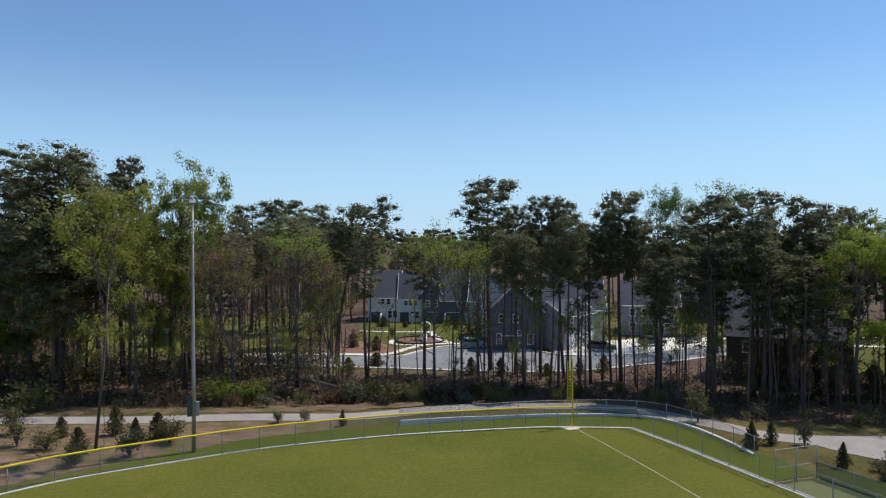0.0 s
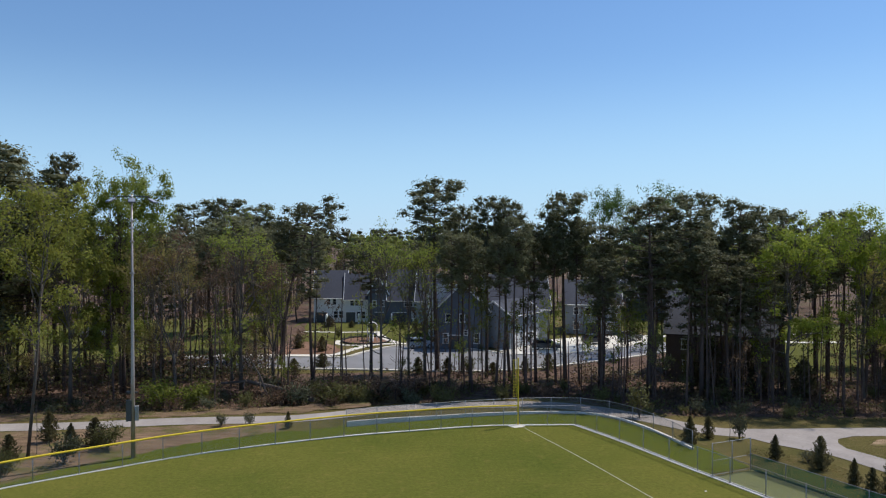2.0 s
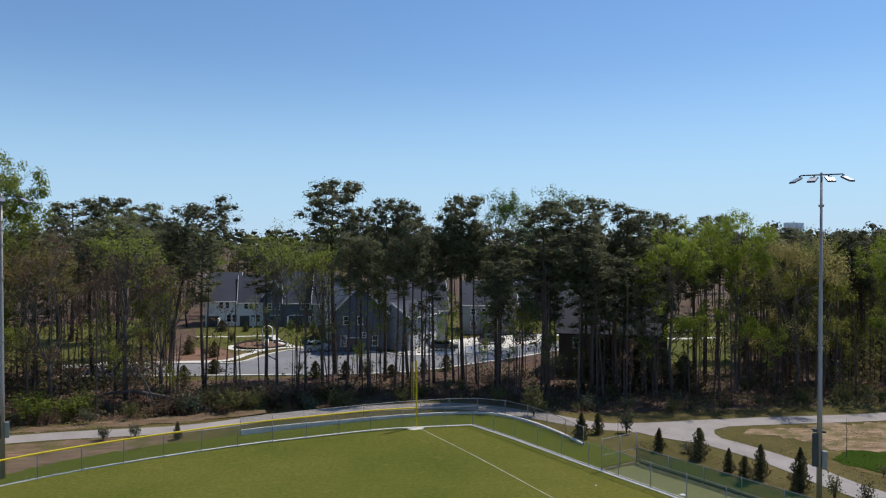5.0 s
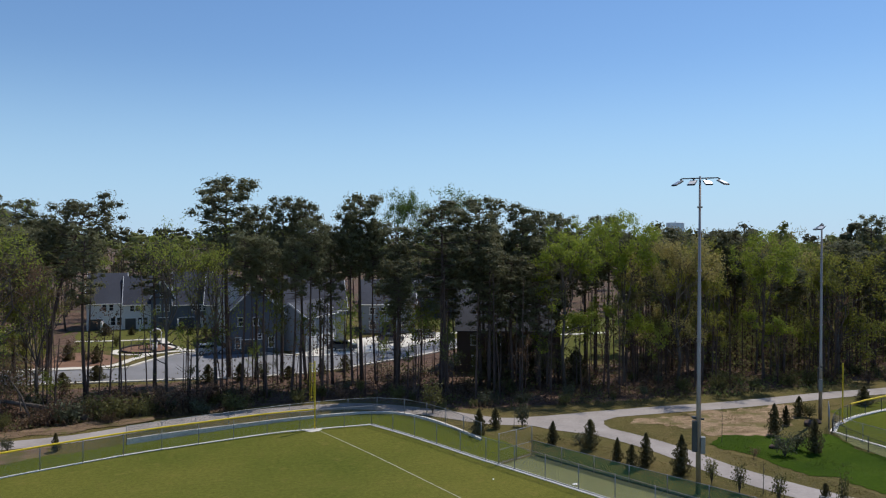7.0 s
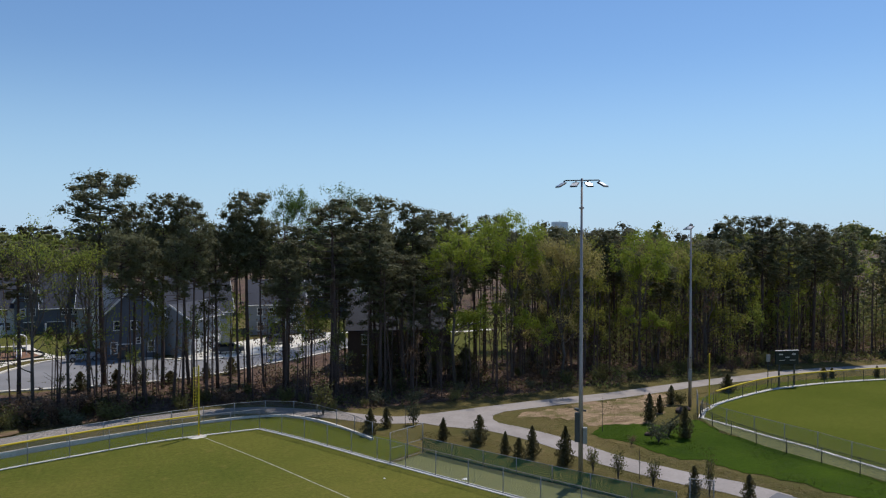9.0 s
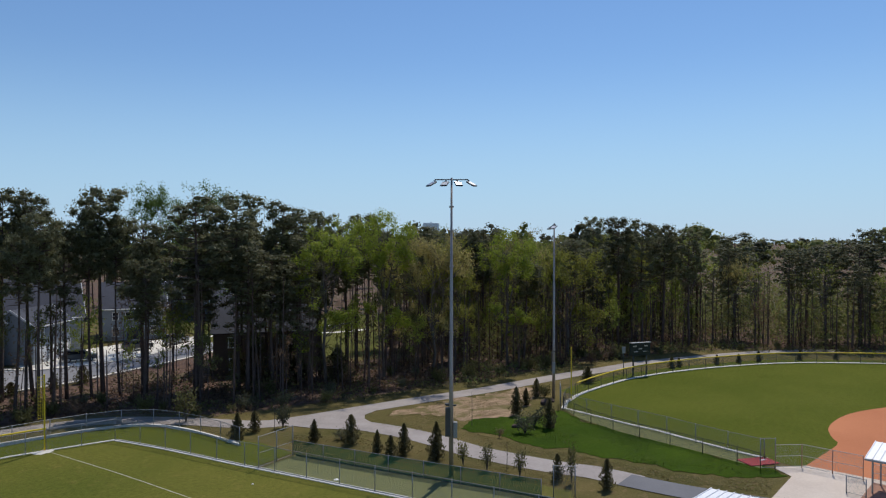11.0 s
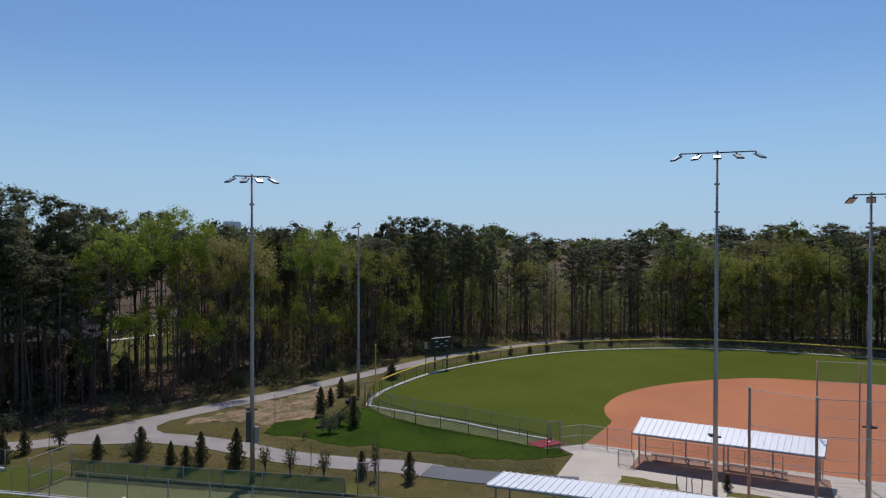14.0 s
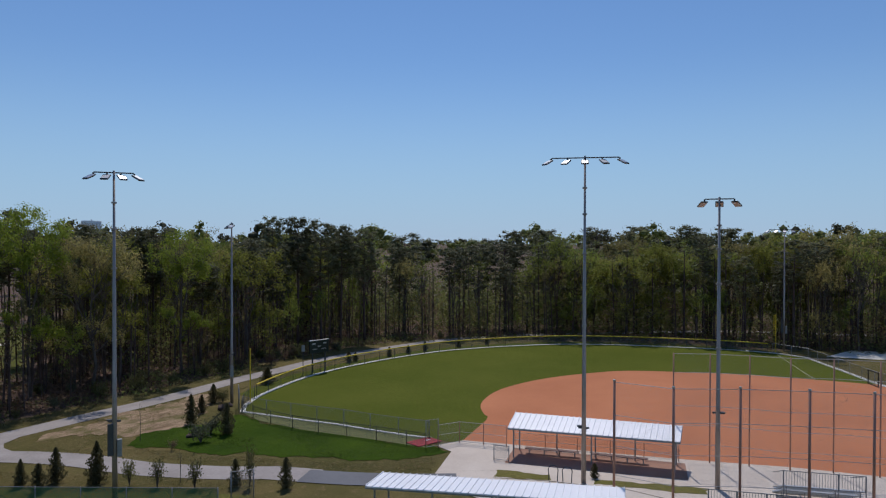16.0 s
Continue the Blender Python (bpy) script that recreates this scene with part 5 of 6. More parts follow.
def pine(seed, h=22.0, crown=0.45, reach=3.4, limbs=40, per=44, lean=0.0, flat_top=0.0, needle=0.15):
    """A loblolly pine: a long bare stem, dead stubs, and limbs that carry flat tufts of needles with gaps between."""
    rng = np.random.default_rng(seed)
    bm = bmesh.new()
    bend = rng.normal(0, 0.25, 2)
    def stem(f):
        return np.array([bend[0] * math.sin(f * 3) + lean * f * f * h, bend[1] * math.sin(f * 2.4), f * h])
    fs = np.linspace(0, 1, 9)
    tube(bm, [stem(f) for f in fs], [0.25 * (1 - f) ** 0.75 + 0.03 for f in fs], 8)
    tips = []
    swell = (reach / 3.3) ** 0.5
    for k in range(limbs):
        u = (k + 0.5) / limbs
        f = 1 - crown * u ** 0.9
        az = k * 2.4 + rng.normal(0, 0.5)
        v = min(1, (u + 0.04 + flat_top * 0.15) / 0.42)
        env = math.sqrt(max(0, 1 - (1 - v) ** 2)) * (1 - 0.45 * max(0, u - 0.5) / 0.5)
        ln = reach * env * rng.uniform(0.5, 1.12) + 0.2
        rise = (0.85 - 0.95 * u) * ln * 0.6 + rng.normal(0, 0.18)
        o = stem(f)
        d = np.array([math.cos(az), math.sin(az), 0])
        side = np.array([-d[1], d[0], 0])
        mid = o + d * ln * 0.55 + [0, 0, rise * 0.2]
        end = o + d * ln + [0, 0, rise]
        tube(bm, (o, mid, end), (0.075, 0.05, 0.02), 5, cap=False)
        if u > 0.82 and rng.uniform() < 0.45:
            continue
        tips.append((end, rng.uniform(0.66, 1.02) * swell))
        for g in (-1, 1):
            if ln > 1.0 and rng.uniform() < 0.85:
                w = o + (end - o) * rng.uniform(0.5, 0.85) + side * g * ln * rng.uniform(0.14, 0.38) + [0, 0, rng.uniform(-0.15, 0.55)]
                tube(bm, (o + (end - o) * 0.42, w), (0.03, 0.01), 3, cap=False)
                tips.append((w, rng.uniform(0.55, 0.9) * swell))
        if ln > reach * 0.75 and u < 0.6:
            tips.append((mid + [0, 0, 0.3], 0.6 * swell))
    for k in range(9):
        f = (1 - crown) * rng.uniform(0.45, 1.0)
        az = rng.uniform(0, 6.28)
        o = stem(f)
        tube(bm, (o, o + np.array([math.cos(az), math.sin(az), rng.uniform(-0.1, 0.3)]) * rng.uniform(0.5, 1.8)), (0.035, 0.01), 4, cap=False)
    quads = []
    for c, s in tips + [(stem(1.0) + [0, 0, 0.1], 0.8)]:
        v = np.clip(rng.normal(0, 0.58, (per, 3)), -0.95, 0.95) * [1, 1, 0.62]
        v[:, 2] += 0.05
        quads.append(core(c, 0.50 * s, 0.62, rng))
        quads.append(leaves(c + v * s, v, 0.40, needle, rng, 0.4))
    quads = np.concatenate(quads)
    s = h / quads[:, 2].max()
    bmesh.ops.scale(bm, vec=(1, 1, s), verts=bm.verts)
    quads[:, 2] *= s
    return bm, quads


def broadleaf(seed, h=18.0, spread=3.6, fork=0.35, count=5200, size=0.16, airy=0.27, stems=6, lean=0.0, girth=0.2):
    """A tree in young leaf: the stem divides three times, and the leaves stand in loose sprays at the twig ends."""
    rng = np.random.default_rng(seed)
    bm = bmesh.new()
    base = np.array([0, 0, 0.0])
    top = np.array([lean * h * fork, 0, h * fork])
    tube(bm, (base, (base + top) / 2 + rng.normal(0, 0.16, 3) * [1, 1, 0], top), (girth, girth * 0.82, girth * 0.65), 8)
    twigs = []
    def grow(o, d, ln, r, level):
        mid = o + d * ln * 0.5 + rng.normal(0, 0.07 * ln, 3)
        end = o + d * ln + [0, 0, 0.04 * ln]
        if level < 2:
            tube(bm, (o, mid, end), (r, r * 0.75, r * 0.45), 6 - level, cap=False)
        else:
            tube(bm, (o, end), (r, r * 0.45), 3, cap=False)
        if level == 3:
            twigs.append((mid, end))
            return
        for _ in range(3 if level < 2 else 2):
            nd = d + rng.normal(0, 0.55, 3) * [1.15, 1.15, 0.75] + [0, 0, 0.12]
            nd /= np.linalg.norm(nd)
            grow(o + d * ln * rng.uniform(0.55, 1.0), nd, ln * rng.uniform(0.55, 0.78), r * 0.55, level + 1)
    for k in range(stems):
        az = k * 6.28 / stems + rng.normal(0, 0.3)
        out = spread / h * rng.uniform(0.3, 1.25) if k else 0.05
        d = np.array([math.cos(az) * out * 1.7 + lean * 0.7, math.sin(az) * out * 1.7, 1.0])
        d /= np.linalg.norm(d)
        z = 1.0 if k < 2 else rng.uniform(0.75, 1.0)
        grow(top * [z, z, z], d, h * (1 - fork) * rng.uniform(0.36, 0.46), girth * 0.42, 0)
    for k in range(stems):
        f = rng.uniform(0.45, 1.0)
        az = rng.uniform(0, 6.28)
        d = np.array([math.cos(az), math.sin(az), rng.uniform(0.25, 0.8)])
        d /= np.linalg.norm(d)
        grow(top * f, d, spread * rng.uniform(0.5, 0.8), 0.06, 1)
    per = max(3, count // len(twigs))
    quads = []
    for a, b in twigs:
        n = int(per * rng.uniform(0.45, 1.55))
        v = np.clip(rng.normal(0, 0.58, (n, 3)), -0.95, 0.95) * [1, 1, 0.75]
        r = airy * 2.3 * rng.uniform(0.75, 1.3)
        quads.append(leaves(b + (a - b) * rng.uniform(0.0, 0.9, (n, 1)) + v * r, v, size * 1.3, size, rng, 0.3))
    q = np.concatenate(quads)
    s = h / max(np.percentile(q[:, 2], 99.75), 1)
    return bm, q, s


def conifer_bush(seed, h=2.4, r=0.75, n=1500, square=0.9):
    """A young cedar: dense sprays round a short stem, narrowing to a point."""
    rng = np.random.default_rng(seed)
    bm = bmesh.new()
    tube(bm, ((0, 0, 0), (0.02, 0, h * 0.5), (0, 0, h * 0.96)), (0.06, 0.04, 0.01), 6)
    f = rng.uniform(0.04, 1, n) ** 1.15
    az = rng.uniform(0, 6.28, n)
    lump = 1 + 0.38 * np.sin(az * 3 + f * 9 + seed) + 0.3 * np.sin(az * 5 - f * 17)
    rad = r * 1.12 * (1 - f) ** (square * 0.78) * lump * rng.uniform(0.3, 1.0, n) ** 0.5 * np.minimum(1, f * 3.2 + 0.45)
    c = np.stack([np.cos(az) * rad, np.sin(az) * rad, f * h], 1)
    ax = np.stack([np.cos(az), np.sin(az), np.full(n, 1.1)], 1)
    inner = [core(np.array([0, 0, h * g]), r * 0.66 * (1 - g) ** 0.8 * min(1, g * 3.2 + 0.5), 0.13 * h / (r * (1 - g) ** 0.8), rng) for g in np.linspace(0.09, 0.8, 8)]
    return bm, np.concatenate(inner + [cards(c, ax, 0.22, 0.10, rng, 0.3)])


def shrub(seed, h=1.6, r=1.1, n=800, size=0.13):
    rng = np.random.default_rng(seed)
    bm = bmesh.new()
    ends = []
    for k in range(11):
        az, ln = rng.uniform(0, 6.28), rng.uniform(0.6, 1.0)
        e = np.array([math.cos(az) * r * ln * 0.8, math.sin(az) * r * ln * 0.8, h * rng.uniform(0.55, 1.0)])
        tube(bm, ((0, 0, 0), e * [0.4, 0.4, 0.6], e), (0.035, 0.025, 0.008), 4, cap=False)
        ends.append(e)
    c = np.array(ends)[rng.integers(0, len(ends), n)] * rng.uniform(0.45, 1.05, (n, 1)) + rng.normal(0, 0.2, (n, 3))
    c[:, 2] = np.abs(c[:, 2])
    return bm, cards(c, rng.normal(0, 1, (n, 3)), size * 1.4, size, rng, 0.3)


def sapling(seed, h=7.0, leaves=320, size=0.2):
    """A thin understory stem with few leaves."""
    rng = np.random.default_rng(seed)
    bm = bmesh.new()
    b = rng.normal(0, 0.3, 2)
    stem = lambda f: np.array([b[0] * f * f * 1.5, b[1] * f * f * 1.5, f * h])
    tube(bm, [stem(f) for f in (0, 0.3, 0.65, 1)], (0.055, 0.045, 0.03, 0.008), 5)
    pts = []
    for k in range(12):
        f = rng.uniform(0.35, 0.97)
        az = rng.uniform(0, 6.28)
        ln = (1.05 - f) * h * 0.32 + 0.3
        e = stem(f) + np.array([math.cos(az), math.sin(az), 0.7]) * ln
        pts.append((stem(f), e))
    q = []
    for a, e in pts:
        n = leaves // 12
        q.append(cards(a + (e - a) * rng.uniform(0.3, 1.1, (n, 1)) + rng.normal(0, 0.16, (n, 3)), rng.normal(0, 1, (n, 3)), size, size * 0.7, rng, 0.3))
    return bm, np.concatenate(q)


KINDS = {}


def kind(key, name, h, r, build, bark, leaf, label, category):
    """A kind of tree, built when first placed; h and r are the size as modelled."""
    KINDS[key] = [name, h, r, build, bark, leaf, label, category, None]


def plant(key, x, y, h, width, turn, z=0.0, group=""):
    k = KINDS[key]
    s = h / k[1]
    sw = width / (2 * k[2])
    m = Matrix.Translation((x, y, z)) @ Matrix.Rotation(radians(turn), 4, "Z") @ Matrix.Diagonal((sw, sw, s, 1))
    if k[8] is None:
        made = k[3]()
        root = tree_object(k[0], made[0], k[4], made[1], k[5], k[6], k[7])
        root.matrix_basis = m
        k[8] = root
        root["group"] = group or k[7] + "s of the wood"
        return root
    proto = k[8]
    ob = copy_thing(proto, m @ Matrix.Diagonal((1 / proto.scale.x, 1 / proto.scale.y, 1 / proto.scale.z, 1)))
    return ob


PINE_LABEL = "tall dark pine with a long bare trunk and rounded crown"
for i, (cr, re, ln, ft) in enumerate(((0.40, 3.3, 0.0, 0.25), (0.45, 2.9, 0.012, 0.1), (0.36, 3.0, -0.01, 0.3), (0.58, 3.3, 0.0, 0.05))):
    kind("pine%d" % i, "pine_tree", 22.0, 3.3, lambda i=i, cr=cr, re=re, ln=ln, ft=ft: pine(11 + i, 22.0, cr, re, 46, 45, ln, ft, 0.165), M["bark"], M["pine_leaf"], PINE_LABEL, "pine tree")
    kind("pine%d_far" % i, "pine_tree", 22.0, 3.3, lambda i=i, cr=cr, re=re, ln=ln, ft=ft: pine(21 + i, 22.0, cr, re, 31, 20, ln, ft, 0.26), M["bark"], M["pine_leaf"], PINE_LABEL, "pine tree")
kind("bigpine", "pine_tree", 25.0, 5.2, lambda: pine(31, 25.0, 0.70, 5.4, 150, 62, 0.0, 0.35), M["bark"], M["pine_leaf"], "very broad old pine with layered dark crown", "pine tree")
kind("leanpine", "pine_tree", 22.0, 4.2, lambda: pine(37, 22.0, 0.42, 4.2, 46, 70, 0.20, 0.3), M["bark"], M["pine_leaf"], "spreading pine with a leaning, bent trunk", "pine tree")


def leafy(key, name, h, r, seed, leaf, bark, label, count=5000, size=0.13, **kw):
    """A kind of broadleaf tree, and a lighter one of the same look for the back of the wood."""
    def build(seed=seed, count=count, size=size):
        bm, q, s = broadleaf(seed, h, r, count=int(count * 0.62), size=size * 1.35, **kw)
        bmesh.ops.scale(bm, vec=(1, 1, s), verts=bm.verts)
        q[:, 2] *= s
        return bm, q
    kind(key, name, h, r, build, M[bark], M[leaf], label, "tree")
    kind(key + "_far", name, h, r, lambda: build(seed + 100, int(count * 0.38), size * 1.5), M[bark], M[leaf], label, "tree")


leafy("green0", "broadleaf_tree", 19.0, 3.4, 51, "green_leaf", "bark_grey", "tall broadleaf tree in fresh bright green leaf", count=15000, size=0.13)
leafy("green1", "broadleaf_tree", 18.0, 3.0, 52, "green_leaf", "bark", "narrow broadleaf tree in bright green spring leaf", count=12000, size=0.13, fork=0.3)
leafy("yellow0", "broadleaf_tree", 18.0, 3.8, 53, "yellow_leaf", "bark_grey", "broadleaf tree in yellow-green young leaf", count=15000, size=0.13)
leafy("yellow1", "broadleaf_tree", 15.0, 3.4, 57, "yellow_leaf", "bark_grey", "rounded tree in yellow-green young leaf", count=12000, size=0.13, fork=0.28)
leafy("vivid0", "broadleaf_tree", 18.0, 3.4, 63, "vivid_leaf", "bark_grey", "broadleaf tree in vivid fresh yellow-green leaf", count=17000, size=0.13, fork=0.45)
leafy("pale0", "broadleaf_tree", 25.0, 4.2, 54, "pale_leaf", "bark_grey", "very tall thin-leaved pale green tree", count=9500, size=0.15, airy=0.30, fork=0.5)
leafy("tan0", "broadleaf_tree", 17.0, 4.2, 55, "tan_leaf", "bark_grey", "spreading oak with olive-tan spring flowers", count=13000, size=0.13, fork=0.3)
leafy("bud0", "broadleaf_tree", 18.0, 3.8, 56, "bud_leaf", "bark_grey", "nearly bare tree with brownish buds", count=4500, size=0.12, fork=0.25)
leafy("sparse0", "broadleaf_tree", 16.0, 3.0, 58, "green_leaf", "bark_grey", "thinly leaved young tree, branches showing", count=3800, size=0.12, fork=0.42)
leafy("tallgreen", "broadleaf_tree", 26.0, 3.2, 61, "green_leaf", "bark", "very tall narrow tree in fresh green leaf", count=34000, size=0.14, fork=0.5, stems=9)
leafy("leaning", "leaning_tree", 21.0, 3.6, 59, "yellow_leaf", "bark_grey", "leaning grey-barked tree in thin yellow-green leaf", count=8000, size=0.13, fork=0.6, lean=0.13, girth=0.13)
for i in range(3):
    kind("cedar%d" % i, "cedar", 2.4, 0.75, lambda i=i: conifer_bush(70 + i, square=(0.9, 0.7, 1.1)[i]), M["bark"], M["cedar_leaf"], "small dark conical cedar planted in rough grass", "cedar")
kind("young0", "young_tree", 2.0, 0.7, lambda: shrub(81, 2.0, 0.55, 420, 0.11), M["bark_grey"], M["shrub_leaf"], "young planted evergreen with open leafy branches", "young tree")
kind("shrub0", "shrub", 1.6, 1.1, lambda: shrub(82), M["bark_grey"], M["shrub_leaf"], "loose green shrub at the wood's edge", "shrub")
kind("shrub1", "shrub", 1.6, 1.1, lambda: shrub(83, n=600), M["bark_grey"], M["grey_leaf"], "greyish thin shrub beside the path", "shrub")
kind("shrub2", "shrub", 1.6, 1.1, lambda: shrub(84, n=900), M["bark_grey"], M["green_leaf"], "bright green bushy shrub", "shrub")
kind("brush", "shrub", 1.6, 1.1, lambda: shrub(85, n=450, size=0.1), M["bark"], M["bud_leaf"], "brown leafless brush at the wood edge", "shrub")
for i, lf in enumerate(("green_leaf", "shrub_leaf", "bud_leaf")):
    kind("sap%d" % i, "sapling", 7.0, 1.5, lambda i=i: sapling(90 + i, leaves=(640, 600, 300)[i]), M["bark"], M[lf], "thin understory sapling among the trunks", "sapling")

# the trees that stand out: kind, x, y, height, crown width
LEFT = [("bigpine", -43, 79, 27.6, 14.2), ("pine3", -47.5, 81, 25.0, 9.0), ("pine3", -40.5, 83, 25.0, 8.0), ("pine1", -37, 83, 27.0, 5.0), ("tallgreen", -30, 81, 26.2, 5.6), ("green1", -29.8, 81.5, 21.0, 7.0), ("green0", -31.5, 82.5, 19.0, 6.5), ("yellow0", -33.5, 76.5, 20.5, 8.0), ("pine3", -46, 84, 22.0, 9.0), ("pine3", -40, 88, 20.5, 8.0), ("pine0", -35, 90, 19.5, 8.0), ("pine3", -50, 92, 22.0, 9.0), ("pine3", -29, 92, 19.0, 8.0), ("pine0", -24, 97, 19.0, 7.0), ("tan0", -26, 80, 17.0, 7.5), ("pine0", -20, 92, 20.5, 7.0), ("bud0", -14, 86, 15.5, 7.5), ("pine3", -36, 132, 24.6, 9.0), ("pine0", -31, 137, 25.2, 9.0),
        ("pine2", -24, 133, 24.0, 8.0), ("bud0", -23, 77, 18.2, 8.0), ("sparse0", -17, 82, 20.5, 7.6), ("bud0", -18.5, 84, 16, 7.0), ("leanpine", -15.0, 98.5, 23.3, 9.0), ("pine1", -19.5, 104, 19, 6), ("pine3", -20, 114, 19, 7), ("green1", -19, 124, 17, 7), ("pine0", -21, 140, 21, 8), ("tan0", -19.5, 150, 17, 8), ("yellow1", -17.6, 101, 11, 6),
        ("sparse0", -1.0, 80.5, 19.6, 5.6), ("sparse0", 4.2, 84, 18.8, 6.4), ("sparse0", 2.2, 83, 17.5, 5.0)]
MIDDLE = [("pine0", 6.2, 92, 25.2, 8.0), ("pine1", 12, 87, 22.6, 5.2), ("pine2", 14.6, 85, 22.4, 5.4), ("pine1", 9.2, 90, 21.6, 4.8), ("pine0", 21, 83, 22.9, 6.2), ("pale0", 35, 115, 26.0, 7),
          ("pale0", 38.5, 113, 26.0, 6.5), ("pale0", 42, 108, 26.2, 9), ("pine3", 29, 77, 22.0, 8.0), ("pine0", 34, 77, 22.5, 6.2), ("pine2", 40, 78.3, 22.0, 5.6), ("pine1", 46, 79, 20.8, 5.6), ("pine0", 36.6, 81.5, 19.5, 5.6), ("pine1", 50.5, 80, 19.5, 5.6), ("pine3", 33.5, 73.5, 17.0, 6.0), ("pine3", 36.8, 74.0, 16.0, 5.6), ("pine3", 39.5, 73.0, 15.0, 5.4), ("pine3", 31.0, 80.5, 18.5, 6.0),
          ("vivid0", 42, 71, 19.4, 7.4), ("pine3", 37, 80, 18.5, 6.5), ("pine3", 41.5, 77, 17.5, 6.0), ("pine3", 45.5, 78.5, 18.0, 6.5), ("pine1", 17.6, 84, 19.0, 5.0), ("pine3", 25, 82, 19.5, 6.0)]
RIGHT = [("pine0", 53, 79, 20.7, 5.4), ("vivid0", 49.5, 70, 20.4, 6.2), ("tan0", 55.0, 67.5, 18.3, 9.0), ("vivid0", 67.8, 67.0, 18.3, 6.2), ("yellow1", 79.5, 66.5, 15.8, 8.0), ("pine0", 53, 96, 21.4, 7.0),
         ("pine1", 99, 77, 21.3, 5.0), ("pine0", 95, 69, 21.0, 5.2), ("pine3", 96, 65, 20.6, 5.8), ("pine0", 100, 64, 19.8, 5.6), ("pine1", 103, 61, 18.9, 5.6), ("pine3", 119, 62, 18.6, 7.3),
         ("pine0", 72, 76, 18.9, 5.9), ("pine2", 69, 77, 18.9, 5.4), ("yellow0", 60, 69, 17.3, 7.0), ("pine3", 67, 83, 19.3, 8.0), ("green0", 63.5, 80, 18.8, 7.0)]
FAR_RIGHT = [("pine1", 154, 52, 19.5, 7.2), ("pine0", 151, 44, 19.7, 7.9), ("pine3", 128, 50, 16.3, 6.7), ("pine3", 132, 46, 17.2, 7.8), ("pine3", 136, 38, 17.4, 8.7), ("green0", 135, 33, 17.7, 8.7),
             ("yellow1", 129, 22, 14.5, 9.8), ("tan0", 144, 24, 18.1, 9.1), ("green0", 145, 16, 17.0, 9.8), ("yellow0", 137, 9, 15.9, 9.1), ("tan0", 139, 2, 17.6, 10.9), ("yellow0", 143, -6, 19.0, 11.0),
             ("tan0", 142, -11, 19.8, 11.9), ("green0", 140, -16, 20.7, 10.8), ("pine0", 174, 7, 20.3, 8.7), ("pine2", 173, 15, 21.0, 8.7), ("pine0", 177, 27, 20.9, 9.8), ("pine3", 175, 37, 20.7, 9.8)]
rnd = random.Random(5)
taken = []
for group in (LEFT, MIDDLE, RIGHT, FAR_RIGHT):
    for key, x, y, h, w in group:
        plant(key, x, y, h * (1.012 if "pine" in key else 1.0 if key == "pale0" else 1.015), w, rnd.uniform(0, 360) if key != "leanpine" else 0)
        taken.append((x, y, 2.0))
for k in range(22):
    y = -4 + 2.1 * k + rnd.uniform(-0.8, 0.8)
    x = float(np.interp(y, (-6, 8, 20, 29, 36, 44), (125, 124, 122.5, 120, 117, 114))) + rnd.uniform(9.0, 13.0)
    h = rnd.uniform(13.5, 16.0) if 24 < y < 44 else rnd.uniform(14.5, 18.0)
    plant(rnd.choice(("tan0", "yellow1", "green0", "tan0", "yellow1", "sparse0", "green1", "yellow0")), x, y, h, h * rnd.uniform(0.26, 0.40), rnd.uniform(0, 360))
    taken.append((x, y, 1.0))
plant("leaning", -28.6, 57.8, 21.6, 7.2, -25)


def open_spot(x, y, gap):
    return all((x - a) ** 2 + (y - b) ** 2 > (gap * g) ** 2 for a, b, g in taken)


def wood_depth(x, y):
    d = y - wood_edge(x)
    return max(d, x - 140) if x > 126 else d


PATH_TAIL = [p for p in smooth_line(MAIN_PATH) if p.x > 108]


def fill(n, depth0, depth1, pick, gap, lo, hi, spread):
    """Fill the wood at random between two depths behind its edge."""
    made = tries = 0
    while made < n and tries < n * 60:
        tries += 1
        x = rnd.uniform(-75, 150)
        y = rnd.uniform(-35, 150)
        d = wood_depth(x, y)
        if not depth0 < d < depth1 or in_clearing(x, y) or y < -0.45 * x or x < -0.85 * y or not open_spot(x, y, gap):
            continue
        if -14 < x < 8 and 74 < y < 100 and rnd.random() < 0.8 or 8 <= x < 40 and y < 93 and hi > 13 and rnd.random() < 0.6:
            continue
        if x > 108 and hi > 13 and d < 10:
            continue
        if x > 108 and min((p.x - x) ** 2 + (p.y - y) ** 2 for p in PATH_TAIL) < 5:
            continue
        a = math.degrees(math.atan2(x, y))
        if (28 < a < 35 or -25 < a < -9) and rnd.random() < (0.15 if a > 0 else 0.55 if hi > 13 else 0.7):
            continue
        key = pick(x, y)
        h = rnd.uniform(lo, hi) * (1.14 if x < -2 else 0.88 if 61 < math.degrees(math.atan2(x, y)) < 71 else 1.0)
        if key + "_far" in KINDS and d > 9:
            key += "_far"
        plant(key, x, y, h, h * rnd.uniform(*spread), rnd.uniform(0, 360), ground_at(x, y)[0] - 0.1)
        taken.append((x, y, 1.0))
        made += 1


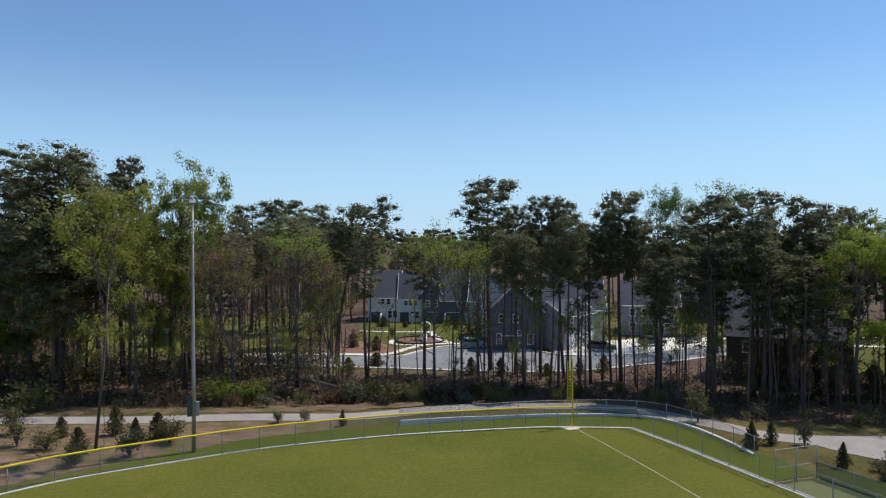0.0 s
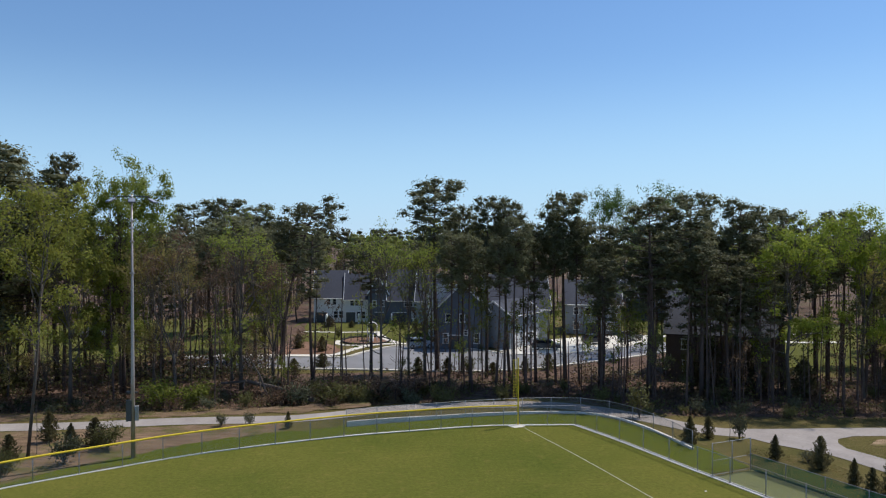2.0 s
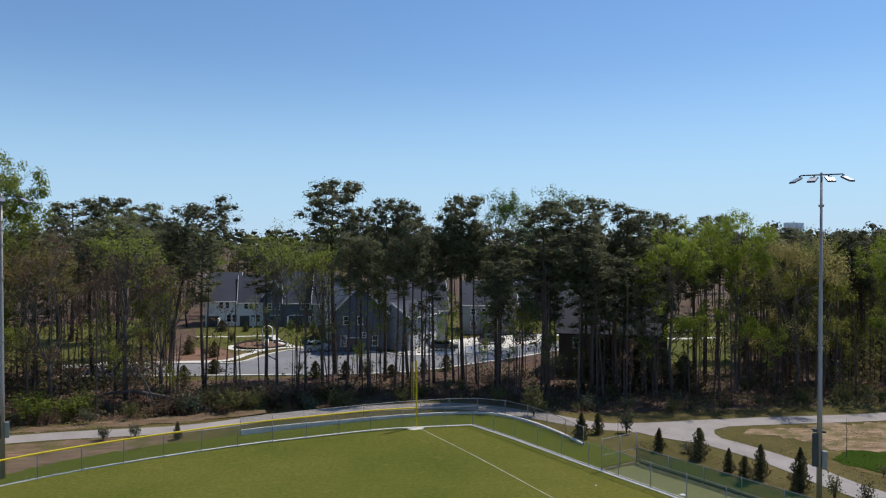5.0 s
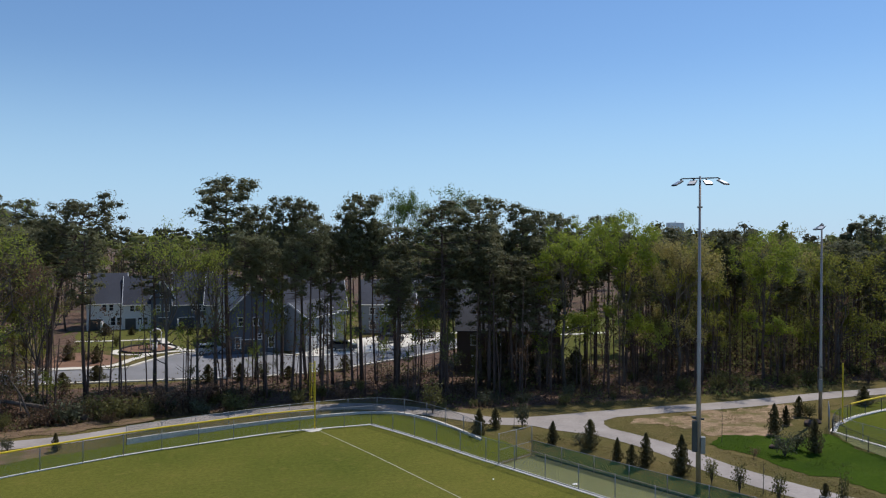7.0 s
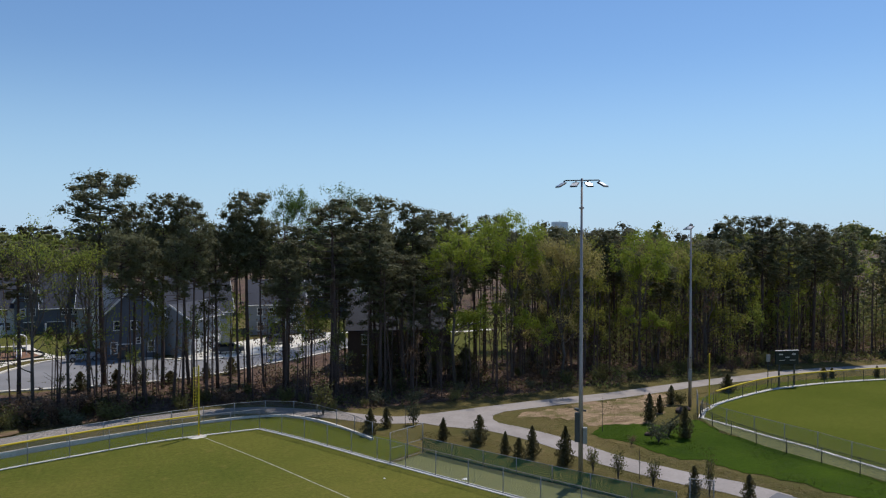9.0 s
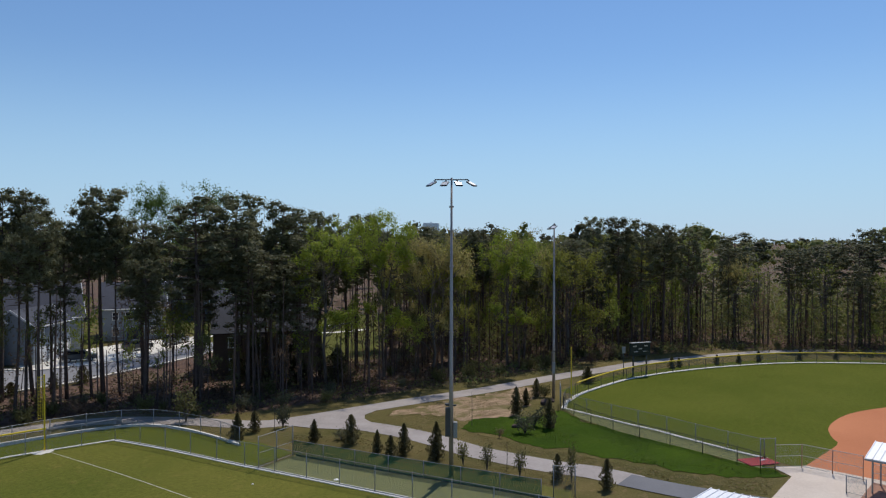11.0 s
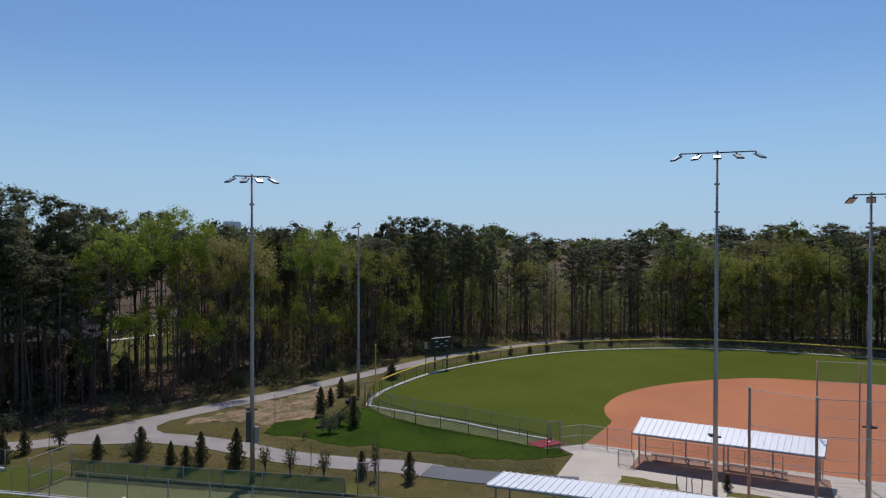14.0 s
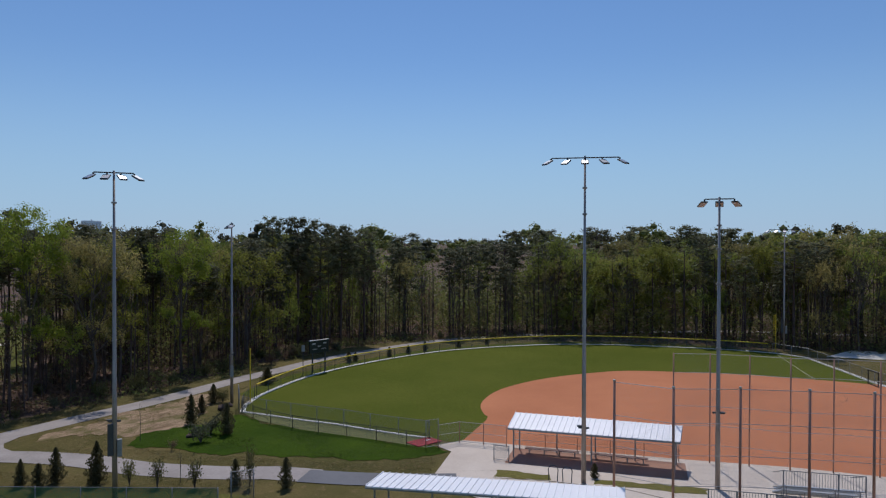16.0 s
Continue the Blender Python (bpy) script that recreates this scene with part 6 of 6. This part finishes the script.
def pick_tree(x, y):
    a = math.degrees(math.atan2(x, y))
    r = rnd.random()
    if a < -3:
        return ("pine1" if r < 0.2 else "green1" if r < 0.4 else "bud0" if r < 0.6 else "sparse0" if r < 0.8 else "yellow0" if r < 0.9 else "pine3")
    if a < 30:
        return "pine%d" % rnd.choice((0, 1, 2, 2)) if r < 0.75 else "sparse0" if r < 0.92 else "green1"
    if a < 52:
        return "pine%d" % rnd.choice((0, 1, 2, 2)) if r < (0.72 if a < 40 else 0.5) else ("tan0" if r < 0.62 else "green0" if r < 0.72 else "sparse0" if r < 0.9 else "yellow0")
    return "pine%d" % int(r * 4 / 0.5) if r < 0.5 else ("sparse0" if r < 0.65 else "yellow1" if r < 0.75 else "green1" if r < 0.9 else "tan0")


for k in range(14):
    x, y = 7 + 2.5 * k + rnd.uniform(-0.8, 0.8), rnd.uniform(77.5, 88)
    plant("pine2", x, y, rnd.uniform(16.0, 21.0), rnd.uniform(3.2, 4.4), rnd.uniform(0, 360))
    taken.append((x, y, 1.0))
for k in range(20):
    x, y = rnd.uniform(9, 44), rnd.uniform(76, 88.5)
    plant("sap%d" % rnd.randrange(3), x, y, rnd.uniform(6, 13), rnd.uniform(2.0, 4.2), rnd.uniform(0, 360))
for k in range(30):
    x, y = rnd.uniform(-15, 7), rnd.uniform(74.5, 85)
    plant(rnd.choice(("brush", "brush", "shrub0", "shrub1")), x, y, rnd.uniform(1.3, 2.6), rnd.uniform(2.4, 4.6), rnd.uniform(0, 360), ground_at(x, y)[0] - 0.05)
for k in range(7):
    x, y = -38 - 14 * (k + rnd.random()) / 7, rnd.uniform(75.5, 86)
    plant(rnd.choice(("green1", "yellow1", "tan0", "green0", "bud0")) + "_far", x, y, rnd.uniform(7.0, 12.0), rnd.uniform(4.0, 6.5), rnd.uniform(0, 360))
for k in range(16):
    x, y = rnd.uniform(30, 47), rnd.uniform(72, 80.0)
    plant(rnd.choice(("sap1", "sap2", "shrub0", "brush", "cedar1")), x, y, rnd.uniform(2.0, 6.5), rnd.uniform(1.8, 3.2), rnd.uniform(0, 360))
fill(140, 4.5, 32, pick_tree, 2.2, 14.5, 19.0, (0.22, 0.34))
fill(36, 24, 65, pick_tree, 2.6, 15.5, 20.0, (0.26, 0.40))
fill(200, 2.0, 26, lambda x, y: "sap%d" % int(rnd.random() * 3), 1.2, 4.5, 12.0, (0.24, 0.45))
fill(130, -0.8, 12, lambda x, y: rnd.choice(("shrub0", "shrub1", "brush", "brush", "shrub0")), 1.0, 0.7, 1.9, (0.9, 1.5))

# single shrubs and small trees by the paths
for x, y, h, w in ((32.05, 50.1, 2.45, 1.7), (32.2, 46.5, 1.9, 1.25), (31.95, 44.3, 1.95, 1.3), (33.7, 44.9, 2.5, 1.5), (34.9, 42.3, 2.95, 1.9), (38.5, 33.0, 1.9, 1.1),
                   (39.7, 29.6, 2.1, 1.25), (49.9, 48.1, 2.75, 1.7), (48.6, 42.7, 2.75, 1.6), (53.6, 50.3, 1.8, 1.2), (84.6, 52.6, 1.5, 1.3), (86.0, 52.4, 1.3, 1.2), (91.8, 50.1, 1.4, 1.2), (95.4, 48.8, 1.3, 1.1), (98.6, 47.5, 1.5, 1.2), (104.4, 44.3, 1.4, 1.2), (109.0, 41.2, 1.4, 1.1), (57.4, 52.3, 2.0, 1.5), (67.8, 53.5, 2.0, 2.4), (30.0, 52.7, 1.9, 1.4), (27.4, 58.7, 1.9, 1.3), (25.2, 57.4, 2.3, 1.9),
                   (-28.9, 62.0, 2.6, 1.9), (-25.6, 58.5, 2.4, 1.8), (-24.6, 60.6, 2.3, 2.2), (-29.2, 56.2, 2.2, 1.9), (-33.2, 61.1, 1.8, 1.5), (-9.3, 64.9, 1.5, 0.9), (50.6, 10.6, 1.1, 0.8)):
    plant("cedar%d" % rnd.randrange(3), x, y, h, w * 0.74, rnd.uniform(0, 360))
for x, y, h, w in ((35.5, 39.8, 1.95, 1.2), (36.1, 37.8, 1.95, 1.3), (37.0, 35.3, 2.0, 1.2), (38.8, 32.0, 2.8, 0.9), (24.0, 66.2, 3.2, 2.6), (-35.5, 58.5, 2.4, 2.2), (-38, 62.0, 2.6, 2.0)):
    plant("young0", x, y, h, w, rnd.uniform(0, 360))
for key, x, y, h, w in (("shrub1", 45.6, 42.9, 1.7, 2.2), ("shrub0", 58.1, 51.7, 1.3, 1.6), ("shrub1", 30.0, 58.4, 2.1, 1.6), ("shrub1", 32.0, 51.6, 0.9, 1.8), ("shrub2", -23.4, 74.4, 2.4, 5.0), ("shrub2", -20.5, 75.5, 2.0, 4.0),
                        ("shrub1", -18.3, 72.8, 1.3, 2.4), ("shrub0", -14.8, 73.2, 1.6, 2.0), ("shrub0", -45, 66, 3.4, 6.0), ("shrub0", -41, 70.5, 3.0, 5.0), ("brush", -6, 76.5, 2.2, 5.0), ("brush", -1.0, 77, 2.4, 5.0), ("brush", -9.8, 77, 2.0, 4.0), ("shrub0", -32.5, 57.5, 1.6, 2.6),
                        ("shrub0", -28.5, 54.0, 0.9, 2.2), ("brush", 3.0, 79.0, 2.0, 4.5), ("shrub1", -13.0, 66.2, 1.2, 1.3), ("shrub1", -15.5, 66.0, 1.2, 1.3), ("shrub1", 30.5, 67.0, 1.5, 2.6), ("shrub1", 33.8, 66.0, 1.5, 2.6), ("brush", 43, 43.5, 0.8, 1.0), ("shrub1", 48.0, 44.0, 1.5, 2.0)):
    plant(key, x, y, h, w, rnd.uniform(0, 360))
for x, y in ((-12, 112), (-10.5, 110), (-14.5, 113.5), (-9, 125), (-3, 134), (2.5, 137), (5, 134), (6.5, 131), (4.8, 123), (-7.5, 140), (-12, 141), (1, 143), (-9.2, 96.2), (3.6, 90), (7.3, 89.6), (10.0, 89.0), (13.2, 89.5), (17.5, 90.3), (-12.5, 93), (21, 92)):
    plant(rnd.choice(("cedar0", "cedar1", "shrub0")), x, y, rnd.uniform(1.2, 2.4), rnd.uniform(1.2, 2.2), rnd.uniform(0, 360))

for k in range(26):
    x, y = rnd.uniform(-46, -23), rnd.uniform(53, 65)
    if y < 100 + 1.55 * x + 1 and open_spot(x, y, 0.5) and y > 56 + 0.3 * (x + 23) - 4:
        plant(rnd.choice(("shrub0", "shrub1", "brush", "sap1", "shrub0")), x, y, rnd.uniform(0.8, 2.4), rnd.uniform(1.2, 2.8), rnd.uniform(0, 360))


def stake(x, y, h):
    root = thing("dead_sapling", x, y, 0, 0, "thin leafless planted sapling", "sapling", "bare planted saplings")
    bm = bmesh.new()
    tube(bm, ((0, 0, 0), (0.03, 0, h * 0.5), (0, 0.03, h)), (0.03, 0.022, 0.008), 5)
    for k in range(6):
        z = h * (0.45 + 0.08 * k)
        tube(bm, ((0, 0, z), (0.28 * math.cos(k * 2.2), 0.28 * math.sin(k * 2.2), z + 0.35)), (0.012, 0.004), 4)
    part("stem", bm, M["bark_grey"], root)


stake(43.8, 47.9, 3.2)
stake(37.4, 37.0, 2.3)
stake(28.7, 57.5, 2.6)
stake(-28.3, 58.6, 4.4)


def fallen_log(pts, r, label):
    root = thing("fallen_log", pts[0][0], pts[0][1], 0, 0, label, "log", "fallen logs")
    bm = bmesh.new()
    o = Vector((pts[0][0], pts[0][1], 0))
    P = [Vector(p) - o for p in pts]
    tube(bm, P, [r * (1 - 0.6 * i / (len(P) - 1)) for i in range(len(P))], 8)
    d = P[1] - P[0]
    for k in range(4):
        b = P[0].lerp(P[-1], 0.15 + 0.2 * k)
        tube(bm, (b, b + Vector((0.5 * math.cos(k * 2), 0.5, 1.0 + 0.4 * k))), (r * 0.3, 0.01), 5)
    part("stem", bm, M["bark_grey"], root)


fallen_log([(-8.2, 75.0, 0.3), (-12.5, 78.5, 0.9), (-16.0, 80.5, 1.3), (-19.0, 81.0, 1.0)], 0.3, "long fallen trunk lying across the ditch")
fallen_log([(-13.2, 77.0, 0.2), (-14.0, 77.4, 2.4), (-15.6, 77.8, 5.0)], 0.12, "broken pale snag leaning over the ditch")


# ---- distant woods ----
def blocks_view(x, y):
    """True on the lines of sight from the field to the turning circle and houses."""
    a = math.degrees(math.atan2(x, y))
    return -9 < a < 24 and y < 166


def deep_woods(seed, count):
    """The depth of the wood behind its edge, stems and leaves, as one mesh each."""
    rng = np.random.default_rng(seed)
    bm = bmesh.new()
    out = []
    n = 0
    while n < count:
        x, y = rng.uniform(-130, 230), rng.uniform(-90, 230)
        d = wood_depth(x, y)
        a = math.degrees(math.atan2(x, y))
        if d < 26 or d > 135 or in_clearing(x, y) or blocks_view(x, y) or not -45 < a < 112:
            continue
        if rng.uniform(0, 1) > 1.1 - d / 130 and y < 166:
            continue
        h = rng.uniform(13, 18.5) + (2.0 if a < -5 else -2.0 if 61 < a < 71 else 0)
        r = rng.uniform(1.8, 3.2)
        tube(bm, ((x, y, -0.6), (x + rng.normal(0, 0.3), y, h * 0.9)), (0.2, 0.06), 4, cap=False)
        low = rng.uniform(0.3, 0.55)
        for v in ball(rng, 11, 1.0):
            c = np.array([x, y, h * (1 + low) / 2]) + v * [r * (1 - 0.5 * max(v[2], 0)), r * (1 - 0.5 * max(v[2], 0)), h * (1 - low) / 2.02]
            w = rng.normal(0, 1, (14, 3))
            w /= np.linalg.norm(w, axis=1, keepdims=True)
            b = rng.uniform(0.55, 0.95)
            out.append(core(c, b * 0.55, 0.6, rng))
            out.append(leaves(c + w * [b, b, b * 0.65], w, 0.45, 0.32, rng, 0.5))
        n += 1
    return bm, np.concatenate(out)


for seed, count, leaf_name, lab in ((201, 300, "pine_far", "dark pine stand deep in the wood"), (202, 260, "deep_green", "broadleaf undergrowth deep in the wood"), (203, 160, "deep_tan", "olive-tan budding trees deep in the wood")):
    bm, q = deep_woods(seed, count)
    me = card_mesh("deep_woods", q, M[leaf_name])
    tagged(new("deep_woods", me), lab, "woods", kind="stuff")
    tagged(new("deep_stems", to_mesh("deep_stems", bm, M["bark"])), "bare stems standing deep in the wood", "tree trunks", kind="stuff")


def thin_stems(seed, count):
    """Slender bare trunks crowding the wood, as one mesh."""
    rng = np.random.default_rng(seed)
    bm = bmesh.new()
    n = 0
    while n < count:
        x, y = rng.uniform(-90, 200), rng.uniform(-70, 140)
        d = wood_depth(x, y)
        a = math.degrees(math.atan2(x, y))
        if d < 2 or d > 48 or in_clearing(x, y) or not -40 < a < 108 or (blocks_view(x, y) and (y > 88 or rng.uniform() < 0.6)):
            continue
        if a < -9 and rng.uniform() < 0.72:
            continue
        z = ground_at(x, y)[0] - 0.1
        h = rng.uniform(6, 15.5) * (0.9 if 61 < a < 71 else 1.0)
        r = rng.uniform(0.04, 0.13)
        lx, ly = rng.normal(0, 0.35, 2)
        tube(bm, ((x, y, z), (x + lx * 0.4, y + ly * 0.4, z + h * 0.5), (x + lx, y + ly, z + h)), (r, r * 0.8, r * 0.3), 4, cap=False)
        for k in range(2):
            f = rng.uniform(0.4, 0.9)
            az = rng.uniform(0, 6.28)
            o = np.array([x + lx * f, y + ly * f, z + h * f])
            tube(bm, (o, o + np.array([math.cos(az), math.sin(az), 0.8]) * rng.uniform(0.6, 1.6)), (r * 0.35, 0.01), 3, cap=False)
        n += 1
    return bm


tagged(new("thin_stems", to_mesh("thin_stems", thin_stems(207, 760), M["bark"])), "slender bare trunks crowding the wood", "tree trunks", kind="stuff")


def far_woods():
    """Crowns of the woods out to the skyline, in one mesh."""
    rng = np.random.default_rng(77)
    out = []
    n = 0
    while n < 1100:
        az = radians(rng.uniform(-105, 42))
        d = 165 + 900 * rng.uniform(0, 1) ** 1.7
        x, y = -math.sin(az) * d, math.cos(az) * d
        if in_clearing(x, y) or d < 165:
            continue
        low = 61 < -math.degrees(az) < 71
        h = rng.uniform(15, 17 if low else 21) + 0.004 * d
        r = rng.uniform(2.6, 4.6)
        for v in ball(rng, 10 if d < 400 else 7, 1.0):
            c = np.array([x, y, h - r * 0.78]) + v * [r * 0.85, r * 0.85, r * 0.75]
            w = rng.normal(0, 1, (15, 3))
            w /= np.linalg.norm(w, axis=1, keepdims=True)
            b = r * rng.uniform(0.42, 0.6)
            out.append(core(c, b * 0.55, 0.7, rng))
            out.append(leaves(c + w * [b, b, b * 0.7] * rng.uniform(0.7, 1.05, (15, 1)), w, 0.8, 0.6, rng, 0.5))
        n += 1
    return np.concatenate(out)


def undergrowth(seed, count, top, bearing=-45, wide=1.0, last=110, deep=80, first=1.0):
    """Low leaves and twigs over the floor of the wood, as one mesh."""
    rng = np.random.default_rng(seed)
    out = []
    n = 0
    while n < count:
        x, y = rng.uniform(-110, 240), rng.uniform(-75, 170)
        d = wood_depth(x, y)
        a = math.degrees(math.atan2(x, y))
        if d < first or d > deep - 5 or in_clearing(x, y) or not bearing < a < last or (blocks_view(x, y) and y > 86):
            continue
        if first < 2 and rng.uniform(0, 1) > 1.15 - d / deep:
            continue
        k = 40
        z = ground_at(x, y)[0]
        h = rng.uniform(0.3, 1.0) * (top if d > 8 else 1.0)
        c = np.array([x, y, z]) + rng.normal(0, 1, (k, 3)) * [wide, wide, 0] + np.stack([np.zeros(k), np.zeros(k), rng.uniform(0, h, k)], 1)
        out.append(leaves(c, rng.normal(0, 1, (k, 3)), 0.34 * wide, 0.22 * wide, rng, 0.5))
        n += 1
    return np.concatenate(out)


# the pine_far thicket is coloured dark to deepen shade between the left trunks
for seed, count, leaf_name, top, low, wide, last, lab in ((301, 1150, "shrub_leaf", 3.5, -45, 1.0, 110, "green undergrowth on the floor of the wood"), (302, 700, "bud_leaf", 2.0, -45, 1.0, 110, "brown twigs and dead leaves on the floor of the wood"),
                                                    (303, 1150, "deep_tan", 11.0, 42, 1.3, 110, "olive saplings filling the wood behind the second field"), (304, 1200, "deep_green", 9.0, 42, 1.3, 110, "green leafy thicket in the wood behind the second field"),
                                                    (305, 300, "pine_far", 3.0, -45, 1.3, -10, "leafy thicket beside the houses, coloured dark for the shade between trunks"),
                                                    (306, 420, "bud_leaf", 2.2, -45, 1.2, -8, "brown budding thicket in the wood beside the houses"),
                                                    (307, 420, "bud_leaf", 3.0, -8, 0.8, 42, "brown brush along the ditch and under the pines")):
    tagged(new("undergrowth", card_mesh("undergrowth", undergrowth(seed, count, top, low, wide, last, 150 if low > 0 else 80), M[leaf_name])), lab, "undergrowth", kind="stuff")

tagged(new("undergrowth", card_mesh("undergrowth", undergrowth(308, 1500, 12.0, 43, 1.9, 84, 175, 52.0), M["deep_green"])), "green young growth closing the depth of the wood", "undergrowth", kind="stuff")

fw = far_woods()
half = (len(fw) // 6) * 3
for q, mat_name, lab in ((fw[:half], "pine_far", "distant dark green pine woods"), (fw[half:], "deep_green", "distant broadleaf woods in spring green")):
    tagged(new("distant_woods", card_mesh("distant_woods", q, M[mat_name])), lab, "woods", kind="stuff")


# ---- rough grass ----
def tufts(seed, outlines, count, height, material, lab):
    """Upright blades over stretches of unmown grass, as one mesh."""
    rng = np.random.default_rng(seed)
    out = []
    for o in outlines:
        P = np.array(o)
        lo, hi = P.min(0), P.max(0)
        c = rng.uniform(lo, hi, (count * 3, 2))
        inside = np.zeros(len(c), bool)
        for (x0, y0), (x1, y1) in zip(P, np.roll(P, -1, 0)):
            hit = ((y0 > c[:, 1]) != (y1 > c[:, 1])) & (c[:, 0] < (x1 - x0) * (c[:, 1] - y0) / (y1 - y0 + 1e-9) + x0)
            inside ^= hit
        c = c[inside][:count]
        n = len(c)
        h = height * rng.uniform(0.4, 1.1, n) * (0.75 + 0.5 * np.sin(c[:, 0] * 0.9) * np.cos(c[:, 1] * 0.7))
        az = rng.uniform(0, 6.28, n)
        w = 0.02 + 0.025 * rng.uniform(0, 1, n)
        base = np.stack([c[:, 0], c[:, 1], np.zeros(n)], 1)
        side = np.stack([np.cos(az) * w, np.sin(az) * w, np.zeros(n)], 1)
        tip = base + np.stack([rng.normal(0, 0.12, n), rng.normal(0, 0.12, n), h], 1)
        out.append(np.stack([base - side, base + side, tip], 1).reshape(-1, 3))
    tagged(new("grass_tufts", card_mesh("grass_tufts", np.concatenate(out), material)), lab, "grass", kind="stuff")


BANK = [(42.6, 47.6), (43.9, 42.5), (44.3, 38.9), (45.5, 35.3), (46.2, 32.3), (47.6, 27.9), (48.7, 25.7), (51.9, 23.2), (52.3, 25.0), (52.4, 37.6), (53.3, 43.3), (54.2, 46.2), (50.5, 46.2), (46, 49)]
tufts(401, [[(48.3 + (x - 48.3) * 1.05, 37 + (y - 37) * 1.025) for x, y in BANK]], 12000, 0.08, M["lush_blade"], "tall deep green grass on the bank and verge")
tufts(402, [[(-46, 66), (-46, 44), (-40, 38), (-32, 48), (-24, 55), (-14, 61), (-4, 65.5), (-8, 66.8), (-20, 66.4)], [(-60, 69.5), (-60, 73), (-20, 73.5), (0, 76), (2, 73.8), (-8, 70.3), (-20, 70)],
            [(37.5, 53.5), (41, 57.4), (60, 56.6), (66, 54.5), (58, 52), (50, 49), (44, 50.5), (40.5, 45)], [(30, 56), (33.5, 51.5), (35.8, 44), (37.5, 39), (40.5, 32), (37.5, 31.5), (34, 40), (31, 49), (28, 54)],
            [(40.5, 45), (42, 47), (43, 42), (44.5, 35.5), (46.5, 28), (51, 22.8), (47, 22), (44, 29), (41.8, 36.5)], [(22, 71), (28, 65.5), (40, 64.5), (80, 62.5), (80, 60.6), (40, 61.8), (30, 63.4)]], 5000, 0.09, M["dry_blade"], "rough tan and olive grass beside the paths")
